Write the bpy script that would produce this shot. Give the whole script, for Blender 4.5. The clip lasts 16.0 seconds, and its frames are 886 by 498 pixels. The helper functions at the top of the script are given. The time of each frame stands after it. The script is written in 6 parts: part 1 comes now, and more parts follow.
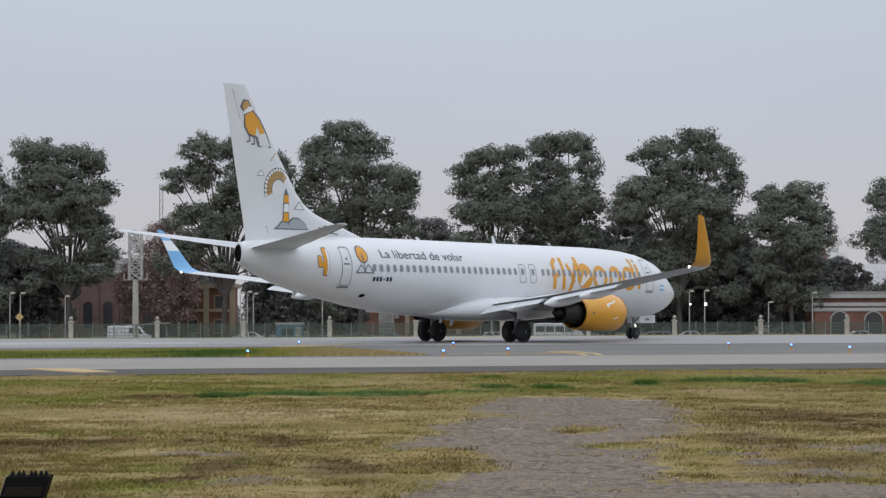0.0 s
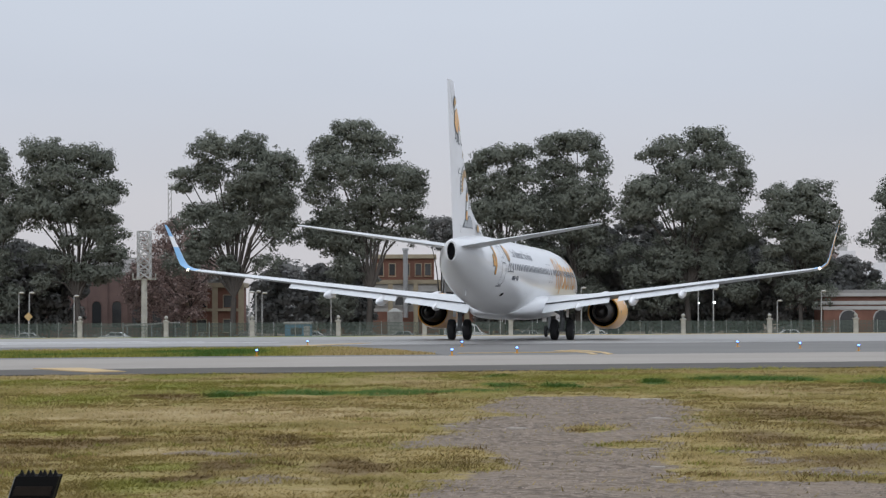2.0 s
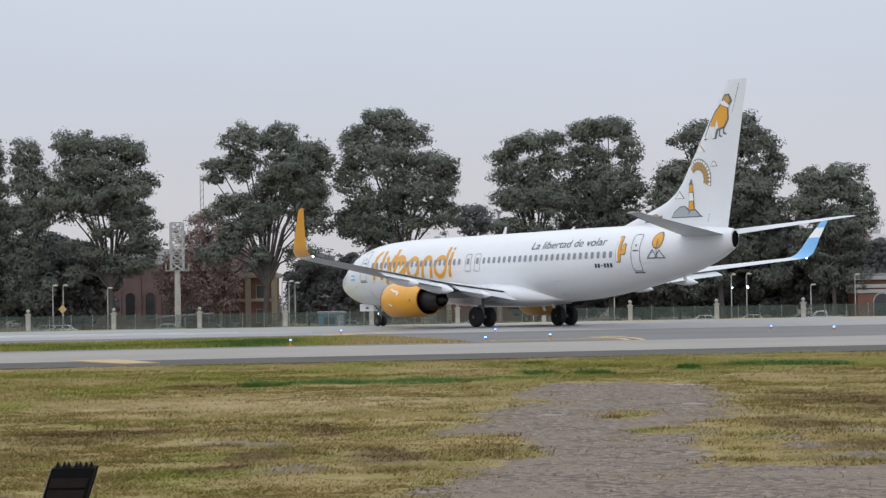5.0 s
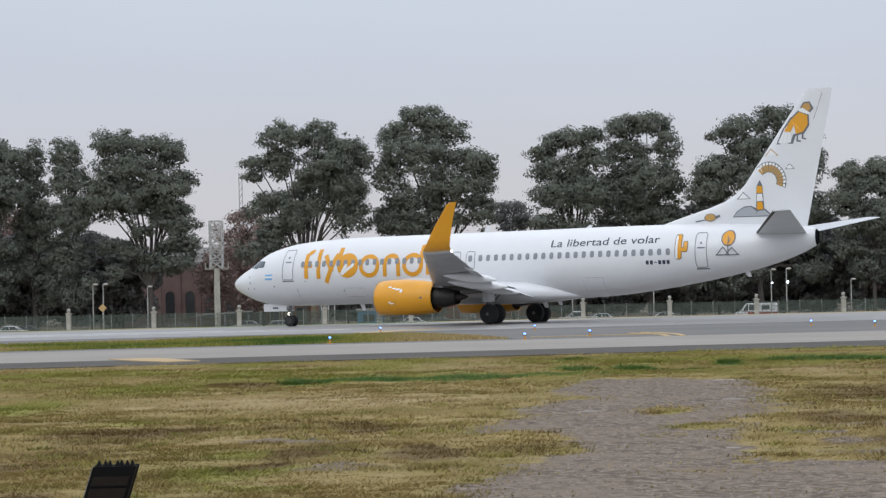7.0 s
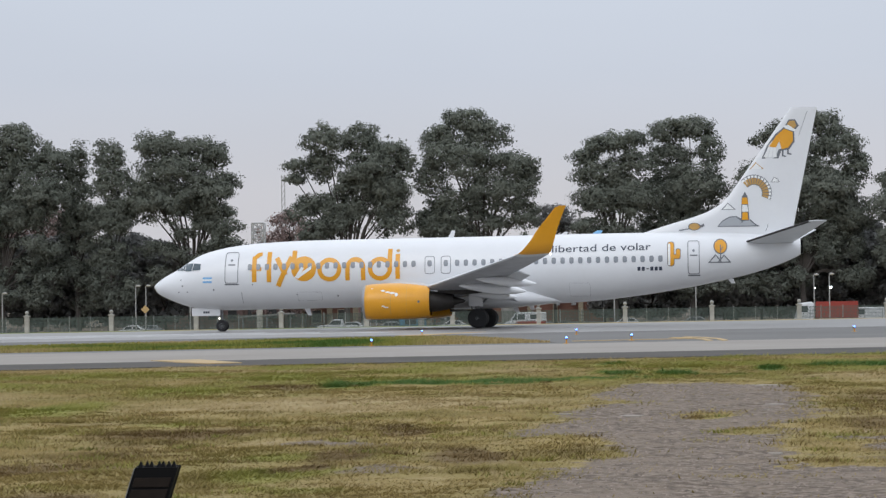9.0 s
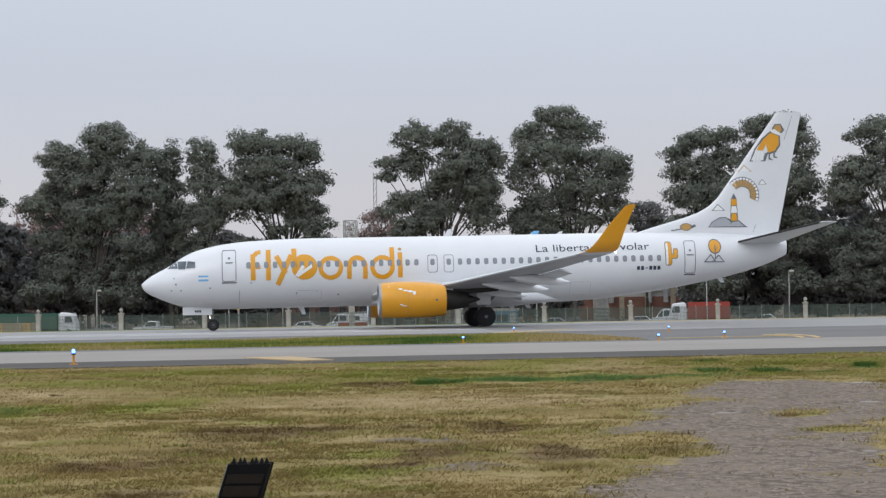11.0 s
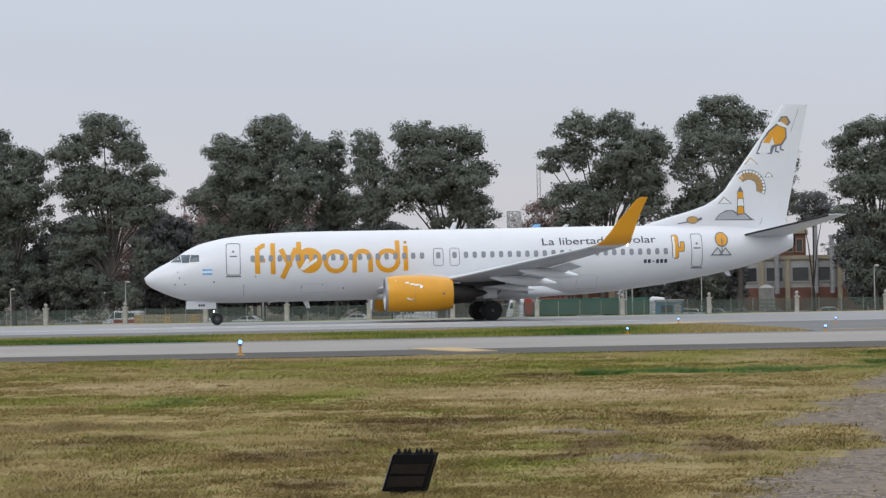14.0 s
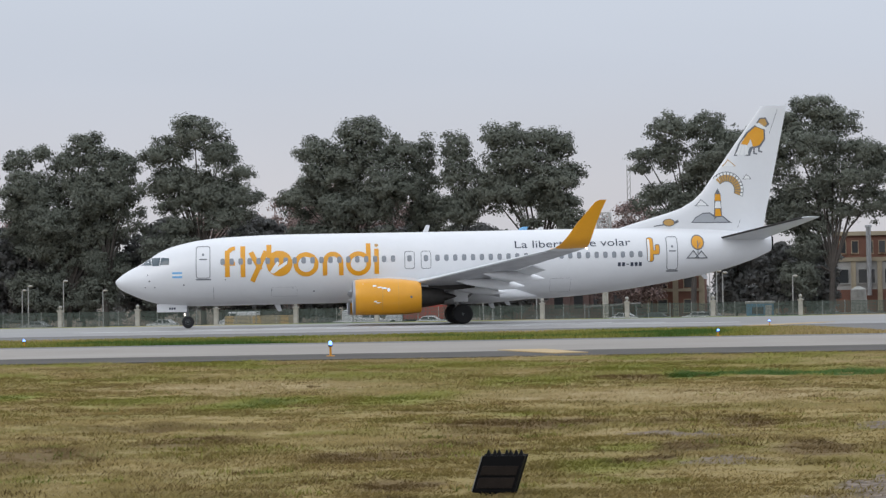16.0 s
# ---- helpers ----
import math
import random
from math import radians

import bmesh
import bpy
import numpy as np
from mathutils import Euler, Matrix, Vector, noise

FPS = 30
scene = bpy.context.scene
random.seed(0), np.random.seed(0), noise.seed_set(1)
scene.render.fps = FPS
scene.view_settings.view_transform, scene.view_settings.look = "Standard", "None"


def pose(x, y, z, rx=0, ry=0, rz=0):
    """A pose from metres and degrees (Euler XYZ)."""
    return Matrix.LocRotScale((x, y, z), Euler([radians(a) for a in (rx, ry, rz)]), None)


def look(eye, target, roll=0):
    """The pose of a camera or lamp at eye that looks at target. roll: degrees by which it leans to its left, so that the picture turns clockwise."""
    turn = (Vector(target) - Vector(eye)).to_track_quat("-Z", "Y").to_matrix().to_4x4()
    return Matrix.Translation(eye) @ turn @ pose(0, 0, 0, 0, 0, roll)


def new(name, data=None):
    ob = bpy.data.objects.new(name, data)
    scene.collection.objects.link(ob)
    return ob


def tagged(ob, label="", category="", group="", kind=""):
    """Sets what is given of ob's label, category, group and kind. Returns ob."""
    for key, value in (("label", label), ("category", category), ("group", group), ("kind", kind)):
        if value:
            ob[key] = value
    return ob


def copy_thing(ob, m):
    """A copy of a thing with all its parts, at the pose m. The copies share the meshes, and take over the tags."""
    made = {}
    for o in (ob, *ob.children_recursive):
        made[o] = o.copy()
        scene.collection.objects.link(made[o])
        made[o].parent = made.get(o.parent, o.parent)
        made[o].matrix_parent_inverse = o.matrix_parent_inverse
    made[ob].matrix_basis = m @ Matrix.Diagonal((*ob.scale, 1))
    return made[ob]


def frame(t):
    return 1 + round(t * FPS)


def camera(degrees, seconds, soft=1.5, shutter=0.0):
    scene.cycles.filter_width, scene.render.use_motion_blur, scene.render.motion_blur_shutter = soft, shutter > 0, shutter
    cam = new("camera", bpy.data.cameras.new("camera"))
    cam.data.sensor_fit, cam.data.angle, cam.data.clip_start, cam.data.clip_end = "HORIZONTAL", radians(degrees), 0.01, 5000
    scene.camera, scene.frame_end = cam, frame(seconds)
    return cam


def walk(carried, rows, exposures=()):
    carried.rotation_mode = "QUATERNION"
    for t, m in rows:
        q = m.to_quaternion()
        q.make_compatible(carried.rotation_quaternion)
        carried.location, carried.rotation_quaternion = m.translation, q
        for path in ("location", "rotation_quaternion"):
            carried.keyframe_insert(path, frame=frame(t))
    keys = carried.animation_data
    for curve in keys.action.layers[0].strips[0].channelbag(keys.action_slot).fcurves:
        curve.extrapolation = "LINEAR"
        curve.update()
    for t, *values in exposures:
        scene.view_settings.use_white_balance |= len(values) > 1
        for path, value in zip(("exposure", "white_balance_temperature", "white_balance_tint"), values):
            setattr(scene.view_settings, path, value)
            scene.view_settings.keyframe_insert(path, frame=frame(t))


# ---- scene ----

EYE = 1.53
cam = camera(22.18, 16.0, soft=1.35)
# seconds, yaw, pitch, roll of a camera held in the hand at one spot
CAMERA = [
    (0, 0.000, 1.647, 0.144),
    (0.5, -0.271, 1.604, 0.284),
    (1, -0.177, 1.632, 0.241),
    (1.5, -0.147, 1.675, 0.095),
    (2, 0.217, 1.622, 0.236),
    (2.5, 0.689, 1.587, 0.281),
    (3, 1.308, 1.511, 0.331),
    (3.5, 1.107, 1.463, 0.674),
    (6, 1.300, 1.232, 1.179),
    (6.5, 1.775, 1.207, 1.323),
    (7, 2.023, 1.262, 1.230),
    (7.5, 2.168, 1.335, 1.236),
    (8, 2.290, 1.381, 1.085),
    (10.5, 4.903, 1.329, 0.860),
    (11, 5.411, 1.328, 0.929),
    (11.5, 6.027, 1.206, 1.457),
    (12, 6.843, 1.105, 1.611),
    (12.5, 7.571, 1.147, 1.503),
    (13, 8.391, 1.213, 0.981),
    (13.5, 8.988, 1.215, 1.086),
    (14, 9.565, 1.169, 0.983),
    (14.5, 10.135, 1.157, 0.787),
    (15, 10.625, 1.231, 1.089),
    (15.5, 11.170, 1.247, 0.916),
    (16, 11.838, 1.241, 0.940),
]
walk(cam, [(t, pose(0, 0, EYE, 0, 0, yaw) @ pose(0, 0, 0, pitch) @ pose(0, 0, 0, 0, roll) @ pose(0, 0, 0, 90))
           for t, yaw, pitch, roll in CAMERA], exposures=((0.0, -0.07), (1.0, -0.02), (2.0, 0.08), (2.5, 0.15), (3.5, 0.18), (6.0, 0.09), (16.0, 0.08)))
# seconds, place of the main gear on the ground, heading of the airliner
PLANE = [
    (0, 1.63, 121.66, 51.87),
    (0.5, 2.24, 122.40, 58.51),
    (1, 2.70, 123.06, 65.42),
    (1.5, 3.03, 123.67, 72.53),
    (2, 3.23, 124.29, 79.75),
    (2.5, 3.33, 124.93, 87.00),
    (3, 3.32, 125.60, 94.27),
    (3.5, 3.24, 126.32, 101.62),
    (4.3, 2.79, 127.64, 113.88),
    (5.2, 2.01, 129.27, 127.37),
    (6, 0.99, 130.30, 139.16),
    (6.5, 0.31, 130.73, 145.95),
    (7, -0.47, 131.07, 152.58),
    (7.5, -1.37, 131.36, 159.24),
    (8, -2.41, 131.58, 165.56),
    (8.8, -4.31, 131.93, 174.16),
    (9.6, -6.39, 132.25, 181.61),
    (10.5, -8.94, 132.30, 188.31),
    (11, -10.43, 132.20, 190.89),
    (11.5, -11.90, 132.01, 192.71),
    (12, -13.41, 131.75, 194.05),
    (12.5, -14.87, 131.42, 194.87),
    (13, -16.41, 131.04, 195.21),
    (13.5, -17.95, 130.63, 195.43),
    (14, -19.51, 130.19, 195.83),
    (14.5, -21.08, 129.72, 196.25),
    (15, -22.73, 129.21, 196.39),
    (15.5, -24.33, 128.68, 196.21),
    (16, -26.00, 128.09, 196.01),
]

# ---- light: an overcast sky, brighter overhead than at the horizon, and a veiled sun ----
world = bpy.data.worlds.new("overcast")
scene.world = world
world.use_nodes = True
wn, wl = world.node_tree.nodes, world.node_tree.links
wn.clear()
sky = wn.new("ShaderNodeTexSky")
sky.sky_type, sky.sun_disc = "NISHITA", False
sky.sun_elevation, sky.sun_rotation = radians(38), radians(205)
tc = wn.new("ShaderNodeTexCoord")
sep = wn.new("ShaderNodeSeparateXYZ")
wl.new(tc.outputs["Generated"], sep.inputs[0])
ramp = wn.new("ShaderNodeValToRGB")
wl.new(sep.outputs["Z"], ramp.inputs[0])
els = ramp.color_ramp.elements
els[0].position, els[0].color = 0.0, (0.585, 0.57, 0.60, 1)
els[1].position, els[1].color = 1.0, (1.12, 1.19, 1.31, 1)
for p, c in ((0.05, (0.585, 0.585, 0.63, 1)), (0.10, (0.565, 0.605, 0.69, 1)), (0.15, (0.595, 0.65, 0.745, 1)), (0.3, (0.78, 0.84, 0.94, 1)), (0.6, (1.02, 1.09, 1.20, 1))):
    e = els.new(p)
    e.color = c
cloud = wn.new("ShaderNodeTexNoise")
cloud.inputs["Scale"].default_value, cloud.inputs["Detail"].default_value = 3.0, 3.0
stretch = wn.new("ShaderNodeMapping")
stretch.inputs["Scale"].default_value = (1.0, 1.0, 4.0)
wl.new(tc.outputs["Generated"], stretch.inputs[0])
wl.new(stretch.outputs[0], cloud.inputs["Vector"])
rng = wn.new("ShaderNodeMapRange")
rng.inputs["To Min"].default_value, rng.inputs["To Max"].default_value = 0.93, 1.07
wl.new(cloud.outputs["Fac"], rng.inputs["Value"])
soft = wn.new("ShaderNodeVectorMath")
soft.operation = "SCALE"
wl.new(ramp.outputs[0], soft.inputs[0])
wl.new(rng.outputs[0], soft.inputs["Scale"])
veil, blue = wn.new("ShaderNodeBackground"), wn.new("ShaderNodeBackground")
wl.new(soft.outputs[0], veil.inputs["Color"])
wl.new(sky.outputs[0], blue.inputs["Color"])
veil.inputs["Strength"].default_value, blue.inputs["Strength"].default_value = 1.0, 0.05
mixw, outw = wn.new("ShaderNodeMixShader"), wn.new("ShaderNodeOutputWorld")
mixw.inputs[0].default_value = 0.06
wl.new(veil.outputs[0], mixw.inputs[1])
wl.new(blue.outputs[0], mixw.inputs[2])
wl.new(mixw.outputs[0], outw.inputs[0])
sun = new("sun", bpy.data.lights.new("sun", "SUN"))
sun.data.energy, sun.data.angle, sun.data.color = 0.42, radians(35), (1.0, 0.97, 0.93)
sun.matrix_world = look((-40, -75, 70), (0, 0, 0))


# ---- materials ----
def material(name, base, rough=0.6, metal=0.0, vary=0.15, scale=4.0, bump=0.0, second=None, coat=0.0, glow=None, island=0.0, spec=0.5, objrand=0.0, fine=8.0, thin=0.0):
    """base colour varied by noise at two scales, with relief; second: the colour of stains"""
    m = bpy.data.materials.new(name)
    m.use_nodes = True
    n, l = m.node_tree.nodes, m.node_tree.links
    b = n["Principled BSDF"]
    b.inputs["Roughness"].default_value, b.inputs["Metallic"].default_value = rough, metal
    b.inputs["Specular IOR Level"].default_value = spec
    b.inputs["Coat Weight"].default_value = coat
    b.inputs["Coat Roughness"].default_value = 0.12
    if glow:
        b.inputs["Emission Color"].default_value, b.inputs["Emission Strength"].default_value = (*glow[:3], 1), glow[3]
    co = n.new("ShaderNodeTexCoord")
    big, small = n.new("ShaderNodeTexNoise"), n.new("ShaderNodeTexNoise")
    big.inputs["Scale"].default_value, big.inputs["Detail"].default_value = scale, 5
    small.inputs["Scale"].default_value, small.inputs["Detail"].default_value = scale * fine, 4
    for t in (big, small):
        l.new(co.outputs["Object"], t.inputs["Vector"])
    add = n.new("ShaderNodeMath")
    add.operation = "MULTIPLY_ADD"
    add.inputs[1].default_value = 0.4
    l.new(small.outputs["Fac"], add.inputs[0])
    l.new(big.outputs["Fac"], add.inputs[2])
    r = n.new("ShaderNodeMapRange")
    r.inputs["From Min"].default_value, r.inputs["From Max"].default_value = 0.45, 0.95
    l.new(add.outputs[0], r.inputs["Value"])
    mx = n.new("ShaderNodeMix")
    mx.data_type = "RGBA"
    other = second or [c * (1 - vary) for c in base]
    mx.inputs["A"].default_value, mx.inputs["B"].default_value = (*base, 1), (*other, 1)
    l.new(r.outputs[0], mx.inputs["Factor"])
    out = mx.outputs["Result"]
    if island or objrand:
        src = n.new("ShaderNodeNewGeometry").outputs["Random Per Island"] if island else n.new("ShaderNodeObjectInfo").outputs["Random"]
        hs, rr = n.new("ShaderNodeHueSaturation"), n.new("ShaderNodeMapRange")
        k = island or objrand
        rr.inputs["To Min"].default_value, rr.inputs["To Max"].default_value = 1 - k, 1 + k
        l.new(src, rr.inputs["Value"])
        l.new(rr.outputs[0], hs.inputs["Value"])
        l.new(out, hs.inputs["Color"])
        out = hs.outputs["Color"]
    l.new(out, b.inputs["Base Color"])
    if thin:
        tl, both = n.new("ShaderNodeBsdfTranslucent"), n.new("ShaderNodeMixShader")
        both.inputs[0].default_value = thin
        l.new(out, tl.inputs["Color"])
        l.new(b.outputs[0], both.inputs[1])
        l.new(tl.outputs[0], both.inputs[2])
        l.new(both.outputs[0], n["Material Output"].inputs["Surface"])
    if bump:
        bp = n.new("ShaderNodeBump")
        bp.inputs["Strength"].default_value, bp.inputs["Distance"].default_value = min(1.0, bump), 0.03
        l.new(small.outputs["Fac"], bp.inputs["Height"])
        l.new(bp.outputs[0], b.inputs["Normal"])
    return m


WHITE = material("white_aircraft_paint", (0.78, 0.79, 0.81), 0.28, vary=0.04, scale=0.7, coat=0.4)
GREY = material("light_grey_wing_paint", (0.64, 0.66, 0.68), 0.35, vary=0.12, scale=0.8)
UNDERGREY = material("darker_grey_wing_underside", (0.46, 0.47, 0.50), 0.4, vary=0.25, scale=1.2)
YELLOW = material("golden_yellow_paint", (0.80, 0.36, 0.012), 0.3, vary=0.08, scale=1.5, coat=0.3)
BLUE = material("sky_blue_paint", (0.20, 0.47, 0.78), 0.35, vary=0.05)
INK = material("dark_navy_lettering", (0.035, 0.045, 0.075), 0.5, vary=0.1)
LINE = material("thin_grey_line", (0.16, 0.17, 0.19), 0.5, vary=0.1)
STONE = material("grey_painted_rock", (0.42, 0.44, 0.47), 0.5, vary=0.05)
PALE = material("pale_livery_white", (0.86, 0.87, 0.87), 0.35, vary=0.03)
SAND = material("tan_livery_paint", (0.56, 0.33, 0.10), 0.4, vary=0.1)
STEEL = material("polished_lip_metal", (0.40, 0.41, 0.43), 0.35, 0.8, vary=0.1)
DARKMETAL = material("dark_sooty_and_shaded_metal", (0.055, 0.05, 0.047), 0.5, 0.6, vary=0.4, scale=3)
BLACK = material("deep_black_opening", (0.006, 0.006, 0.007), 0.8, vary=0.2, spec=0.1)
TYRE = material("black_tyre_rubber", (0.022, 0.022, 0.024), 0.75, vary=0.3, scale=6, bump=0.1)
GEAR = material("grey_gear_paint", (0.28, 0.29, 0.30), 0.45, vary=0.3, scale=5)
RIM = material("grey_wheel_rim", (0.42, 0.43, 0.44), 0.4, 0.4, vary=0.3, scale=9)
WINDOW = material("cabin_window_glass", (0.27, 0.29, 0.32), 0.2, vary=0.15, spec=0.7)
COCKPIT = material("cockpit_glass", (0.05, 0.08, 0.10), 0.06, vary=0.2, spec=0.8)
LAMPWHITE = material("lit_white_lens", (0.9, 0.9, 0.9), 0.3, glow=(1, 0.9, 0.8, 5))
LAMPCOOL = material("lit_cool_street_lamp", (0.9, 0.9, 0.9), 0.3, glow=(0.8, 0.9, 1.0, 6))
LAMPBLUE = material("lit_blue_lens", (0.1, 0.2, 0.8), 0.3, glow=(0.12, 0.28, 1.0, 4.5))
ASPHALT = material("worn_grey_asphalt", (0.19, 0.183, 0.175), 0.82, vary=0.3, scale=0.12, bump=0.15, second=(0.14, 0.137, 0.132), fine=30, spec=0.25)
DARKASPHALT = material("dark_shoulder_asphalt", (0.115, 0.106, 0.096), 0.9, vary=0.3, scale=0.3, bump=0.2, fine=30, spec=0.2)
CONCRETE = material("pale_taxiway_concrete", (0.355, 0.325, 0.292), 0.85, vary=0.25, scale=0.15, bump=0.15, second=(0.275, 0.252, 0.227), fine=30, spec=0.2)
RUBBED = material("smooth_damp_runway_concrete", (0.275, 0.264, 0.252), 0.5, vary=0.25, scale=0.08, fine=20, spec=0.5)
LINEYELLOW = material("faded_yellow_marking", (0.55, 0.37, 0.15), 0.7, vary=0.3, scale=1.2, second=(0.40, 0.30, 0.17))
RUNWAYSHEEN = material("white_runway_sheen", (0.62, 0.62, 0.62), 0.7, vary=0.3, scale=0.5, second=(0.45, 0.45, 0.45))
POSTYELLOW = material("orange_yellow_plastic", (0.65, 0.30, 0.02), 0.5, vary=0.2)
BARK = material("grey_brown_bark", (0.10, 0.088, 0.078), 0.9, vary=0.4, scale=0.8, bump=0.3)
# both leaf colours are paler and greyer, with the distance haze mixed in
LEAF = material("hazed_olive_green_eucalyptus_leaves", (0.142, 0.158, 0.132), 0.9, vary=0.4, scale=0.16, second=(0.195, 0.208, 0.172), island=0.16, spec=0.2, thin=0.2)
LEAFDARK = material("hazed_dark_green_leaves", (0.170, 0.178, 0.174), 0.9, vary=0.4, scale=0.2, second=(0.215, 0.210, 0.202), island=0.16, spec=0.2, thin=0.2)
TWIG = material("bare_brown_twigs", (0.25, 0.165, 0.145), 0.8, vary=0.4, scale=0.3, second=(0.34, 0.265, 0.245), island=0.4)
PILLAR = material("weathered_white_pillar", (0.45, 0.45, 0.42), 0.8, vary=0.4, scale=1.5, bump=0.2)
MESH = material("green_fence_wire", (0.085, 0.12, 0.105), 0.6, vary=0.3, scale=0.5)
GALV = material("galvanised_grey_steel", (0.45, 0.46, 0.47), 0.5, 0.5, vary=0.25, scale=1.5)
BRICK = material("red_brown_brick", (0.22, 0.105, 0.075), 0.85, vary=0.35, scale=0.5, bump=0.2, fine=25)
DULLBRICK = material("dull_dark_brick", (0.24, 0.165, 0.15), 0.88, vary=0.35, scale=0.4, bump=0.2, fine=25)
STUCCO = material("cream_yellow_stucco", (0.42, 0.36, 0.26), 0.85, vary=0.25, scale=0.4, bump=0.1)
GREYWALL = material("grey_white_render", (0.46, 0.455, 0.44), 0.85, vary=0.25, scale=0.3)
ROOF = material("grey_sheet_roof", (0.30, 0.29, 0.28), 0.7, vary=0.3, scale=0.3)
PANE = material("dark_window_pane", (0.05, 0.055, 0.06), 0.15, vary=0.3, spec=0.7)
CARWHITE = material("white_car_paint", (0.72, 0.73, 0.74), 0.3, vary=0.05, coat=0.5)
CARGREY = material("silver_car_paint", (0.36, 0.37, 0.38), 0.3, 0.4, vary=0.08, coat=0.5)
CARDARK = material("dark_car_paint", (0.05, 0.055, 0.065), 0.3, vary=0.1, coat=0.5)
CARRED = material("red_truck_paint", (0.36, 0.05, 0.035), 0.4, vary=0.15)
TARP = material("green_tarpaulin", (0.035, 0.12, 0.085), 0.6, vary=0.25, scale=0.8)
KIOSKBLUE = material("blue_kiosk_panel", (0.08, 0.22, 0.33), 0.5, vary=0.2)
FLOODBLACK = material("matt_black_aluminium", (0.006, 0.006, 0.007), 0.7, 0.0, vary=0.3, scale=15, spec=0.12)
FLOODBACK = material("dark_brown_plate", (0.022, 0.016, 0.013), 0.6, vary=0.4, scale=12, spec=0.15)
PEBBLE = material("pale_grey_stone", (0.25, 0.200, 0.163), 0.9, vary=0.3, scale=6, island=0.45, bump=0.2)
SLAB = material("pale_tan_broken_slab", (0.38, 0.335, 0.29), 0.9, vary=0.35, scale=5, bump=0.2)
HAZEPANE = material("hazy_far_window", (0.70, 0.70, 0.73), 0.9, vary=0.1, scale=0.05)
HAZE = material("hazy_far_tower", (0.80, 0.80, 0.82), 0.9, vary=0.1, scale=0.05)


def grass_material(name, island):
    """dry olive grass with greener and browner patches; where the ground is bare, grey gravel"""
    m = bpy.data.materials.new(name)
    m.use_nodes = True
    n, l = m.node_tree.nodes, m.node_tree.links
    b = n["Principled BSDF"]
    b.inputs["Roughness"].default_value, b.inputs["Specular IOR Level"].default_value = 0.85, 0.2
    co = n.new("ShaderNodeTexCoord")

    def field(scale, detail, stretch=(1, 1, 1)):
        mp, t = n.new("ShaderNodeMapping"), n.new("ShaderNodeTexNoise")
        mp.inputs["Scale"].default_value = stretch
        t.inputs["Scale"].default_value, t.inputs["Detail"].default_value = scale, detail
        l.new(co.outputs["Object"], mp.inputs[0])
        l.new(mp.outputs[0], t.inputs["Vector"])
        return t.outputs["Fac"]

    def step(v, lo, hi):
        r = n.new("ShaderNodeMapRange")
        r.interpolation_type = "SMOOTHSTEP"
        r.inputs["From Min"].default_value, r.inputs["From Max"].default_value = lo, hi
        l.new(v, r.inputs["Value"])
        return r.outputs[0]

    def mix(f, a, c):
        x = n.new("ShaderNodeMix")
        x.data_type = "RGBA"
        l.new(f, x.inputs["Factor"])
        for s, v in (("A", a), ("B", c)):
            if isinstance(v, tuple):
                x.inputs[s].default_value = (*v, 1)
            else:
                l.new(v, x.inputs[s])
        return x.outputs["Result"]
    wide = (0.8, 1.0, 1)
    col = mix(step(field(0.6, 5, wide), 0.36, 0.62), (0.335, 0.255, 0.104), (0.255, 0.206, 0.070))
    col = mix(step(field(2.6, 6, wide), 0.48, 0.72), col, (0.345, 0.266, 0.122))
    for name, lo, hi, tone in (("dry", 0.05, 0.9, (0.400, 0.310, 0.160)), ("green", 0.03, 0.42, (0.250, 0.242, 0.060)), ("green", 0.42, 0.78, (0.075, 0.135, 0.028)), ("dead", 0.08, 0.75, (0.172, 0.118, 0.050))):
        at = n.new("ShaderNodeAttribute")
        at.attribute_name = "dry" if name == "dead" else name
        v = at.outputs["Fac"]
        if name == "dead":
            neg = n.new("ShaderNodeMath")
            neg.operation = "MULTIPLY"
            neg.inputs[1].default_value = -1.0
            l.new(v, neg.inputs[0])
            v = neg.outputs[0]
        # the patches fray into one another
        fray = n.new("ShaderNodeMath")
        fray.operation = "MULTIPLY_ADD"
        fray.inputs[1].default_value = 0.5
        l.new(field(3.4, 6, wide), fray.inputs[0])
        shift = n.new("ShaderNodeMath")
        shift.operation = "SUBTRACT"
        shift.inputs[1].default_value = 0.25
        l.new(v, shift.inputs[0])
        l.new(shift.outputs[0], fray.inputs[2])
        col = mix(step(fray.outputs[0], lo, hi), col, tone)
    if island:
        hs, rr, g = n.new("ShaderNodeHueSaturation"), n.new("ShaderNodeMapRange"), n.new("ShaderNodeNewGeometry")
        rr.inputs["To Min"].default_value, rr.inputs["To Max"].default_value = 0.80, 1.20
        l.new(g.outputs["Random Per Island"], rr.inputs["Value"])
        l.new(rr.outputs[0], hs.inputs["Value"])
        l.new(col, hs.inputs["Color"])
        col = hs.outputs["Color"]
    else:
        stones = mix(step(field(9.0, 8), 0.38, 0.68), (0.120, 0.092, 0.070), (0.275, 0.222, 0.175))
        stones = mix(step(field(0.9, 6, (0.8, 1.1, 1)), 0.45, 0.65), stones, (0.218, 0.172, 0.130))
        bare = n.new("ShaderNodeAttribute")
        bare.attribute_name = "bare"
        ragged = n.new("ShaderNodeMath")
        ragged.operation = "MULTIPLY_ADD"
        ragged.inputs[1].default_value = 1.5
        l.new(field(3.2, 8), ragged.inputs[0])
        l.new(bare.outputs["Fac"], ragged.inputs[2])
        col = mix(step(ragged.outputs[0], 1.0, 1.4), col, stones)
        bp = n.new("ShaderNodeBump")
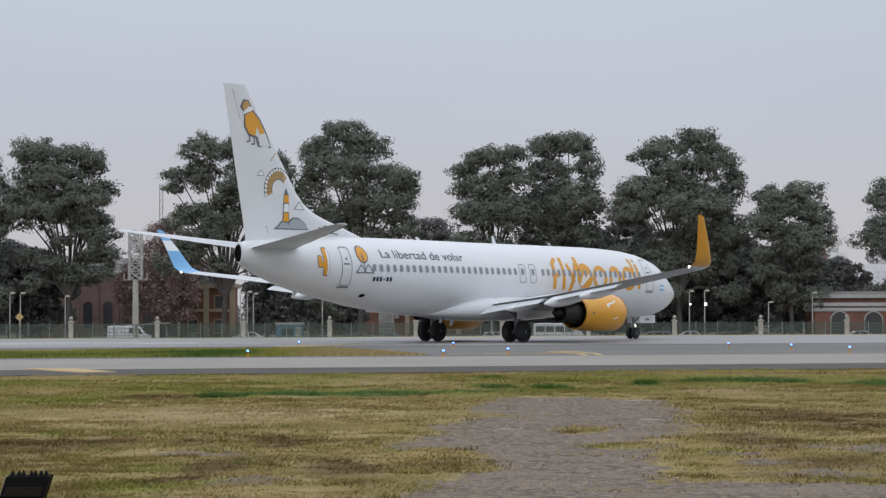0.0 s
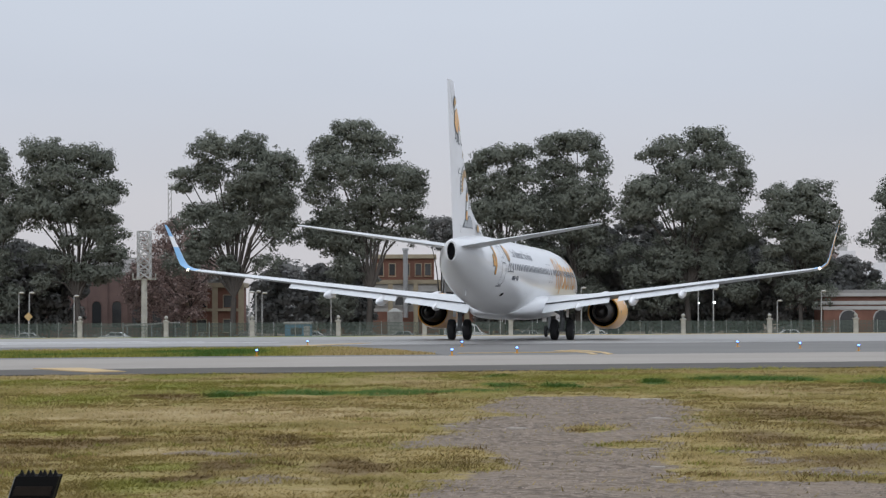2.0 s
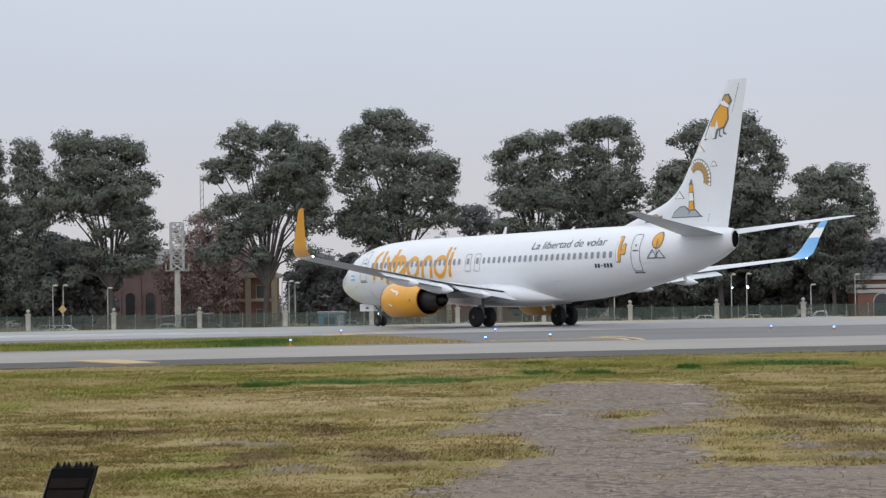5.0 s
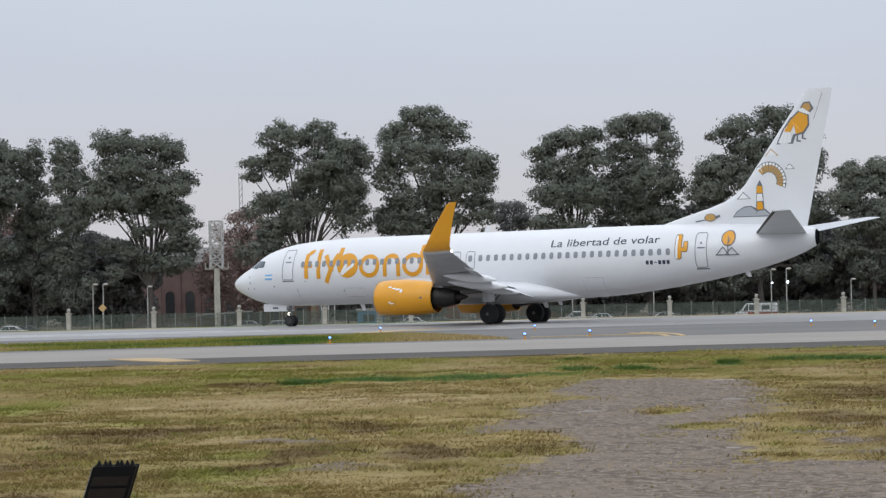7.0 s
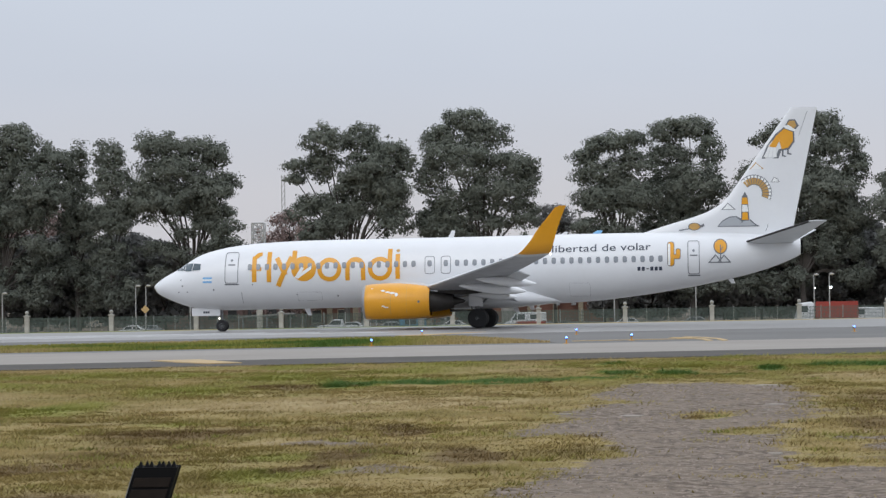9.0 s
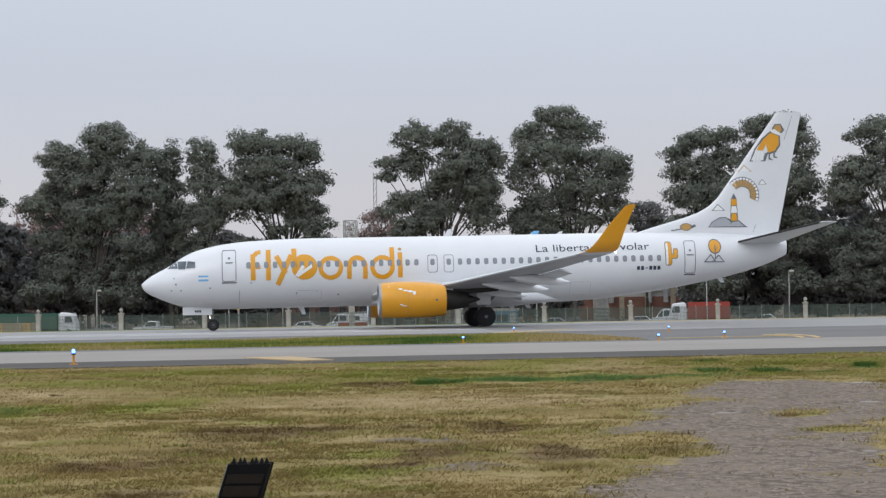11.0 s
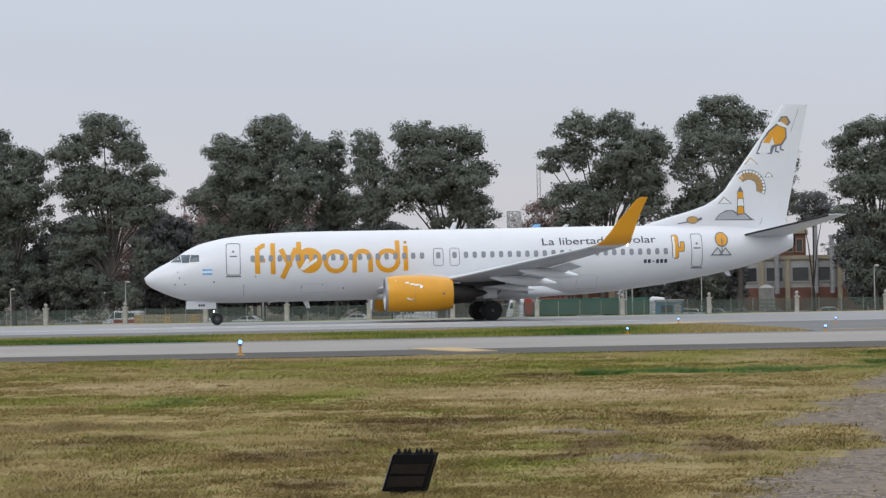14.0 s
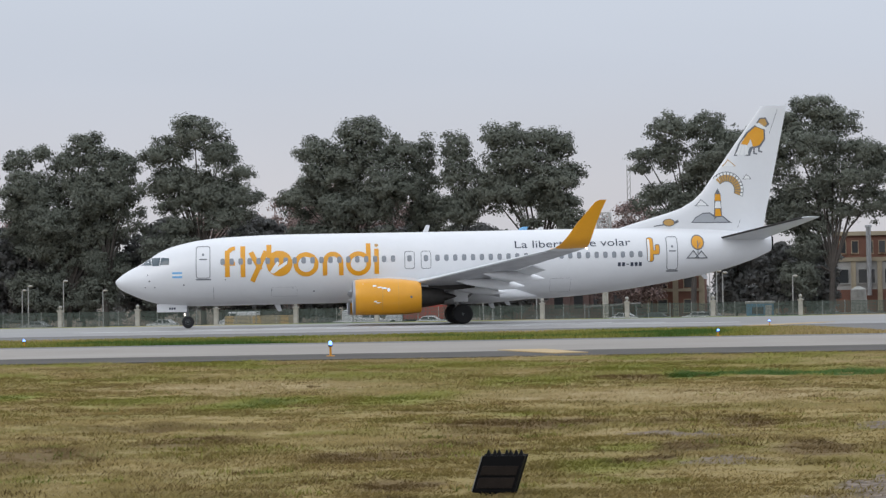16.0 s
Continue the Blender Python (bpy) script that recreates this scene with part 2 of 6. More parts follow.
        bp.inputs["Strength"].default_value, bp.inputs["Distance"].default_value = 1.0, 0.08
        l.new(field(6.0, 8), bp.inputs["Height"])
        l.new(bp.outputs[0], b.inputs["Normal"])
    l.new(col, b.inputs["Base Color"])
    if island:
        thin, both = n.new("ShaderNodeBsdfTranslucent"), n.new("ShaderNodeMixShader")
        both.inputs[0].default_value = 0.33
        l.new(col, thin.inputs["Color"])
        l.new(b.outputs[0], both.inputs[1])
        l.new(thin.outputs[0], both.inputs[2])
        l.new(both.outputs[0], n["Material Output"].inputs["Surface"])
    return m


TURF = grass_material("dry_turf", False)
BLADES = grass_material("dry_grass_blades", True)


# ---- mesh helpers ----
def raw(name, verts, faces, mats, smooth=None):
    me = bpy.data.meshes.new(name)
    me.from_pydata([tuple(v) for v in verts], [], faces)
    for m in mats if isinstance(mats, (list, tuple)) else [mats]:
        me.materials.append(m)
    if smooth:
        me.shade_smooth()
        me.set_sharp_from_angle(angle=radians(smooth))
    return me


def mesh_of(name, bm, mats, smooth=None):
    me = bpy.data.meshes.new(name)
    bm.to_mesh(me)
    bm.free()
    for m in mats if isinstance(mats, (list, tuple)) else [mats]:
        me.materials.append(m)
    if smooth:
        me.shade_smooth()
        me.set_sharp_from_angle(angle=radians(smooth))
    return me


def part(name, data, parent, label="", at=None):
    """one mesh object under a thing or a part; data: a mesh"""
    ob = new(name, data)
    ob.parent = parent
    if at is not None:
        ob.matrix_basis = at
    return tagged(ob, label)


def thing(name, label, category, at=None, group="", data=None, kind=""):
    ob = new(name, data)
    if at is not None:
        ob.matrix_basis = at
    return tagged(ob, label, category, group, kind)


def box(bm, x0, y0, z0, x1, y1, z1, bevel=0.0, mat=0):
    """a box with bevelled edges, added to bm"""
    r = bmesh.ops.create_cube(bm, size=1)
    vs = r["verts"]
    bmesh.ops.transform(bm, matrix=Matrix.Translation(((x0 + x1) / 2, (y0 + y1) / 2, (z0 + z1) / 2)) @ Matrix.Diagonal((x1 - x0, y1 - y0, z1 - z0, 1)), verts=vs)
    fs = {f for v in vs for f in v.link_faces}
    if bevel:
        es = list({e for v in vs for e in v.link_edges})
        fs |= set(bmesh.ops.bevel(bm, geom=es, offset=bevel, segments=2, affect="EDGES", clamp_overlap=True)["faces"])
    for f in fs:
        if f.is_valid:
            f.material_index = mat


def tube(bm, a, b, r0, r1=None, n=10, mat=0, caps=True):
    """a tapered round bar from a to b"""
    a, b = Vector(a), Vector(b)
    r1 = r0 if r1 is None else r1
    d = b - a
    m = Matrix.Translation((a + b) / 2) @ d.to_track_quat("Z", "Y").to_matrix().to_4x4()
    r = bmesh.ops.create_cone(bm, cap_ends=caps, segments=n, radius1=r0, radius2=r1, depth=d.length, matrix=m)
    for f in {f for v in r["verts"] for f in v.link_faces}:
        f.material_index = mat


def boxmesh(name, mat, *dims, bevel=0.0):
    bm = bmesh.new()
    box(bm, *dims, bevel=bevel)
    return mesh_of(name, bm, mat)


def loft(name, rings, mats, smooth=40, close=True, pick=None):
    """a skin over rings of equal point counts, with both ends closed"""
    n = len(rings[0])
    verts = [p for r in rings for p in r]
    faces = []
    for i in range(len(rings) - 1):
        for k in range(n):
            faces.append((i * n + k, i * n + (k + 1) % n, (i + 1) * n + (k + 1) % n, (i + 1) * n + k))
    if close:
        faces += [tuple(reversed(range(n))), tuple(range((len(rings) - 1) * n, len(rings) * n))]
    me = raw(name, verts, faces, mats)
    bm = bmesh.new()
    bm.from_mesh(me)
    bmesh.ops.recalc_face_normals(bm, faces=bm.faces)
    if pick:
        for f in bm.faces:
            f.material_index = pick(f)
    bm.to_mesh(me)
    bm.free()
    me.shade_smooth()
    me.set_sharp_from_angle(angle=radians(smooth))
    return me


def lathe(profile, centre, n=36):
    """rings about an axis that runs along x through centre; profile: (x, radius)"""
    cx, cy, cz = centre
    return [[(cx + x, cy + r * math.cos(2 * math.pi * k / n), cz + r * math.sin(2 * math.pi * k / n)) for k in range(n)] for x, r in profile]
# ---- ground: one sheet, level round the taxiways, lower beyond the runway ----
SLOPE = 0.25  # all pavement edges run this way across the view


def smoothstep(x, a, b):
    t = np.clip((x - a) / (b - a), 0, 1)
    return t * t * (3 - 2 * t)


def wave(x, y, f, seed):
    """a cheap smooth noise in -1 to 1, on arrays"""
    r = np.random.RandomState(seed)
    s = 0
    for k in range(6):
        a, p = r.uniform(0, 6.283), r.uniform(0, 6.283)
        g = f * (0.6 + 0.35 * k)
        s = s + np.sin(g * (x * math.cos(a) + y * math.sin(a)) + p + 1.3 * np.sin(0.7 * g * (x * math.sin(a) - y * math.cos(a)) + 2 * p)) / (1 + 0.35 * k)
    return s / 3.6


# patches of the turf: x, y, half width, half depth, strength
LUSH = (
    (-4.1, 42.9, 0.7, 1.6, 1.0), (-2.8, 42.8, 1.3, 0.9, 0.8), (-1.2, 43.2, 1.7, 0.9, 0.8), (0.8, 43.9, 1.4, 0.9, 0.8), (1.0, 47.1, 0.5, 1.3, 0.9), (2.2, 47.2, 0.5, 1.2, 0.8),
    (2.8, 45.3, 1.2, 0.9, 0.6), (4.4, 48.9, 0.4, 1.2, 0.8), (6.75, 50.7, 1.6, 2.0, 1.0), (9.3, 48.5, 1.0, 1.4, 0.75), (1.1, 54.6, 0.5, 1.3, 0.6))
OLIVE = (
    (-7.6, 33.7, 0.8, 2.6, 0.55), (-9.5, 32.1, 0.9, 1.8, 0.6), (-14.6, 34.4, 0.8, 1.4, 0.6), (-6.0, 47.3, 1.1, 2.6, 0.5), (-6.8, 40.7, 1.3, 3.4, 0.45), (-12.0, 33.5, 1.0, 1.8, 0.4),
    (-2.6, 20.2, 0.6, 0.7, 0.55), (-3.5, 50.5, 2.5, 3.0, 0.35), (4.5, 53.5, 3.5, 2.5, 0.35), (-11.0, 43.5, 2.6, 2.2, 0.35))
BROWN = (
    (-5.3, 41.8, 0.9, 1.3, 0.9), (-4.7, 26.9, 1.1, 1.1, 0.9), (-2.0, 27.2, 0.4, 1.3, 1.0), (-1.0, 22.6, 0.4, 0.8, 0.9), (-2.3, 22.3, 0.35, 0.8, 0.9), (-2.5, 20.7, 0.2, 0.5, 1.0),
    (-2.9, 26.9, 0.6, 1.1, 0.55), (-8.8, 21.4, 0.6, 1.1, 0.85), (-7.8, 23.7, 0.6, 1.1, 0.65), (-5.1, 21.5, 0.7, 0.7, 0.9), (5.3, 33.5, 1.5, 3.6, 0.65), (3.8, 27.8, 0.6, 1.2, 0.85),
    (5.4, 30.5, 0.6, 1.5, 0.85), (3.7, 22.9, 0.8, 1.0, 0.7), (-4.0, 17.7, 0.4, 0.4, 0.7), (-4.6, 23.1, 0.9, 0.7, 0.45), (-9.0, 26.5, 1.5, 0.8, 0.5), (-6.3, 29.5, 0.9, 0.7, 0.4))
GRAVELLY = (
    (-2.55, 24.7, 0.65, 0.7, 0.75), (-1.6, 20.5, 0.6, 0.6, 0.7), (-0.3, 26.2, 0.45, 1.1, 0.75), (4.9, 25.5, 0.6, 0.6, 0.8), (4.0, 26.3, 1.1, 0.9, 0.5), (3.6, 21.3, 0.8, 0.6, 0.8), (3.4, 30.6, 0.5, 1.4, 0.5))
STRAW = (
    (-3.3, 34.4, 3.6, 2.6, 0.85), (-1.5, 51.2, 1.3, 5.0, 0.7), (-11.7, 38.2, 2.8, 2.9, 0.85), (6.0, 43.7, 1.9, 2.9, 0.8), (-6.8, 19.2, 1.9, 1.2, 0.6), (-1.5, 35.0, 0.8, 3.4, 0.6), (-10.5, 54.0, 4.0, 3.0, 0.5))
TUFT = ((1.8, 30.0, 0.42, 1.0, 1.0), (2.05, 26.1, 0.40, 0.7, 1.0), (2.95, 27.1, 0.25, 1.0, 0.9), (2.55, 23.4, 0.3, 1.4, 0.9), (2.15, 20.6, 0.10, 0.34, 1.0), (0.1, 23.5, 0.4, 1.3, 1.0), (2.6, 27.3, 0.2, 0.5, 0.8), (0.75, 33.6, 0.5, 0.5, 0.7))


def patches(rows, x, y):
    """soft-edged patches with ragged outlines, 0 to 1"""
    px = x + 0.22 * wave(x, y, 2.2, 61) + 0.10 * wave(x, y, 6.0, 62)
    py = y + 0.50 * wave(x, y, 1.7, 63) + 0.25 * wave(x, y, 5.0, 64)
    out = 0 * x
    for cx, cy, sx, sy, k in rows:
        out = np.maximum(out, k * np.exp(-(((px - cx) / sx) ** 2 + ((py - cy) / sy) ** 2) ** 1.4))
    return out


def height(x, y):
    u = y - SLOPE * x
    near = smoothstep(y, 8, 16) * (1 - smoothstep(u, 52, 57))
    rough = 0.035 * wave(x, y, 1.1, 3) + 0.026 * wave(x, y, 4.0, 4) + 0.018 * wave(x, y, 8.0, 5)
    return -1.5 * smoothstep(u, 152, 225) - 0.7 * smoothstep(y, 249, 273) + near * rough


def bare(x, y):
    """how far the turf has given way to gravel, 0 to 1"""
    left = np.interp(y, [16, 18.8, 20.9, 21.8, 23.7, 25.1, 26.7, 28.4, 30.5, 33, 37, 40.8, 42], [-0.8, -0.45, -0.25, 0.1, 0.45, 0.0, -0.5, -0.1, -0.1, 0.4, 0.5, 0.9, 2.0])
    right = np.interp(y, [16, 19.2, 20.2, 20.9, 22.7, 25, 26.7, 28.8, 32.3, 39, 40.7, 42], [14, 10, 4.0, 2.1, 2.15, 2.45, 2.5, 2.9, 3.45, 3.85, 3.3, 2.4])
    d = np.minimum(x - left, right - x) + 0.26 * wave(x, y * 0.8, 1.8, 7) + 0.2 * wave(x, y * 0.8, 4.5, 8)
    a = smoothstep(d, -0.55, 0.50) * (1 - smoothstep(y, 40.3, 41.8))
    side = smoothstep(wave(x, y * 0.9, 2.0, 13), 0.15, 0.5) * smoothstep(x, 2.4, 3.4) * (1 - smoothstep(y, 29, 32))
    a = np.maximum.reduce([a, 0.75 * side, patches(GRAVELLY, x, y)])
    a = a * (1 - 0.95 * patches(TUFT, x, y)) * (1 - 0.35 * smoothstep(wave(x, y, 2.6, 21), 0.45, 0.8))
    return np.clip(a, 0, 1) * smoothstep(y, 10, 13) + smoothstep(y, 262, 272)


def green(x, y):
    """where the grass is lush: a damp streak, and verges"""
    verge = 0.42 * smoothstep(y, 34, 50) * smoothstep(wave(x, y * 1.2, 0.8, 33), -0.3, 0.5)
    low = 0.40 * smoothstep(wave(x, y * 1.2, 1.3, 35), 0.30, 0.8) * (1 - 0.5 * smoothstep(y, 22, 34))
    u = y - SLOPE * x
    strip = smoothstep(u, 70, 80) * (1 - 0.9 * smoothstep(y, 150, 170)) * (0.50 - 0.40 * smoothstep(x, -9, -3.5) + 0.55 * wave(x, y * 0.6, 0.55, 37) * (1 - 0.6 * smoothstep(x, -9, -4)))
    near = np.maximum.reduce([np.clip(1.35 * patches(LUSH, x, y), 0, 1), patches(OLIVE, x, y), verge, low]) * (1 - 0.6 * patches(STRAW, x, y))
    return np.clip(np.where(u > 70, strip, near), 0, 1)


def dry(x, y):
    """-1 where the turf is dead and brown, 1 where it is pale straw"""
    s = np.maximum(patches(STRAW, x, y), 0.55 * smoothstep(wave(x, y * 0.9, 0.9, 71), 0.2, 0.8))
    b = np.maximum(patches(BROWN, x, y), 0.36 * smoothstep(wave(x, y * 0.9, 1.5, 73) + 0.35 * wave(x, y, 4.5, 74), 0.35, 0.85) * (1 - smoothstep(y, 36, 44)))
    return np.where(y - SLOPE * x > 70, 0.7, np.clip(s * (1 - b) - b - 0.22 * (1 - smoothstep(y, 19, 29)) + 0.25 * smoothstep(y, 44, 54), -1, 1))


FIELDS = (("bare", bare), ("green", green), ("dry", dry))


def build_ground():
    xs = np.concatenate([-np.geomspace(2600, 32, 26), np.arange(-30, 15.01, 0.16), np.geomspace(18, 2600, 26)])
    ys = np.concatenate([np.array([-600, -200, -60, -10, 5, 11]), np.arange(14, 62.01, 0.16), np.arange(64, 300, 4.0), np.geomspace(310, 4200, 16)])
    X, Y = np.meshgrid(xs, ys)
    V = np.stack([X, Y, height(X, Y)], -1).reshape(-1, 3)
    w, h = len(xs), len(ys)
    i = np.arange(w * h).reshape(h, w)
    F = np.stack([i[:-1, :-1], i[:-1, 1:], i[1:, 1:], i[1:, :-1]], -1).reshape(-1, 4)
    me = bpy.data.meshes.new("ground")
    me.vertices.add(len(V))
    me.vertices.foreach_set("co", V.ravel())
    me.loops.add(F.size)
    me.loops.foreach_set("vertex_index", F.ravel())
    me.polygons.add(len(F))
    me.polygons.foreach_set("loop_start", np.arange(0, F.size, 4))
    me.update()
    for name, f in FIELDS:
        me.attributes.new(name, "FLOAT", "POINT").data.foreach_set("value", f(V[:, 0], V[:, 1]).astype(np.float32))
    me.materials.append(TURF)
    me.shade_smooth()
    tagged(new("ground", me), "dry olive turf with bare gravel patches", "ground", kind="structure")


def sheet(name, pts, z, mat, label, category="pavement", thick=0.02):
    """a flat paved area with a real edge"""
    bm = bmesh.new()
    f = bm.faces.new([bm.verts.new((x, y, z)) for x, y in pts])
    r = bmesh.ops.extrude_face_region(bm, geom=[f])
    for v in r["geom"]:
        if isinstance(v, bmesh.types.BMVert):
            v.co.z -= thick + 0.05
    bmesh.ops.recalc_face_normals(bm, faces=bm.faces)
    bmesh.ops.triangulate(bm, faces=bm.faces, ngon_method="EAR_CLIP")
    return tagged(new(name, mesh_of(name, bm, mat)), label, category, kind="structure")


def band(x0, x1, y0, y1, s0=SLOPE, s1=SLOPE):
    return [(x0, y0 + s0 * x0), (x1, y0 + s0 * x1), (x1, y1 + s1 * x1), (x0, y1 + s1 * x0)]


def build_pavement():
    sheet("shoulder", band(-260, 200, 58.6, 64.6, 0.22), 0.03, DARKASPHALT, "dark asphalt shoulder beside the taxiway", "road")
    sheet("taxiway", band(-260, 200, 64.6, 79.5), 0.034, CONCRETE, "pale worn concrete taxiway", "road")
    sheet("taxiway_edge", band(-260, 200, 79.5, 82.1), 0.03, ASPHALT, "grey asphalt edge of the taxiway", "road")
    # the runway, its near edge broken by a wedge of grass that ends in a tip
    sheet("connector", [(-0.3, 82.03), (200, 132.1), (200, 152), (1.5, 102.5), (-5, 100.2), (-2.0, 90.8)], 0.03, ASPHALT, "grey asphalt link between runway and taxiway", "road")
    sheet("runway_edge", [(-260, 31.2), (-23, 90.4), (-11, 99.0), (-5, 100.2), (1.5, 102.5), (200, 152), (200, 158), (-260, 43)], 0.03, ASPHALT, "grey asphalt runway edge", "road")
    sheet("runway", [(-260, 43), (200, 158), (200, 197), (-260, 82)], 0.036, RUBBED, "smooth pale runway, damp and shiny", "road")
    # painted lines
    z = 0.052
    sheet("taxi_line", [(-11.6, 62.6), (-10.2, 59.9), (-9.3, 58.4), (-8.5, 58.9), (-9.6, 61.4), (-10.3, 63.0)], z, LINEYELLOW, "faded yellow painted line", "marking", 0.004)
    sheet("taxi_line", [(-7.9, 104.0), (-4.6, 113.0), (-4.0, 113.0), (-6.6, 103.6)], z, LINEYELLOW, "faded yellow painted line", "marking", 0.004)
    # long white stripes imitate the sheen of reflected sky on the runway
    for d in (0.0, 4.2, 7.4):
        sheet("runway_sheen_stripe", [(-42 + d, 108.5 + d * 1.2), (-9 - d, 116.8 + d * 0.7), (-9 - d, 118.0 + d * 0.7), (-42 + d, 109.7 + d * 1.2)], z, RUNWAYSHEEN, "white stripe painted for the sheen on the runway", "marking", 0.004)
    for d in (0.0, 0.55):
        path = [(4.2 + d, 88.6 + 2 * d), (4.8 + d, 87.0 + 2 * d), (5.2 + d, 84.0 + d), (5.2 + d, 80.8)]
        sheet("taxi_line", path + [(x - 0.24, y - 0.7) for x, y in reversed(path)], z, LINEYELLOW, "faded yellow curved line", "marking", 0.004)
    sheet("taxi_line", [(0.2, 83.6), (4.9, 85.3), (4.9, 85.7), (0.2, 84.0)], z, LINEYELLOW, "faded yellow painted line", "marking", 0.004)


def fast_mesh(name, V, F, mat, attrs=()):
    """a mesh from arrays of points and of faces with equal corner counts"""
    me = bpy.data.meshes.new(name)
    k = F.shape[1]
    me.vertices.add(len(V))
    me.vertices.foreach_set("co", np.ascontiguousarray(V, dtype=np.float32).ravel())
    me.loops.add(F.size)
    me.loops.foreach_set("vertex_index", np.ascontiguousarray(F, dtype=np.int32).ravel())
    me.polygons.add(len(F))
    me.polygons.foreach_set("loop_start", np.arange(0, F.size, k, dtype=np.int32))
    for nm, val in attrs:
        me.attributes.new(nm, "FLOAT", "POINT").data.foreach_set("value", np.ascontiguousarray(val, dtype=np.float32))
    me.materials.append(mat)
    me.update()
    me.validate()
    return me


def build_grass():
    r = np.random.RandomState(5)
    n = 760000
    y = 15.5 + (61.5 - 15.5) * r.random_sample(n) ** 1.35
    left, right = -0.42 * y - 0.8, 0.215 * y + 0.8
    x = left + (right - left) * r.random_sample(n)
    clump = wave(x, y, 3.2, 41) + 0.6 * wave(x, y, 9.0, 42)
    d = dry(x, y)
    keep = (bare(x, y) < 0.02 + 1.0 * r.random_sample(n) ** 1.8) & (clump + r.normal(0, 0.5, n) > -0.85 + 0.2 * np.clip(-d, 0, 1)) & (y - 0.22 * x < 58.4 + r.normal(0, 0.25, n))
    x, y, clump, d = x[keep], y[keep], clump[keep], d[keep]
    n = len(x)
    g = green(x, y)
    h = (0.012 + 0.020 * r.random_sample(n)) * (0.8 + 1.0 * np.clip(clump, -0.5, 1.2)) * (1 + 1.1 * g) * (0.7 + y / 60)
    w = (0.004 + 0.006 * r.random_sample(n)) * (0.6 + y / 40)
    # blades lie over, most of them the way of their neighbours
    b = 3.0 * wave(x, y, 0.9, 43) + r.normal(0, 1.1, n)
    a, lean = b + 1.571 + r.normal(0, 0.25, n), h * r.uniform(1.2, 3.6, n)
    z = height(x, y)
    V = np.empty((n, 3, 3))
    V[:, 0] = np.stack([x - w * np.cos(a), y - w * np.sin(a), z - 0.005], 1)
    V[:, 1] = np.stack([x + w * np.cos(a), y + w * np.sin(a), z - 0.005], 1)
    V[:, 2] = np.stack([x + lean * np.cos(b), y + lean * np.sin(b), z + h], 1)
    # ranker tufts standing out of the turf
    m = 1500
    ty = 16 + 40 * r.random_sample(m) ** 1.2
    tx = (-0.42 * ty - 0.8) + (0.635 * ty + 1.6) * r.random_sample(m)
    ok = (wave(tx, ty * 0.5, 0.8, 51) + 0.6 * r.random_sample(m) > 0.2) & (bare(tx, ty) < 0.5)
    tx, ty = np.repeat(tx[ok], 60), np.repeat(ty[ok], 60)
    m = len(tx)
    spread = np.repeat(r.uniform(0.06, 0.26, m // 60), 60)
    tx, ty = tx + r.normal(0, 1, m) * spread, ty + r.normal(0, 1, m) * spread * 0.6
    th, tb = r.uniform(0.02, 0.06, m), r.uniform(0, 6.283, m)
    ta = tb + 1.571
    tw, tz = 0.008, height(tx, ty)
    U = np.empty((m, 3, 3))
    U[:, 0] = np.stack([tx - tw * np.cos(ta), ty - tw * np.sin(ta), tz - 0.005], 1)
    U[:, 1] = np.stack([tx + tw * np.cos(ta), ty + tw * np.sin(ta), tz - 0.005], 1)
    U[:, 2] = np.stack([tx + 1.3 * th * np.cos(tb), ty + 1.3 * th * np.sin(tb), tz + th], 1)
    V, g, d = np.concatenate([V, U]), np.concatenate([g, np.repeat(r.uniform(-0.4, 0.62, m // 60).clip(0, 1), 60)]), np.concatenate([d, np.repeat(r.uniform(-0.9, 0.4, m // 60), 60)])
    n += m
    me = fast_mesh("grass", V.reshape(-1, 3), np.arange(3 * n).reshape(-1, 3), BLADES, [("green", np.repeat(g, 3)), ("dry", np.repeat(d, 3))])
    tagged(new("grass", me), "short dry olive and straw coloured grass", "grass", kind="stuff")
    # the verge between taxiway and runway
    m = 80000
    u = r.uniform(82.3, 101.2, m)
    x = r.uniform(-48, -0.4, m)
    ok = (x < np.interp(u, [82.3, 91.2, 101.2], [-0.5, -2.2, -5.1])) & (u < np.interp(x, [-23, -11], [96.0, 101.6]))
    x, u = x[ok], u[ok]
    y = u + SLOPE * x
    m = len(x)
    h, a, b = r.uniform(0.05, 0.14, m), r.uniform(0, 6.283, m), r.uniform(0, 6.283, m)
    V = np.empty((m, 3, 3))
    w = 0.05
    V[:, 0] = np.stack([x - w * np.cos(a), y - w * np.sin(a), 0 * x - 0.005], 1)
    V[:, 1] = np.stack([x + w * np.cos(a), y + w * np.sin(a), 0 * x - 0.005], 1)
    V[:, 2] = np.stack([x + h * np.cos(b) * 0.7, y + h * np.sin(b) * 0.7, h], 1)
    me = fast_mesh("verge_grass", V.reshape(-1, 3), np.arange(3 * m).reshape(-1, 3), BLADES, [("green", np.repeat(green(x, y), 3)), ("dry", np.repeat(dry(x, y), 3))])
    tagged(new("verge_grass", me), "greener grass verge between taxiway and runway", "grass", kind="stuff")


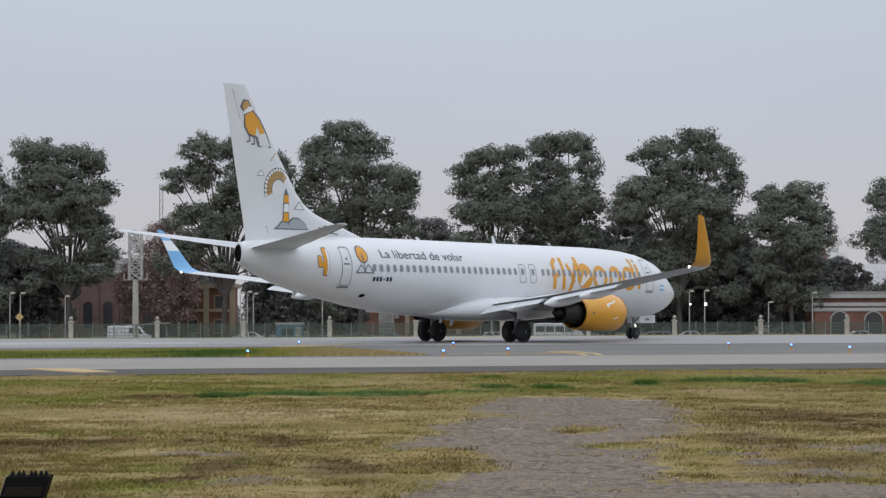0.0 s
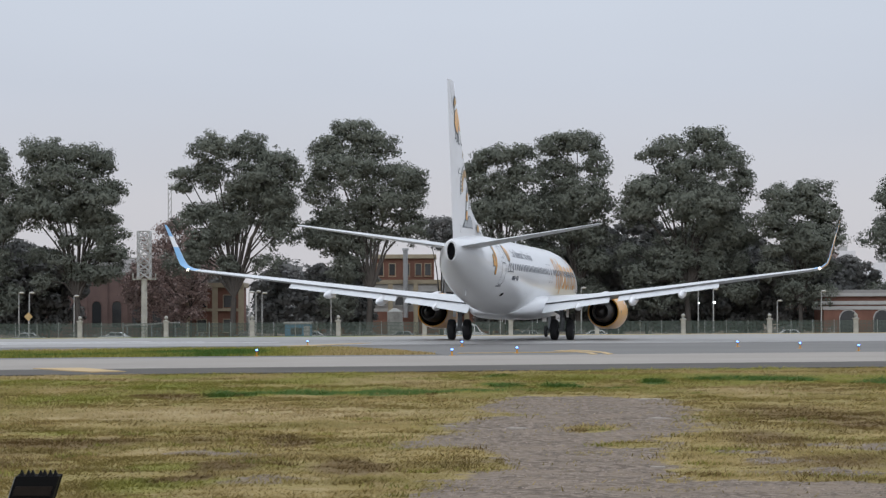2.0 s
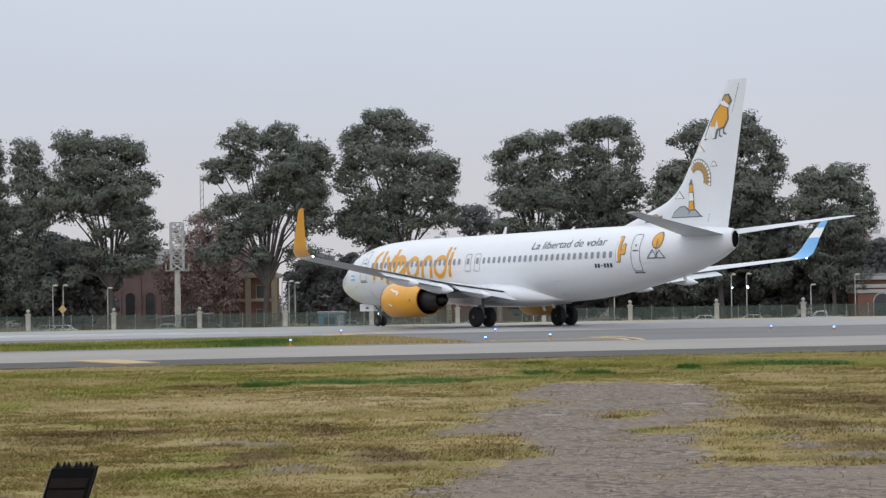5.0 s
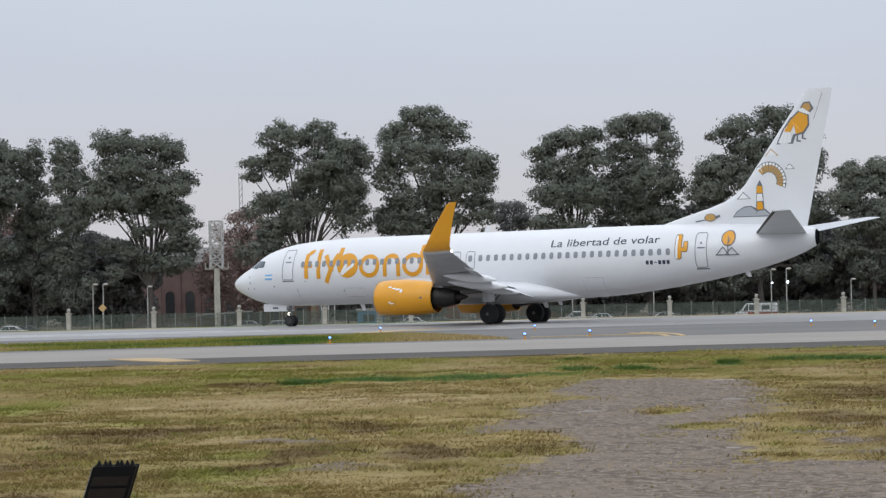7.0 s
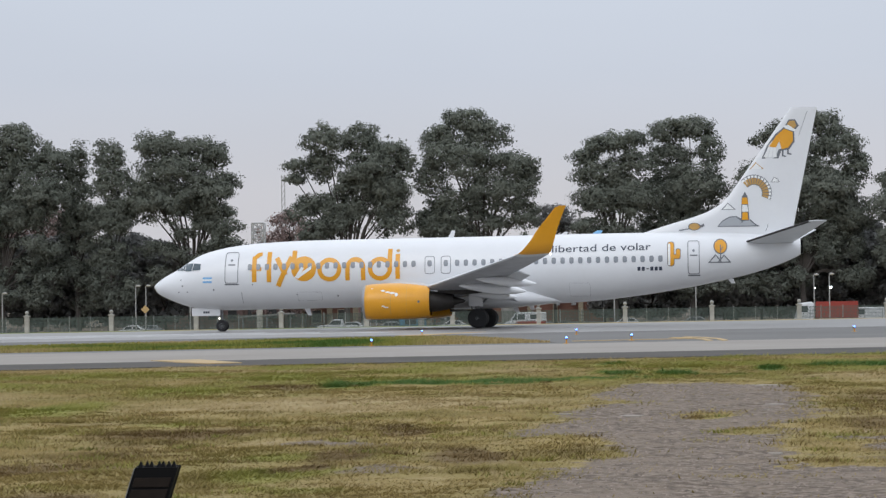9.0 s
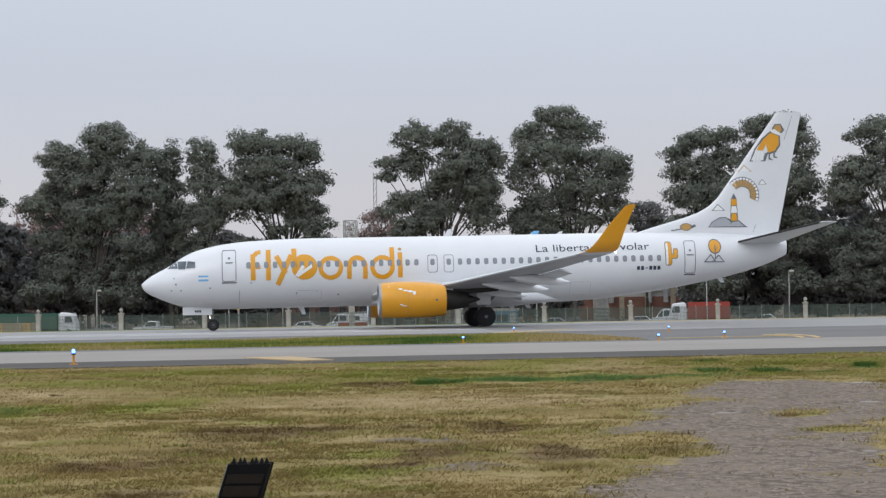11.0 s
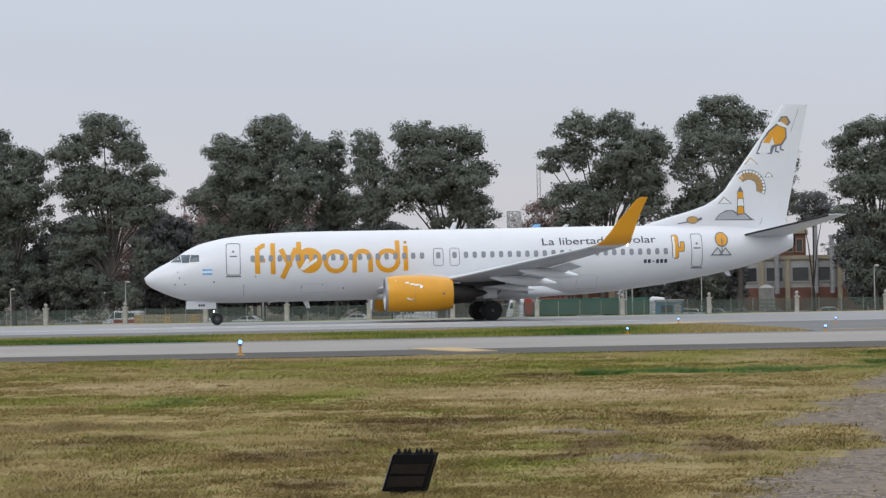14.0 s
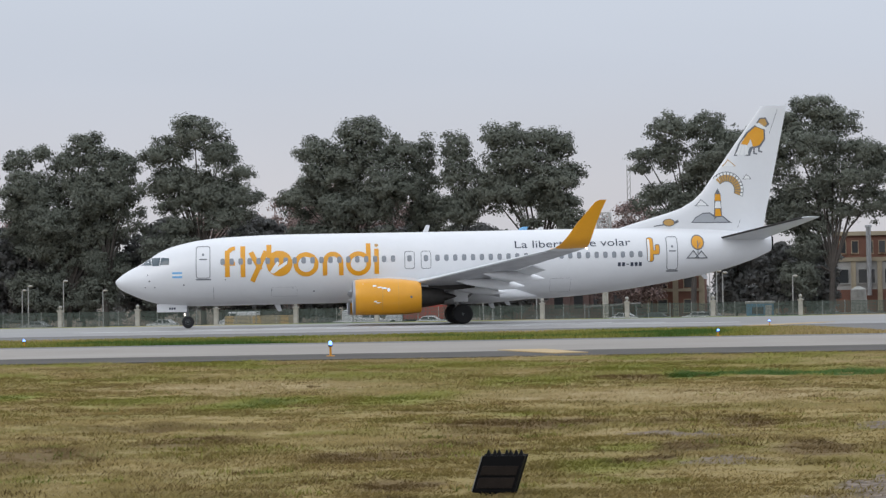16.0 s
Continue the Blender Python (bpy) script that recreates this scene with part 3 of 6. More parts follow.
def build_gravel():
    """loose stones on the bare ground"""
    r = np.random.RandomState(9)
    n = 80000
    y = 15.5 + 27 * r.random_sample(n) ** 1.3
    x = -7 + 16 * r.random_sample(n)
    ok = bare(x, y) > 0.35 + 0.4 * r.random_sample(n)
    x, y = x[ok], y[ok]
    n = len(x)
    s = 0.004 + 0.013 * r.random_sample(n) ** 3 + 0.03 * (r.random_sample(n) > 0.9985)
    base = np.array([(1, 0, 0), (-0.5, 0.87, 0), (-0.5, -0.87, 0), (0.1, 0.1, 0.8)])
    a = r.uniform(0, 6.283, n)
    c, d = np.cos(a), np.sin(a)
    V = np.empty((n, 4, 3))
    for k, (bx, by, bz) in enumerate(base):
        j = r.uniform(0.7, 1.5, n)
        V[:, k] = np.stack([x + s * j * (c * bx - d * by) * 1.5, y + s * j * (d * bx + c * by) * 1.5, height(x, y) + s * bz * j - 0.002], 1)
    F = (np.arange(n)[:, None, None] * 4 + np.array([(0, 1, 3), (1, 2, 3), (2, 0, 3)])).reshape(-1, 3)
    tagged(new("gravel", fast_mesh("gravel", V.reshape(-1, 3), F, PEBBLE)), "loose grey stones on the bare ground", "gravel", kind="stuff")
    # flat broken slabs that stand out of the gravel
    for i, (px, py, w) in enumerate(((3.5, 40.0, 0.36), (3.05, 32.7, 0.26), (-0.05, 30.4, 0.15), (0.85, 30.2, 0.18), (2.05, 22.6, 0.10), (2.75, 31.2, 0.08), (3.9, 24.6, 0.09))):
        bm = bmesh.new()
        pts = [(px + w * (0.75 + 0.4 * r.rand()) * math.cos(k * 0.9), py + w * (0.6 + 0.4 * r.rand()) * math.sin(k * 0.9)) for k in range(7)]
        z = float(height(np.array(px), np.array(py)))
        f = bm.faces.new([bm.verts.new((x, y, z - 0.05)) for x, y in pts])
        e = bmesh.ops.extrude_face_region(bm, geom=[f])
        for v in e["geom"]:
            if isinstance(v, bmesh.types.BMVert):
                v.co = (px + (v.co.x - px) * 0.93, py + (v.co.y - py) * 0.93, v.co.z + 0.058)
        bmesh.ops.recalc_face_normals(bm, faces=bm.faces)
        thing("stone_slab", "flat pale broken stone slab lying in the gravel", "stone", group="stone slabs", data=mesh_of("stone_slab", bm, SLAB))


build_ground()
build_pavement()
# ---- the airliner: s metres aft of the nose, y to its left, z above the ground ----
def P(s, y, z):
    return (19.64 - s, y, z)


STATIONS = [  # s, top, bottom, half width
    (0.0, 2.74, 2.66, 0.04), (0.12, 2.87, 2.42, 0.27), (0.35, 3.06, 2.22, 0.48), (0.84, 3.37, 1.97, 0.80), (1.5, 3.71, 1.69, 1.12), (1.97, 4.01, 1.53, 1.30),
    (2.45, 4.32, 1.41, 1.45), (3.1, 4.62, 1.32, 1.60), (4.0, 4.86, 1.26, 1.73), (4.72, 5.00, 1.25, 1.79), (6.33, 5.17, 1.26, 1.86), (9.5, 5.29, 1.28, 1.88),
    (14.0, 5.31, 1.31, 1.88), (20.0, 5.33, 1.33, 1.88), (24.0, 5.36, 1.36, 1.88), (26.0, 5.37, 1.45, 1.87), (29.2, 5.37, 1.79, 1.78), (32.5, 5.32, 2.32, 1.50),
    (35.2, 5.18, 2.90, 1.08), (36.8, 5.06, 3.40, 0.72), (37.9, 4.95, 3.88, 0.33), (38.02, 4.90, 3.95, 0.27)]
_S = np.array(STATIONS)


def section(s):
    """top, bottom and half width of the fuselage at s, on a smooth curve"""
    s = min(max(s, 0.0), 38.02)
    i = int(np.clip(np.searchsorted(_S[:, 0], s) - 1, 0, len(_S) - 2))
    h = _S[i + 1, 0] - _S[i, 0]
    u = (s - _S[i, 0]) / h

    def slope(k):
        if k == 0 or k == len(_S) - 1:
            a, b = (0, 1) if k == 0 else (k - 1, k)
            return (_S[b, 1:] - _S[a, 1:]) / (_S[b, 0] - _S[a, 0])
        d0 = (_S[k, 1:] - _S[k - 1, 1:]) / (_S[k, 0] - _S[k - 1, 0])
        d1 = (_S[k + 1, 1:] - _S[k, 1:]) / (_S[k + 1, 0] - _S[k, 0])
        return np.where(d0 * d1 > 0, 2 * d0 * d1 / (d0 + d1 + 1e-12), 0)
    m0, m1 = slope(i) * h, slope(i + 1) * h
    a, b = _S[i, 1:], _S[i + 1, 1:]
    return (2 * u**3 - 3 * u**2 + 1) * a + (u**3 - 2 * u**2 + u) * m0 + (3 * u**2 - 2 * u**3) * b + (u**3 - u**2) * m1


def skin(s, z, side, off=0.012):
    """the point on the fuselage at height z, on the left (1) or right (-1), lifted off by a coat of paint"""
    top, bot, hw = section(s)
    zc, hh = (top + bot) / 2, (top - bot) / 2
    v = min(max((z - zc) / hh, -0.999), 0.999)
    th = math.asin(v)
    y, zz = hw * math.cos(th), zc + hh * v
    ny, nz = math.cos(th) / hw, math.sin(th) / hh
    k = math.hypot(ny, nz)
    return P(s, side * (y + off * ny / k), zz + off * nz / k)


def cut(bm, ds, dz):
    """slice a flat figure so that it can bend round the fuselage"""
    for axis, d in ((0, ds), (1, dz)):
        lo, hi = min(v.co[axis] for v in bm.verts), max(v.co[axis] for v in bm.verts)
        for c in np.arange(math.ceil(lo / d) * d, hi, d):
            co, no = [0, 0, 0], [0, 0, 0]
            co[axis], no[axis] = c, 1
            bmesh.ops.bisect_plane(bm, geom=bm.verts[:] + bm.edges[:] + bm.faces[:], plane_co=co, plane_no=no)


def figure(polys):
    bm = bmesh.new()
    for p in polys:
        bm.faces.new([bm.verts.new((s, z, 0)) for s, z in p])
    bmesh.ops.remove_doubles(bm, verts=bm.verts, dist=1e-4)
    bmesh.ops.triangulate(bm, faces=bm.faces, ngon_method="EAR_CLIP")
    return bm


def isles(bm):
    """the connected pieces of a figure, each as a bmesh of its own, from nose to tail"""
    bmesh.ops.remove_doubles(bm, verts=bm.verts, dist=1e-5)
    todo, groups = set(bm.faces), []
    while todo:
        stack, isle = [todo.pop()], []
        while stack:
            f = stack.pop()
            isle.append(f)
            for v in f.verts:
                for o in v.link_faces:
                    if o in todo:
                        todo.discard(o)
                        stack.append(o)
        groups.append(isle)
    groups.sort(key=lambda g: min((v.co.x, v.co.y) for f in g for v in f.verts))
    out = []
    for g in groups:
        one, made = bmesh.new(), {}
        for f in sorted(g, key=lambda f: f.index):
            for v in f.verts:
                if v not in made:
                    made[v] = one.verts.new(v.co)
            one.faces.new([made[v] for v in f.verts])
        out.append(one)
    bm.free()
    return out


def decal(name, polys, mat, side, parent, label="", off=0.012):
    """flat figures in s and z, wrapped on the fuselage; each separate piece is a part"""
    bm = figure(polys) if isinstance(polys, list) else polys
    cut(bm, 0.6, 0.12)
    bm.faces.index_update()
    for one in isles(bm):
        for v in one.verts:
            v.co = skin(v.co.x, v.co.y, side, off)
        ob = part(name, mesh_of(name, one, mat), parent, label)
    return ob


def fin_decal(name, polys, mat, side, parent, label="", off=0.0):
    """flat figures on the fin; each separate piece is a part"""
    bm = figure(polys)
    bm.faces.index_update()
    for one in isles(bm):
        for v in one.verts:
            v.co = P(v.co.x, side * (fin_half(v.co.x, v.co.y) + 0.012 + off), v.co.y)
        ob = part(name, mesh_of(name, one, mat), parent, label)
    return ob


def bar(a, b, w):
    """a straight stroke"""
    (x0, y0), (x1, y1) = a, b
    k = math.hypot(x1 - x0, y1 - y0)
    dx, dy = -(y1 - y0) / k * w / 2, (x1 - x0) / k * w / 2
    return [(x0 + dx, y0 + dy), (x1 + dx, y1 + dy), (x1 - dx, y1 - dy), (x0 - dx, y0 - dy)]


def ring(c, r, w, n=26, a0=0.0, a1=2 * math.pi, sq=1.0):
    """quads along a ring or an arc"""
    out = []
    for k in range(n):
        a, b = a0 + (a1 - a0) * k / n, a0 + (a1 - a0) * (k + 1) / n
        q = [(c[0] + rr * math.cos(t), c[1] + rr * math.sin(t) * sq) for rr, t in ((r, a), (r, b), (r - w, b), (r - w, a))]
        out.append(q)
    return out


def disc(c, r, n=28, sq=1.0):
    return [(c[0] + r * math.cos(2 * math.pi * k / n), c[1] + r * math.sin(2 * math.pi * k / n) * sq) for k in range(n)]


def rounded(s0, z0, s1, z1, r, n=4):
    out = []
    for cx, cz, a in ((s1 - r, z1 - r, 0), (s0 + r, z1 - r, 90), (s0 + r, z0 + r, 180), (s1 - r, z0 + r, 270)):
        out += [(cx + r * math.cos(radians(a + 90 * k / n)), cz + r * math.sin(radians(a + 90 * k / n))) for k in range(n + 1)]
    return out


def outline(poly, w):
    """a thin closed line along a polygon, as one strip"""
    poly = [p for k, p in enumerate(poly) if math.dist(p, poly[k - 1]) > 1e-4]
    n, inner, outer = len(poly), [], []
    for k in range(n):
        p, a, b = Vector(poly[k]), Vector(poly[k - 1]), Vector(poly[(k + 1) % n])
        e, f = (p - a).normalized(), (b - p).normalized()
        m = Vector((-(e.y + f.y), e.x + f.x)).normalized()
        m *= w / 2 / max(0.35, m.dot(Vector((-e.y, e.x))))
        inner.append(tuple(p + m))
        outer.append(tuple(p - m))
    return [[inner[k], inner[(k + 1) % n], outer[(k + 1) % n], outer[k]] for k in range(n)]


def foil(le, te, y, z, t, n=14, up=None):
    """an aerofoil from leading to trailing edge; up: the direction of its thickness"""
    up = up or (0, 0, 1)
    c = te - le
    xs = [0.5 * (1 - math.cos(math.pi * k / n)) for k in range(n + 1)]
    th = lambda x: 5 * t * (0.2969 * math.sqrt(x) - 0.126 * x - 0.3516 * x * x + 0.2843 * x**3 - 0.1015 * x**4)
    pts = []
    for x in xs:
        h = th(x) * c * 1.15
        pts.append(P(le + x * c, y + up[1] * h, z + up[2] * h))
    for x in reversed(xs[1:-1]):
        h = th(x) * c * 0.85
        pts.append(P(le + x * c, y - up[1] * h, z - up[2] * h))
    return pts


def fin_edges(z):
    le = np.interp(z, [4.6, 5.25, 5.6, 5.92, 6.2, 6.5, 6.9, 7.4, 12.42], [28.4, 28.7, 29.8, 30.9, 31.9, 32.75, 33.45, 33.98, 37.6])
    te = np.interp(z, [4.6, 5.17, 12.42], [37.44, 37.56, 39.11])
    return float(le), float(te)


def fin_half(s, z):
    le, te = fin_edges(z)
    x = min(max((s - le) / (te - le), 0), 1)
    t = 0.05 + 0.045 * min(max((z - 5.2) / 2.2, 0), 1)
    return 5 * t * (0.2969 * math.sqrt(x) - 0.126 * x - 0.3516 * x * x + 0.2843 * x**3 - 0.1015 * x**4) * (te - le)


def wing_z(y):
    return 1.98 + (y - 1.88) * 0.1205


def wing_le(y):
    return 15.35 + (y - 1.88) * 0.523 - 1.5 * max(0.0, 1 - (y - 1.88) / 2.6)


def wing_te(y):
    return float(np.interp(y, [0.5, 1.88, 5.8, 16.6], [20.6, 20.7, 20.85, 24.7]))


def build_wing(plane, side):
    rings = []
    for y in (0.6, 1.88, 3.0, 4.2, 5.8, 9.0, 12.5, 15.6, 16.55):
        rings.append([(x, side * yy, z) for x, yy, z in foil(wing_le(y), wing_te(y), y, wing_z(y), float(np.interp(y, [1, 6, 16], [0.125, 0.115, 0.10])))])
    # faces that look down take the darker of the two greys
    wing = part("wing", loft("wing", rings, [GREY, UNDERGREY, STEEL], 35, pick=lambda f: 1 if f.normal.z < -0.2 else 0), plane, "light grey swept wing")
    # winglet: yellow outside, blue and white bands inside
    rows = ((16.55, 3.75, 23.0, 24.68, 0.10, (0, 0, 1)), (16.95, 3.84, 23.25, 24.85, 0.09, (0, -0.4, 0.92)), (17.25, 4.06, 23.55, 24.98, 0.08, (0, -0.8, 0.6)),
            (17.40, 4.45, 23.88, 25.10, 0.08, (0, -0.96, 0.26)), (17.55, 5.02, 24.28, 25.28, 0.08, (0, -0.98, 0.2)), (17.72, 5.60, 24.78, 25.5, 0.08, (0, -0.98, 0.2)), (17.87, 6.10, 25.2, 25.72, 0.07, (0, -0.98, 0.2)), (17.90, 6.20, 25.42, 25.78, 0.05, (0, -0.98, 0.2)))
    rings = [[(x, side * yy, z) for x, yy, z in foil(le, te, y, z, t, up=u)] for y, z, le, te, t, u in rows]

    def colour(f):
        c = f.calc_center_median()
        if f.normal.y * side > 0.05 or c.z < 3.8:
            return 0 if c.z >= 3.8 else 3
        return 1 if c.z < 4.75 or c.z > 5.6 else 2
    part("winglet", loft("winglet", rings, [YELLOW, BLUE, PALE, GREY], 35, pick=colour), wing, "upswept winglet, yellow outside, blue and white bands inside")
    # flaps run out and down, with a slot before them
    for y0, y1 in ((2.05, 5.6), (6.1, 11.6)):
        rings = []
        for y in np.linspace(y0, y1, 4):
            te, z = wing_te(y), wing_z(y)
            c = 0.17 * (wing_te(y) - wing_le(y)) + 0.35
            ring_ = []
            for x, yy, zz in foil(te - 0.30, te - 0.30 + c, y, 0.0, 0.12):
                d = (19.64 - x) - (te - 0.30)
                ring_.append(P(te - 0.25 + d * math.cos(0.30), side * yy, z - 0.10 - d * math.sin(0.30) + zz))
            rings.append(ring_)
        part("flap", loft("flap", rings, GREY, 35), wing, "pale grey extended flap")
    for y, k in ((3.9, 1.05), (6.9, 1.3), (9.6, 1.15)):
        te, z = wing_te(y), wing_z(y)
        prof = [(-1.7, 0.02), (-1.3, 0.13), (-0.6, 0.21), (0.1, 0.23), (0.7, 0.16), (1.15, 0.04)]
        rings = [[P(te + a * k, side * (y + 0.8 * r * k * math.cos(t)), z - 0.20 - 0.16 * (a + 1.7) * k * 0.6 + r * k * math.sin(t)) for t in np.linspace(0, 2 * math.pi, 13)[:-1]] for a, r in prof]
        part("flap_fairing", loft("flap_fairing", rings, WHITE, 50), wing, "canoe-shaped flap track fairing")
    # dark slot along the trailing edge and panel lines
    part("slat_line", loft("slat_line", [[(x, side * yy, z) for x, yy, z in foil(wing_le(y) - 0.03, wing_le(y) + 0.32, y, wing_z(y) - 0.01, 0.30, 8)] for y in (6.0, 9.0, 12.5, 16.2)], GREY, 40), wing, "pale grey leading edge slat")
    bm = bmesh.new()
    bmesh.ops.create_uvsphere(bm, u_segments=10, v_segments=8, radius=0.055, matrix=Matrix.Translation(P(24.86, side * 16.85, 3.80)))
    part("tip_light", mesh_of("tip_light", bm, LAMPWHITE, 60), wing, "lit white tip light")
    build_engine(plane, side)


def build_engine(plane, side):
    c = P(13.42, side * 4.83, 1.56)
    cowl_profile = [(0.05, 0.86), (0.0, 0.92), (-0.06, 0.965), (-0.35, 1.02), (-1.1, 1.065), (-2.0, 1.06), (-2.9, 0.985), (-3.75, 0.87), (-3.75, 0.81), (-3.1, 0.86)]
    n = 40
    rings = lathe(cowl_profile[1:], c, n)
    # the underside of the cowl is flattened
    rings = [[(x, y, max(z, c[2] - 0.97) if z < c[2] else z) for x, y, z in r] for r in rings]
    cowl = part("engine", loft("engine", rings, YELLOW, 40, close=False), plane, "golden yellow engine cowl with worn paint")
    inner = lathe([(0.0, 0.92), (0.045, 0.88), (0.0, 0.83), (-0.3, 0.78), (-0.95, 0.78)], c, n)
    part("inlet_lip", loft("inlet_lip", inner, STEEL, 60, close=False), cowl, "bare metal inlet lip")
    lip = lathe([(0.04, 0.88), (0.012, 0.935), (-0.10, 0.985)], c, n)
    part("lip_ring", loft("lip_ring", [[(x + 0.004, y, z) for x, y, z in r] for r in lip], STEEL, 60, close=False), cowl, "grey leading ring")
    part("fan", loft("fan", lathe([(-0.35, 0.02), (-0.55, 0.16), (-0.8, 0.27), (-0.9, 0.78), (-1.0, 0.78)], c, 24), DARKMETAL, 30), cowl, "dark fan and spinner")
    part("fan_duct", loft("fan_duct", lathe([(-3.2, 0.86), (-3.3, 0.4), (-3.35, 0.3)], c, 30), BLACK, 30), cowl, "black fan duct")
    part("core_nozzle", loft("core_nozzle", lathe([(-3.1, 0.62), (-3.9, 0.60), (-4.5, 0.52), (-5.05, 0.42), (-5.05, 0.38), (-4.6, 0.40)], c, 30), DARKMETAL, 40), cowl, "sooty core nozzle")
    part("exhaust_plug", loft("exhaust_plug", lathe([(-4.4, 0.33), (-5.0, 0.27), (-5.6, 0.10), (-5.75, 0.01)], c, 20), DARKMETAL, 50), cowl, "grey exhaust cone")
    pyl = []
    for s, z0, z1, w in ((14.5, 2.48, 2.58, 0.05), (15.4, 2.42, 2.70, 0.17), (16.6, 2.25, 2.62, 0.21), (17.6, 1.90, 2.40, 0.20), (19.2, 1.92, 2.25, 0.14), (20.2, 2.02, 2.15, 0.04)):
        pyl.append([P(s, side * 4.83 - w, z0), P(s, side * 4.83 + w, z0), P(s, side * 4.83 + w * 0.8, z1), P(s, side * 4.83 - w * 0.8, z1)])
    # shade behind the nozzle is put into the dark colour of the aft faces
    part("pylon", loft("pylon", pyl, [WHITE, DARKMETAL], 40, pick=lambda f: 1 if f.calc_center_median().x < 2.5 else 0), plane, "white engine pylon, its aft fairing coloured dark for shade")
    # chipped paint on the cowl's outer side
    def onto(s, z, lift=0.012):
        r = float(np.interp(s, [13.42, 13.77, 14.5, 15.4, 16.3, 17.15], [0.95, 1.02, 1.065, 1.06, 0.985, 0.86])) + lift
        v = min(max((z - c[2]) / r, -0.95), 0.95)
        return P(s, side * (4.83 + r * math.sqrt(1 - v * v)), c[2] + r * v)
    rr = random.Random(3)
    for s0, z0, w, h in ((14.45, 2.14, 0.26, 0.10), (14.7, 2.06, 0.30, 0.09), (14.95, 2.00, 0.34, 0.11), (15.25, 1.86, 0.20, 0.22), (14.5, 1.28, 0.22, 0.08), (14.62, 1.22, 0.3, 0.07), (13.9, 2.3, 0.08, 0.04)):
        bm = figure([[(s0 + w * (0.5 + (0.4 + 0.12 * rr.random()) * math.cos(k)), z0 + h * (0.5 + (0.4 + 0.15 * rr.random()) * math.sin(k))) for k in np.arange(0, 6.2, 0.6)]])
        cut(bm, 0.2, 0.1)
        for v in bm.verts:
            v.co = onto(v.co.x, v.co.y)
        part("paint_chip", mesh_of("paint_chip", bm, PALE), cowl, "bare pale patch of chipped paint")
    for pts in ([bar((15.0, 0.85), (15.02, 2.0), 0.022)], [bar((14.5, 1.15), (15.0, 1.2), 0.02)], [bar((15.9, 0.9), (15.9, 2.45), 0.012)]):
        bm = figure(pts)
        cut(bm, 0.2, 0.1)
        for v in bm.verts:
            v.co = onto(v.co.x, v.co.y, 0.006)
        part("panel_line", mesh_of("panel_line", bm, SAND), cowl)
    bm = figure([disc((16.6, 1.55), 0.07, 10)])
    for v in bm.verts:
        v.co = onto(v.co.x, v.co.y)
    part("drain_port", mesh_of("drain_port", bm, LINE), cowl)


def build_wheel(name, r, w, parent, at):
    """a tyre with its rim; it turns about its y axis"""
    prof = [(-w / 2, r * 0.58), (-w / 2, r * 0.80), (-w * 0.42, r * 0.93), (-w * 0.22, r), (w * 0.22, r), (w * 0.42, r * 0.93), (w / 2, r * 0.80), (w / 2, r * 0.58)]
    n = 28
    rings = [[(q * math.cos(2 * math.pi * k / n), y, q * math.sin(2 * math.pi * k / n)) for k in range(n)] for y, q in prof]
    wh = part(name, loft("tyre", rings, TYRE, 35), parent, "black tyre on a grey rim", pose(*at))
    bm = bmesh.new()
    tube(bm, (0, -w * 0.44, 0), (0, w * 0.44, 0), r * 0.57, n=22)
    for k in range(8):
        a = 2 * math.pi * k / 8
        for y in (-w * 0.46, w * 0.46):
            tube(bm, (r * 0.4 * math.cos(a), y - 0.012, r * 0.4 * math.sin(a)), (r * 0.4 * math.cos(a), y + 0.012, r * 0.4 * math.sin(a)), r * 0.07, n=8, mat=1)
    tube(bm, (0, -w * 0.5, 0), (0, w * 0.5, 0), r * 0.17, n=12, mat=1)
    part("rim", mesh_of("rim", bm, [RIM, GEAR]), wh)
    return wh


def window_row():
    """where the cabin windows are"""
    out = []
    for k in range(48):
        s = 6.16 + 0.508 * k
        if s > 30.1:
            break
        if 16.3 < s < 18.15:
            continue
        out.append(s)
    return out + [16.75, 17.69]


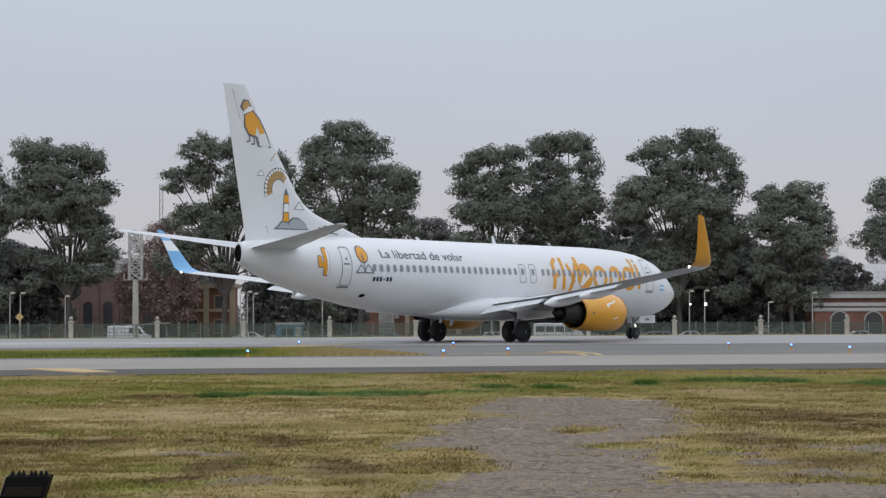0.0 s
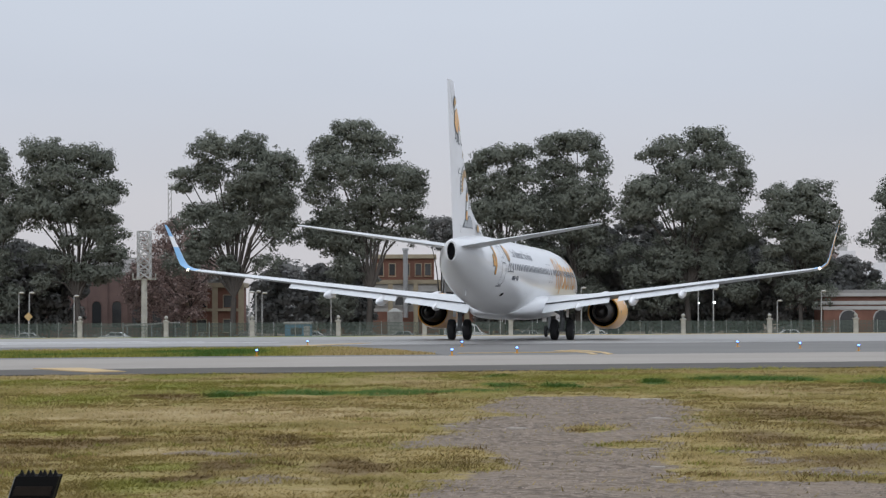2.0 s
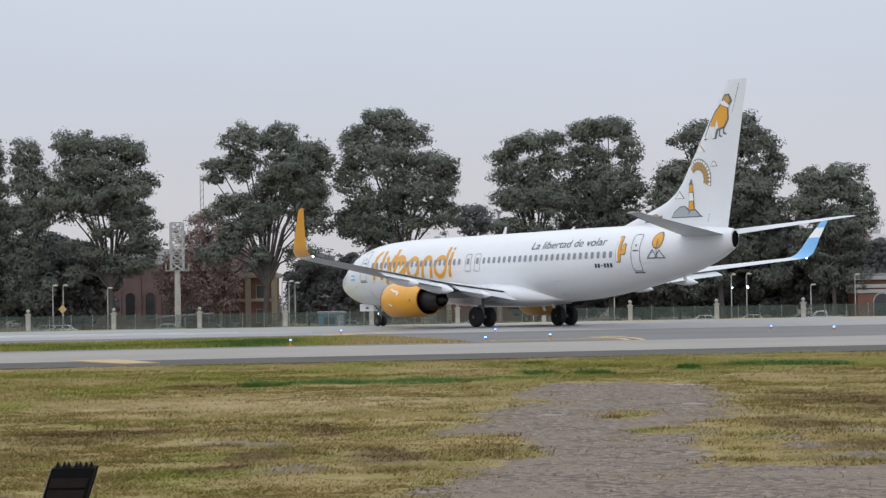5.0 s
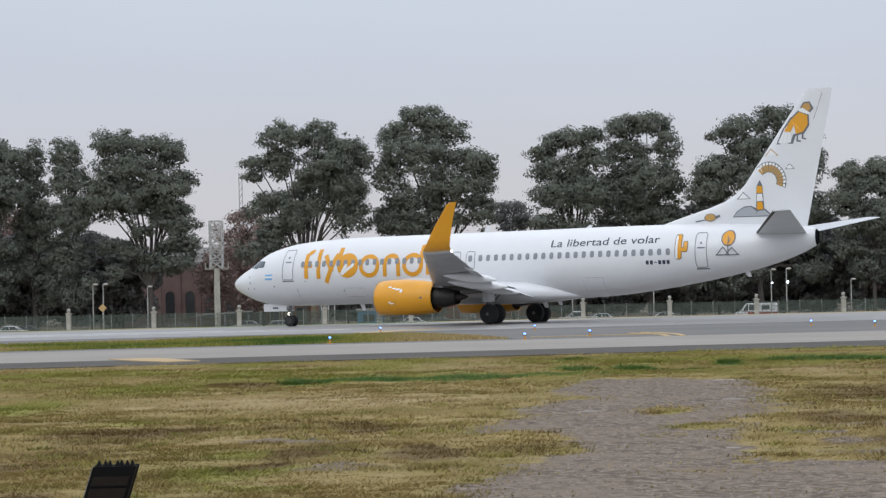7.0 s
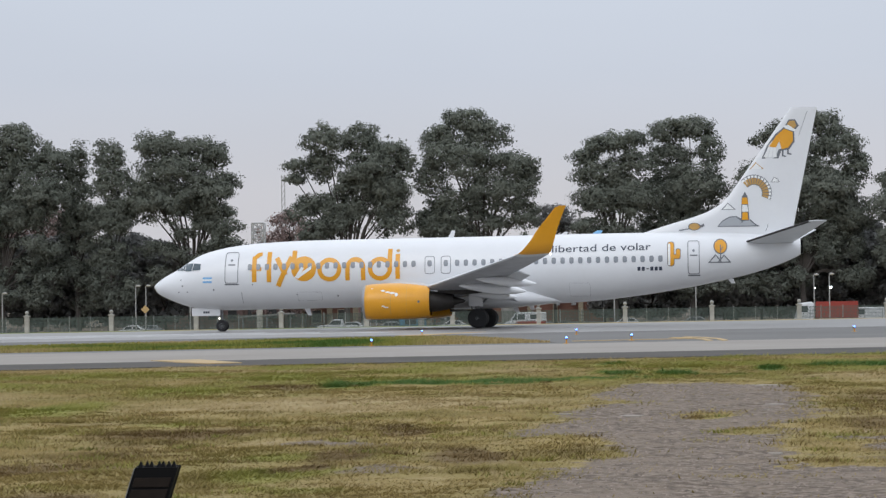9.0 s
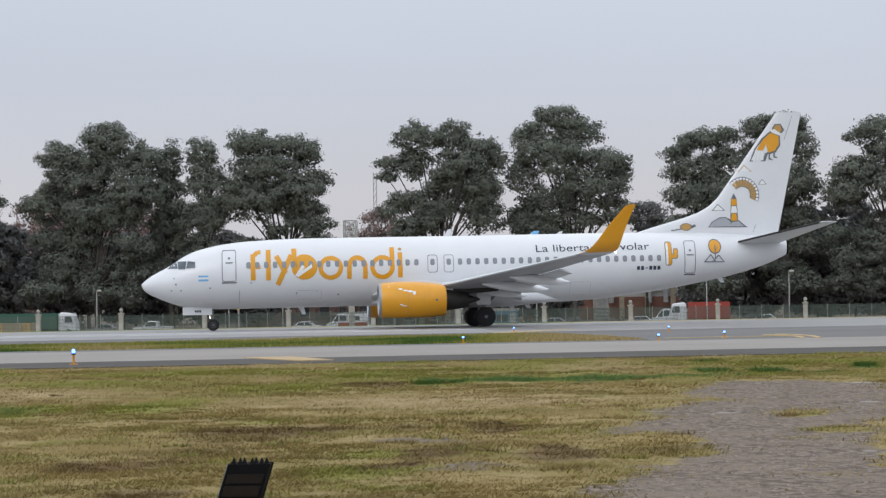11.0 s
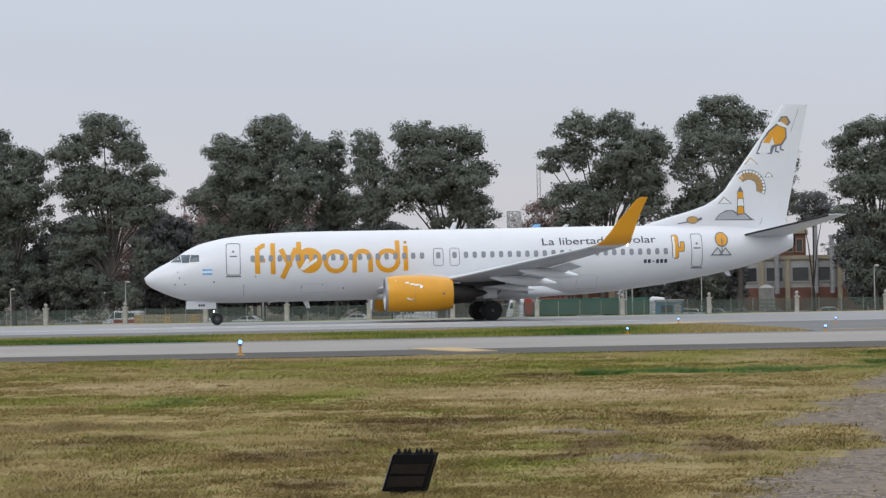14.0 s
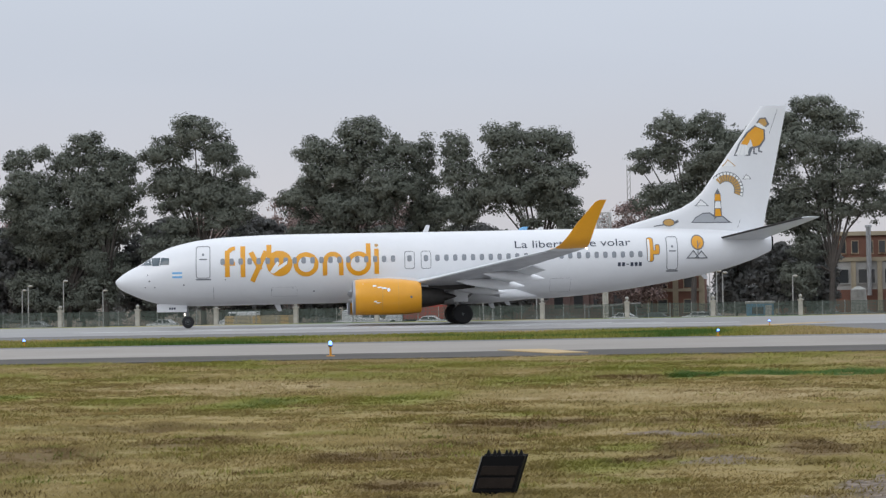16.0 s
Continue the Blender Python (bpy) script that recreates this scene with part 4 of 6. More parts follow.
def build_livery(plane, side):
    """doors, windows, lettering and pictures of one side"""
    for s in window_row():
        z = 3.76 + 0.0035 * (s - 15)
        decal("window", [rounded(s - 0.125, z - 0.18, s + 0.125, z + 0.18, 0.09, 3)], WINDOW, side, plane, off=0.022)
    for s0, z0, s1, z1, nm in ((4.66, 2.83, 5.44, 4.62, "front_door"), (31.60, 2.92, 32.24, 4.80, "rear_door")):
        door = decal(nm, outline(rounded(s0, z0, s1, z1, 0.13), 0.035), LINE, side, plane, "white cabin door outlined in dark grey", 0.014)
        decal("handle", [rounded((s0 + s1) / 2 - 0.2, z0 + 1.02, (s0 + s1) / 2 + 0.22, z0 + 1.09, 0.03)], LINE, side, door)
        decal("door_window", [disc(((s0 + s1) / 2, z0 + 1.32), 0.075, 12)], WINDOW, side, door)
        decal("sill", [rounded(s0 - 0.03, z0 - 0.12, s1 + 0.05, z0 - 0.05, 0.03)], LINE, side, door)
    for s0, s1 in ((16.48, 17.03), (17.42, 17.97)):
        decal("overwing_exit", outline(rounded(s0, 3.18, s1, 4.17, 0.13), 0.03), LINE, side, plane, "outlined overwing exit", 0.014)
    # cockpit panes
    panes = ([(1.50, 3.60), (2.12, 3.60), (2.02, 4.02), (1.88, 3.94)], [(2.16, 3.56), (2.55, 3.56), (2.62, 4.02), (2.08, 4.02)], [(2.60, 3.60), (3.12, 3.62), (3.12, 3.98), (2.68, 4.02)])
    for p in panes:
        decal("cockpit_window", [p], COCKPIT, side, plane, "dark cockpit window", 0.02)
    # flag
    for z, m in ((3.13, BLUE), (3.02, PALE), (2.91, BLUE)):
        decal("flag_stripe", [rounded(3.3, z - 0.055, 3.86, z + 0.055, 0.01, 1)], m, side, plane)
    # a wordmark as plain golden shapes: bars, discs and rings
    g = lambda *polys: decal("wordmark", list(polys), YELLOW, side, plane, "golden bar or ring of a painted wordmark", 0.016)
    # s positions run with the reading direction on each side
    m = (lambda s: s) if side > 0 else (lambda s: 21.15 - s)
    q = lambda pts: [(m(s), z) for s, z in pts]
    g(q(bar((6.42, 2.87), (6.42, 4.36), 0.27)))
    g(q(bar((6.20, 3.62), (6.85, 3.62), 0.22)))
    g(*[q(p) for p in ring((6.86, 4.20), 0.50, 0.27, 9, radians(90), radians(170), 0.8)])
    g(q(bar((7.30, 2.85), (7.30, 4.60), 0.27)))
    g(q(bar((7.75, 4.25), (8.28, 3.25), 0.28)))
    g(q(bar((8.62, 4.30), (7.82, 2.60), 0.28)))
    g(q(bar((8.78, 3.50), (8.78, 4.66), 0.28)))
    g(q(disc((9.36, 3.59), 0.74, 30, 0.98)))
    decal("wordmark", [q([(8.82, 3.10), (9.02, 3.02), (9.80, 3.55), (9.80, 3.75), (9.25, 3.40), (9.38, 3.62), (9.22, 3.70)])], PALE, side, plane, "white stroke on a golden disc", 0.024)
    g(*[q(p) for p in ring((10.87, 3.52), 0.71, 0.26, 28, sq=0.97)])
    g(q(bar((11.94, 2.87), (11.94, 3.70), 0.26)))
    g(q(bar((12.86, 2.87), (12.86, 3.70), 0.26)))
    g(*[q(p) for p in ring((12.40, 3.60), 0.59, 0.26, 12, 0, math.pi, 1.05)])
    g(*[q(p) for p in ring((13.85, 3.52), 0.71, 0.26, 28, sq=0.97)])
    g(q(bar((14.42, 3.4), (14.42, 4.66), 0.26)))
    g(q(bar((14.88, 2.92), (14.88, 4.35), 0.26)))
    decal("wordmark", [q(disc((14.88, 4.55), 0.11, 12, 0.8))], SAND, side, plane, "small dot above a bar")
    # slogan
    cu = bpy.data.curves.new("slogan", "FONT")
    cu.body, cu.size, cu.fill_mode, cu.offset = "La libertad de volar", 0.80, "FRONT", 0.0
    tmp = bpy.data.objects.new("slogan", cu)
    me = bpy.data.meshes.new_from_object(tmp)
    bpy.data.objects.remove(tmp)
    bm = bmesh.new()
    bm.from_mesh(me)
    x0, x1 = min(v.co.x for v in bm.verts), max(v.co.x for v in bm.verts)
    k = 6.68 / (x1 - x0)
    for v in bm.verts:
        u, w = (v.co.x - x0) * k, v.co.y * 0.74
        v.co = ((22.82 + u) if side > 0 else (29.35 - u), 4.26 + w + 0.010 * (u if side > 0 else 6.68 - u), 0)
    decal("slogan_letter", bm, INK, side, plane, "dark letter of the slogan above the windows", 0.014)
    # the registration, as plain bars
    s0 = 28.72
    for k in range(6):
        decal("registration_bar", [rounded(s0 + 0.245 * k, 3.14, s0 + 0.245 * k + 0.17, 3.36 if k != 2 else 3.28, 0.02, 1)] if k != 2 else [rounded(s0 + 0.5, 3.22, s0 + 0.65, 3.27, 0.01, 1)], INK, side, plane)
    # pictures beside the rear door: cactus, tree on two hills
    sc, st = (30.72, 33.45) if side > 0 else (33.35, 30.75)
    cactus = lambda w: [rounded(sc - 0.26 - w, 3.40 - w, sc + 0.08 + w, 4.74 + w, 0.15), rounded(sc + 0.02, 3.80 - w, sc + 0.42 + w, 4.02 + w, 0.09), rounded(sc + 0.22 - w, 3.85, sc + 0.44 + w, 4.34 + w, 0.1)]
    decal("cactus_picture", cactus(0.035), LINE, side, plane, "dark outline of a cactus picture", 0.012)
    decal("cactus_picture", cactus(0.0), YELLOW, side, plane, "golden cactus picture", 0.022)
    decal("cactus_picture", [rounded(sc - 0.25, 3.42, sc - 0.12, 4.66, 0.05)], PALE, side, plane, "white side of the cactus picture", 0.032)
    decal("tree_picture", [disc((st, 4.46), 0.40, 18, 1.12)], LINE, side, plane, "dark outline of a tree picture", 0.012)
    decal("tree_picture", [disc((st, 4.46), 0.34, 18, 1.12)], YELLOW, side, plane, "golden tree picture", 0.022)
    decal("tree_picture", [bar((st, 3.75), (st, 4.55), 0.05), bar((st, 4.2), (st + 0.15, 4.45), 0.03), *outline([(st - 0.65, 3.56), (st - 0.28, 3.98), (st + 0.05, 3.56)], 0.055), *outline([(st - 0.15, 3.56), (st + 0.2, 3.95), (st + 0.55, 3.56)], 0.055)], LINE, side, plane, "dark trunk and hills of the tree picture", 0.03)
    # hatches, sensors and seams
    decal("panel_line", [bar((5.62, 1.62), (5.62, 2.3), 0.018)], LINE, side, plane)
    for s, z, r in ((11.3, 2.0, 0.05), (8.9, 2.1, 0.04), (10.1, 2.2, 0.03), (3.95, 2.45, 0.05), (2.0, 2.7, 0.05), (1.75, 2.35, 0.04), (2.3, 2.35, 0.04), (1.9, 3.05, 0.04), (6.3, 2.72, 0.04)):
        decal("sensor", [disc((s, z), r, 8)], LINE, side, plane)
    for s0, z0, s1, z1 in ((8.9, 1.75, 10.35, 2.25), (24.8, 1.75, 26.0, 2.5)):
        decal("cargo_door", outline(rounded(s0, z0, s1, z1, 0.1), 0.007), LINE, side, plane, "thin outline of a cargo hatch", 0.012)
    decal("vent", [rounded(30.2, 2.35, 30.55, 2.50, 0.06)], BLACK, side, plane) if side < 0 else None


def build_fin_art(fin, side):
    d = lambda nm, polys, mat, lab, off=0.0: fin_decal(nm, polys, mat, side, fin, lab, off)
    # a bird in golden cloak and hat
    d("bird_picture", [[(35.9, 9.5), (36.22, 10.25), (36.68, 10.88), (37.2, 11.3), (37.78, 11.08), (37.8, 10.45), (37.5, 10.02), (37.02, 9.92), (36.86, 9.5)]], LINE, "dark outline of the bird picture")
    d("bird_picture", [[(36.34, 10.2), (36.75, 10.8), (37.22, 11.2), (37.7, 11.0), (37.71, 10.5), (37.44, 10.12), (37.05, 10.02), (36.92, 10.5), (36.72, 10.12)]], YELLOW, "golden cloak of the bird picture", 0.01)
    for k in range(3):
        d("bird_picture", [[(36.00 + 0.27 * k, 9.57), (36.28 + 0.16 * k, 10.12 + 0.02 * k), (36.40 + 0.16 * k, 10.12), (36.22 + 0.27 * k, 9.57)]], PALE, "white feather of the bird picture", 0.01)
    d("bird_picture", [[(37.16, 11.34), (37.3, 11.2), (37.78, 11.03), (37.88, 11.12), (37.45, 11.42)]], PALE, "white collar of the bird picture", 0.02)
    d("bird_picture", [[(37.28, 11.42), (37.48, 11.72), (37.84, 11.74), (38.06, 11.36), (37.82, 11.12)]], LINE, "dark outline of the bird's head", 0.006)
    d("bird_picture", [[(37.38, 11.44), (37.53, 11.65), (37.80, 11.66), (37.92, 11.36), (37.76, 11.2)]], SAND, "tan head of the bird picture", 0.014)
    for s0, z0 in ((37.12, 9.98), (37.42, 10.1)):
        d("bird_picture", [bar((s0, z0), (s0 - 0.02, z0 - 0.32), 0.09), bar((s0 - 0.06, z0 - 0.32), (s0 + 0.18, z0 - 0.38), 0.08)], LINE, "leg of the bird picture", 0.004)
    # striped arch
    a0, a1, c = radians(-22), radians(138), (35.42, 7.52)
    d("arch_picture", ring(c, 1.02, 0.56, 20, a0, a1, 1.05), LINE, "dark striped arch outline")
    for k in range(13):
        b0 = a0 + (a1 - a0) * (k + 0.12) / 13
        b1 = a0 + (a1 - a0) * (k + 0.86) / 13
        d("arch_picture", ring(c, 0.84, 0.34, 2, b0, b1, 1.05), SAND, "tan stripe of the arch", 0.01)
        d("arch_picture", ring(c, 0.98, 0.13, 2, b0, b1, 1.05), PALE, "white stripe of the arch", 0.01)
    # lighthouse on rocks
    d("rock_picture", [[(33.3, 5.62), (33.55, 5.95), (34.0, 6.2), (34.4, 6.22), (34.8, 6.0), (35.2, 6.02), (35.5, 5.75), (35.75, 5.6)]], LINE, "dark outline of the rocks")
    d("rock_picture", [[(33.38, 5.66), (33.6, 5.92), (34.0, 6.14), (34.38, 6.16), (34.7, 5.9), (34.55, 5.66)], [(34.5, 5.66), (34.8, 5.92), (35.15, 5.96), (35.45, 5.7), (35.5, 5.66)]], STONE, "grey rocks", 0.01)
    d("lighthouse_picture", [[(34.66, 5.98), (34.72, 7.3), (34.9, 7.62), (35.06, 7.3), (35.14, 5.98)]], LINE, "dark outline of the lighthouse", 0.006)
    for z0, z1, m, lab in ((6.0, 6.42, YELLOW, "golden band of the lighthouse"), (6.46, 6.86, PALE, "white band of the lighthouse"), (6.9, 7.28, YELLOW, "golden band of the lighthouse")):
        d("lighthouse_picture", [[(34.71, z0), (34.75, z1), (35.03, z1), (35.09, z0)]], m, lab, 0.016)
    # small clouds and an armadillo
    for s, z, w, m in ((35.6, 9.02, 0.42, SAND), (36.65, 8.25, 0.26, LINE), (33.95, 6.72, 0.42, LINE)):
        shape = lambda k: [(s - w * k, z - 0.12 * k), (s - w * 0.5 * k, z + 0.08 * k), (s - 0.05, z + 0.28 * w / 0.4 * k), (s + w * 0.4 * k, z + 0.1 * k), (s + w * k, z - 0.12 * k)]
        d("cloud_picture", [shape(1.0)], m, "outline of a small cloud")
        d("cloud_picture", [shape(0.78)], PALE, "small white cloud", 0.01)
    d("armadillo_picture", [disc((31.98, 5.66), 0.36, 16, 0.62), bar((32.2, 5.6), (32.55, 5.75), 0.14), bar((31.75, 5.55), (31.1, 5.45), 0.06)], LINE, "dark outline of the armadillo picture", 0.01)
    d("armadillo_picture", [disc((31.98, 5.66), 0.31, 16, 0.6)], SAND, "tan armadillo picture", 0.02)


def build_airliner():
    plane = thing("airliner", "white twin-engine airliner with golden engines and livery, taxiing", "airplane")
    rings = []
    n = 48
    for s in np.concatenate([np.linspace(0, 1, 12), np.linspace(1.2, 6.4, 22), np.linspace(7, 25, 24), np.linspace(25.6, 38.02, 30)]):
        top, bot, hw = section(s)
        zc, hh = (top + bot) / 2, (top - bot) / 2
        rings.append([P(s, hw * math.cos(2 * math.pi * k / n), zc + hh * math.sin(2 * math.pi * k / n)) for k in range(n)])
    body = part("fuselage", loft("fuselage", rings, WHITE, 60), plane, "glossy white fuselage")
    # belly fairing at the wing root
    rings = []
    for s, w, z0, z1 in ((12.9, 0.4, 1.42, 1.6), (13.6, 1.2, 1.30, 2.05), (14.8, 1.9, 1.20, 2.4), (16.2, 2.15, 1.13, 2.55), (19.0, 2.2, 1.1, 2.55), (21.2, 2.05, 1.14, 2.45), (22.6, 1.6, 1.25, 2.15), (23.8, 0.95, 1.36, 1.8), (24.8, 0.3, 1.45, 1.6)):
        zc, hh = (z0 + z1) / 2, (z1 - z0) / 2
        rings.append([P(s, w * math.copysign(abs(math.cos(t)) ** 0.6, math.cos(t)), zc + hh * math.copysign(abs(math.sin(t)) ** 0.7, math.sin(t))) for t in np.linspace(0, 2 * math.pi, 33)[:-1]])
    part("wing_root_fairing", loft("wing_root_fairing", rings, WHITE, 50), plane, "white wing root fairing")
    part("exhaust_outlet", loft("exhaust_outlet", [[P(s, w * math.cos(t), 4.40 + h * math.sin(t)) for t in np.linspace(0, 2 * math.pi, 25)[:-1]] for s, w, h in ((37.6, 0.18, 0.40), (38.07, 0.185, 0.42), (38.14, 0.15, 0.35), (38.05, 0.11, 0.28))], BLACK, 30), plane, "black outlet at the tail's end")
    # fin with its dorsal fillet
    rings = []
    for z in (4.7, 5.1, 5.25, 5.45, 5.6, 5.75, 5.92, 6.05, 6.2, 6.35, 6.5, 6.7, 6.9, 7.15, 7.4, 8.5, 10.0, 11.5, 12.2, 12.42):
        le, te = fin_edges(z)
        xs = [0.5 * (1 - math.cos(math.pi * k / 20)) for k in range(21)]
        rings.append([P(le + x * (te - le), fin_half(le + x * (te - le), z), z) for x in xs] + [P(le + x * (te - le), -fin_half(le + x * (te - le), z), z) for x in reversed(xs[1:-1])])
    fin = part("fin", loft("fin", rings, WHITE, 45), plane, "tall white tail fin")
    for side in (1, -1):
        f = fin_decal("rudder_line", [bar((36.05, 5.3), (38.55, 12.2), 0.022)], LINE, side, fin)
        build_fin_art(fin, side)
        rings = []
        for y in (0.2, 0.7, 2.0, 4.0, 6.2, 7.0, 7.17):
            le = 34.55 + (y - 0.2) * 0.545 + (0.25 if y > 7.1 else 0)
            te = 37.55 + (y - 0.2) * 0.245
            rings.append([(x, side * yy, z) for x, yy, z in foil(le, te, y, 4.62 + (y - 0.2) * 0.142, 0.095)])
        stab = part("tailplane", loft("tailplane", rings, GREY, 35), plane, "light grey tailplane")
        # bare metal edge; the reflected dark ground is painted into its colour
        rings = []
        for y in (0.9, 2.0, 4.0, 6.2, 6.95):
            le = 34.55 + (y - 0.2) * 0.545
            rings.append([(x, side * yy, z) for x, yy, z in foil(le - 0.02, le + 0.24, y, 4.615 + (y - 0.2) * 0.142, 0.42, 8)])
        part("leading_edge", loft("leading_edge", rings, DARKMETAL, 40), stab, "bare metal leading edge, coloured dark for the ground it reflects")
    for side in (1, -1):
        build_wing(plane, side)
        build_livery(plane, side)
    # aerials
    for s, z, up, lab in ((17.6, 5.30, 1, "white blade aerial"), (9.0, 1.30, -1, "white blade aerial"), (24.2, 5.34, 0.4, "low white fairing"), (21.3, 1.2, -0.8, "drain mast"), (22.2, 1.35, -0.8, "drain mast"), (33.8, 2.60, -0.6, "tail skid")):
        rings = [[P(s + 0.25 * k + x, y, z + up * h) for x, y in ((0, 0), (0.15 - 0.05 * k, 0.025), (0.36 - 0.14 * k, 0), (0.15 - 0.05 * k, -0.025))] for k, h in ((0, -0.05), (0.5, 0.2), (1.0, 0.42))]
        part("aerial", loft("aerial", rings, WHITE, 30), plane, lab)
    # landing gear
    wheels = []
    for side in (1, -1):
        bm = bmesh.new()
        y = side * 2.86
        tube(bm, P(19.64, y, 0.55), P(19.5, y - side * 0.05, 2.2), 0.13, 0.15, 14)
        tube(bm, P(19.64, y - 0.45, 0.565), P(19.64, y + 0.45, 0.565), 0.09, n=12)
        tube(bm, P(19.5, y, 1.35), P(19.6, side * 1.6, 2.1), 0.07, n=10)
        tube(bm, P(19.3, y, 0.9), P(19.25, y, 1.5), 0.05, n=8)
        tube(bm, P(19.62, y, 1.2), P(20.5, y, 2.0), 0.06, n=10)
        leg = part("main_gear", mesh_of("main_gear", bm, GEAR, 40), plane, "grey main landing gear leg")
        part("gear_door", boxmesh("gear_door", WHITE, 19.64 - 19.95, y + side * 0.28 - 0.02, 1.25, 19.64 - 19.15, y + side * 0.28 + 0.02, 2.15, bevel=0.01), leg, "white gear door")
        for dy in (-0.43, 0.43):
            wheels.append((build_wheel("main_wheel", 0.565, 0.40, plane, P(19.64, y + dy, 0.565)), 0.565, (0.0, y + dy)))
    bm = bmesh.new()
    tube(bm, P(4.10, 0, 0.34), P(4.02, 0, 1.5), 0.075, 0.09, 12)
    tube(bm, P(4.10, -0.24, 0.343), P(4.10, 0.24, 0.343), 0.06, n=10)
    tube(bm, P(4.05, 0, 0.9), P(3.2, 0, 1.45), 0.05, n=10)
    leg = part("nose_gear", mesh_of("nose_gear", bm, GEAR, 40), plane, "grey nose landing gear leg")
    bm = bmesh.new()
    tube(bm, P(3.93, -0.02, 0.78), P(3.90, -0.02, 0.78), 0.085, n=12)
    tube(bm, P(4.02, -0.02, 0.78), P(3.86, -0.02, 0.78), 0.05, 0.095, n=12, mat=1, caps=False)
    part("taxi_light", mesh_of("taxi_light", bm, [LAMPWHITE, GEAR]), leg, "lit taxi light on the nose leg")
    for side in (1, -1):
        door = part("nose_gear_door", boxmesh("nose_gear_door", WHITE, 19.64 - 4.05, side * 0.42 - 0.02, 0.93, 19.64 - 2.35, side * 0.42 + 0.02, 1.40, bevel=0.015), leg, "white nose gear door")
        for k in range(3):
            part("marking_bar", boxmesh("marking_bar", INK, 19.64 - 3.15 - 0.13 * k, side * 0.445 - 0.003, 1.08, 19.64 - 3.05 - 0.13 * k, side * 0.445 + 0.003, 1.2), door)
    for dy in (-0.2, 0.2):
        wheels.append((build_wheel("nose_wheel", 0.343, 0.2, plane, P(4.10, dy, 0.343)), 0.343, (19.64 - 4.10, dy)))
    return plane, wheels


airliner, airliner_wheels = build_airliner()
# ---- near things ----
def build_floodlight():
    """a small black floodlight seen from behind, on a short stake"""
    at = pose(-3.225, 17.1, 0)
    fl = thing("floodlight", "black ground floodlight with cooling fins, canted on a short stake", "floodlight", at)
    w, h, low = 0.165, 0.280, 0.030
    cant = lambda x, y, z: (x + 0.321 * z, y, low + z)  # the head hangs to one side
    quad = lambda y, a, b, c, d: [cant(x, y, z) for x, z in ((a, b), (c, b), (c, d), (a, d))]
    part("housing", loft("housing", [quad(0.13, -w * 1.03, -0.012, w * 1.03, h + 0.008), quad(0.10, -w * 1.03, -0.012, w * 1.03, h + 0.008), quad(0.09, -w, 0, w, h), quad(0.0, -w, 0, w, h)], FLOODBLACK, 20), fl, "black cast housing")
    part("side_rim", loft("side_rim", [quad(0.11, -w - 0.018, 0.01, -w - 0.004, h - 0.01), quad(0.02, -w - 0.010, 0.01, -w - 0.004, h - 0.01)], GEAR, 20), fl, "grey side rim")
    for z_a, z_b in ((0.03, 0.115), (0.13, 0.205)):
        part("back_plate", loft("back_plate", [quad(0.004, -w * 0.86, z_a, w * 0.86, z_b), quad(-0.008, -w * 0.84, z_a + 0.004, w * 0.84, z_b - 0.004)], FLOODBACK, 20), fl, "dark brown back plate")
    spike = loft("cooling_fin", [[(-0.02, 0.0, 0), (0.02, 0.0, 0), (0.02, 0.06, 0), (-0.02, 0.06, 0)], [(-0.003, 0.02, 0.048), (0.003, 0.02, 0.048), (0.003, 0.03, 0.048), (-0.003, 0.03, 0.048)]], FLOODBLACK, 20)
    for x in (-0.125, -0.075, -0.042, 0.018, 0.048, 0.092, 0.130):
        part("cooling_fin", spike, fl, "", pose(*cant(x, 0.02, h - 0.002)))
    part("stake", boxmesh("stake", FLOODBLACK, -0.115, 0.03, -0.05, 0.03, 0.08, low + 0.02, bevel=0.005), fl, "black mounting stake")


def build_edge_light():
    """a raised blue taxiway light on an orange stem"""
    el = thing("taxiway_light", "lit blue taxiway edge light on an orange stem", "airfield light", group="taxiway lights")
    bm = bmesh.new()
    tube(bm, (0, 0, -0.02), (0, 0, 0.27), 0.03, n=10)
    tube(bm, (0, 0, -0.01), (0, 0, 0.02), 0.12, 0.11, n=14)
    part("stem", mesh_of("stem", bm, POSTYELLOW, 40), el, "orange stem and base")
    bm = bmesh.new()
    tube(bm, (0, 0, 0.26), (0, 0, 0.30), 0.055, n=12)
    part("collar", mesh_of("collar", bm, FLOODBLACK, 40), el, "black collar")
    bm = bmesh.new()
    bmesh.ops.create_uvsphere(bm, u_segments=12, v_segments=8, radius=0.05, matrix=Matrix.Translation((0, 0, 0.345)) @ Matrix.Diagonal((1, 1, 1.25, 1)))
    part("lens", mesh_of("lens", bm, LAMPBLUE, 60), el, "glowing blue lens")
    return el


def place_edge_lights():
    first = build_edge_light()
    first.matrix_basis = pose(-15.3, 58.2, 0.03)
    # those beyond the taxiway are lower
    for x, y in ((-6.9, 79.9), (-6.7, 105.0), (0.0, 79.4), (0.45, 100.8), (2.4, 83.6), (12.3, 97.5), (14.2, 92.3), (15.4, 85.7), (-31.4, 76.3)):
        c = copy_thing(first, pose(x, y, 0.03))
        c.scale = (0.9, 0.9, 0.62)


# ---- beyond the runway: fence, road, posts ----
LOW = -2.2


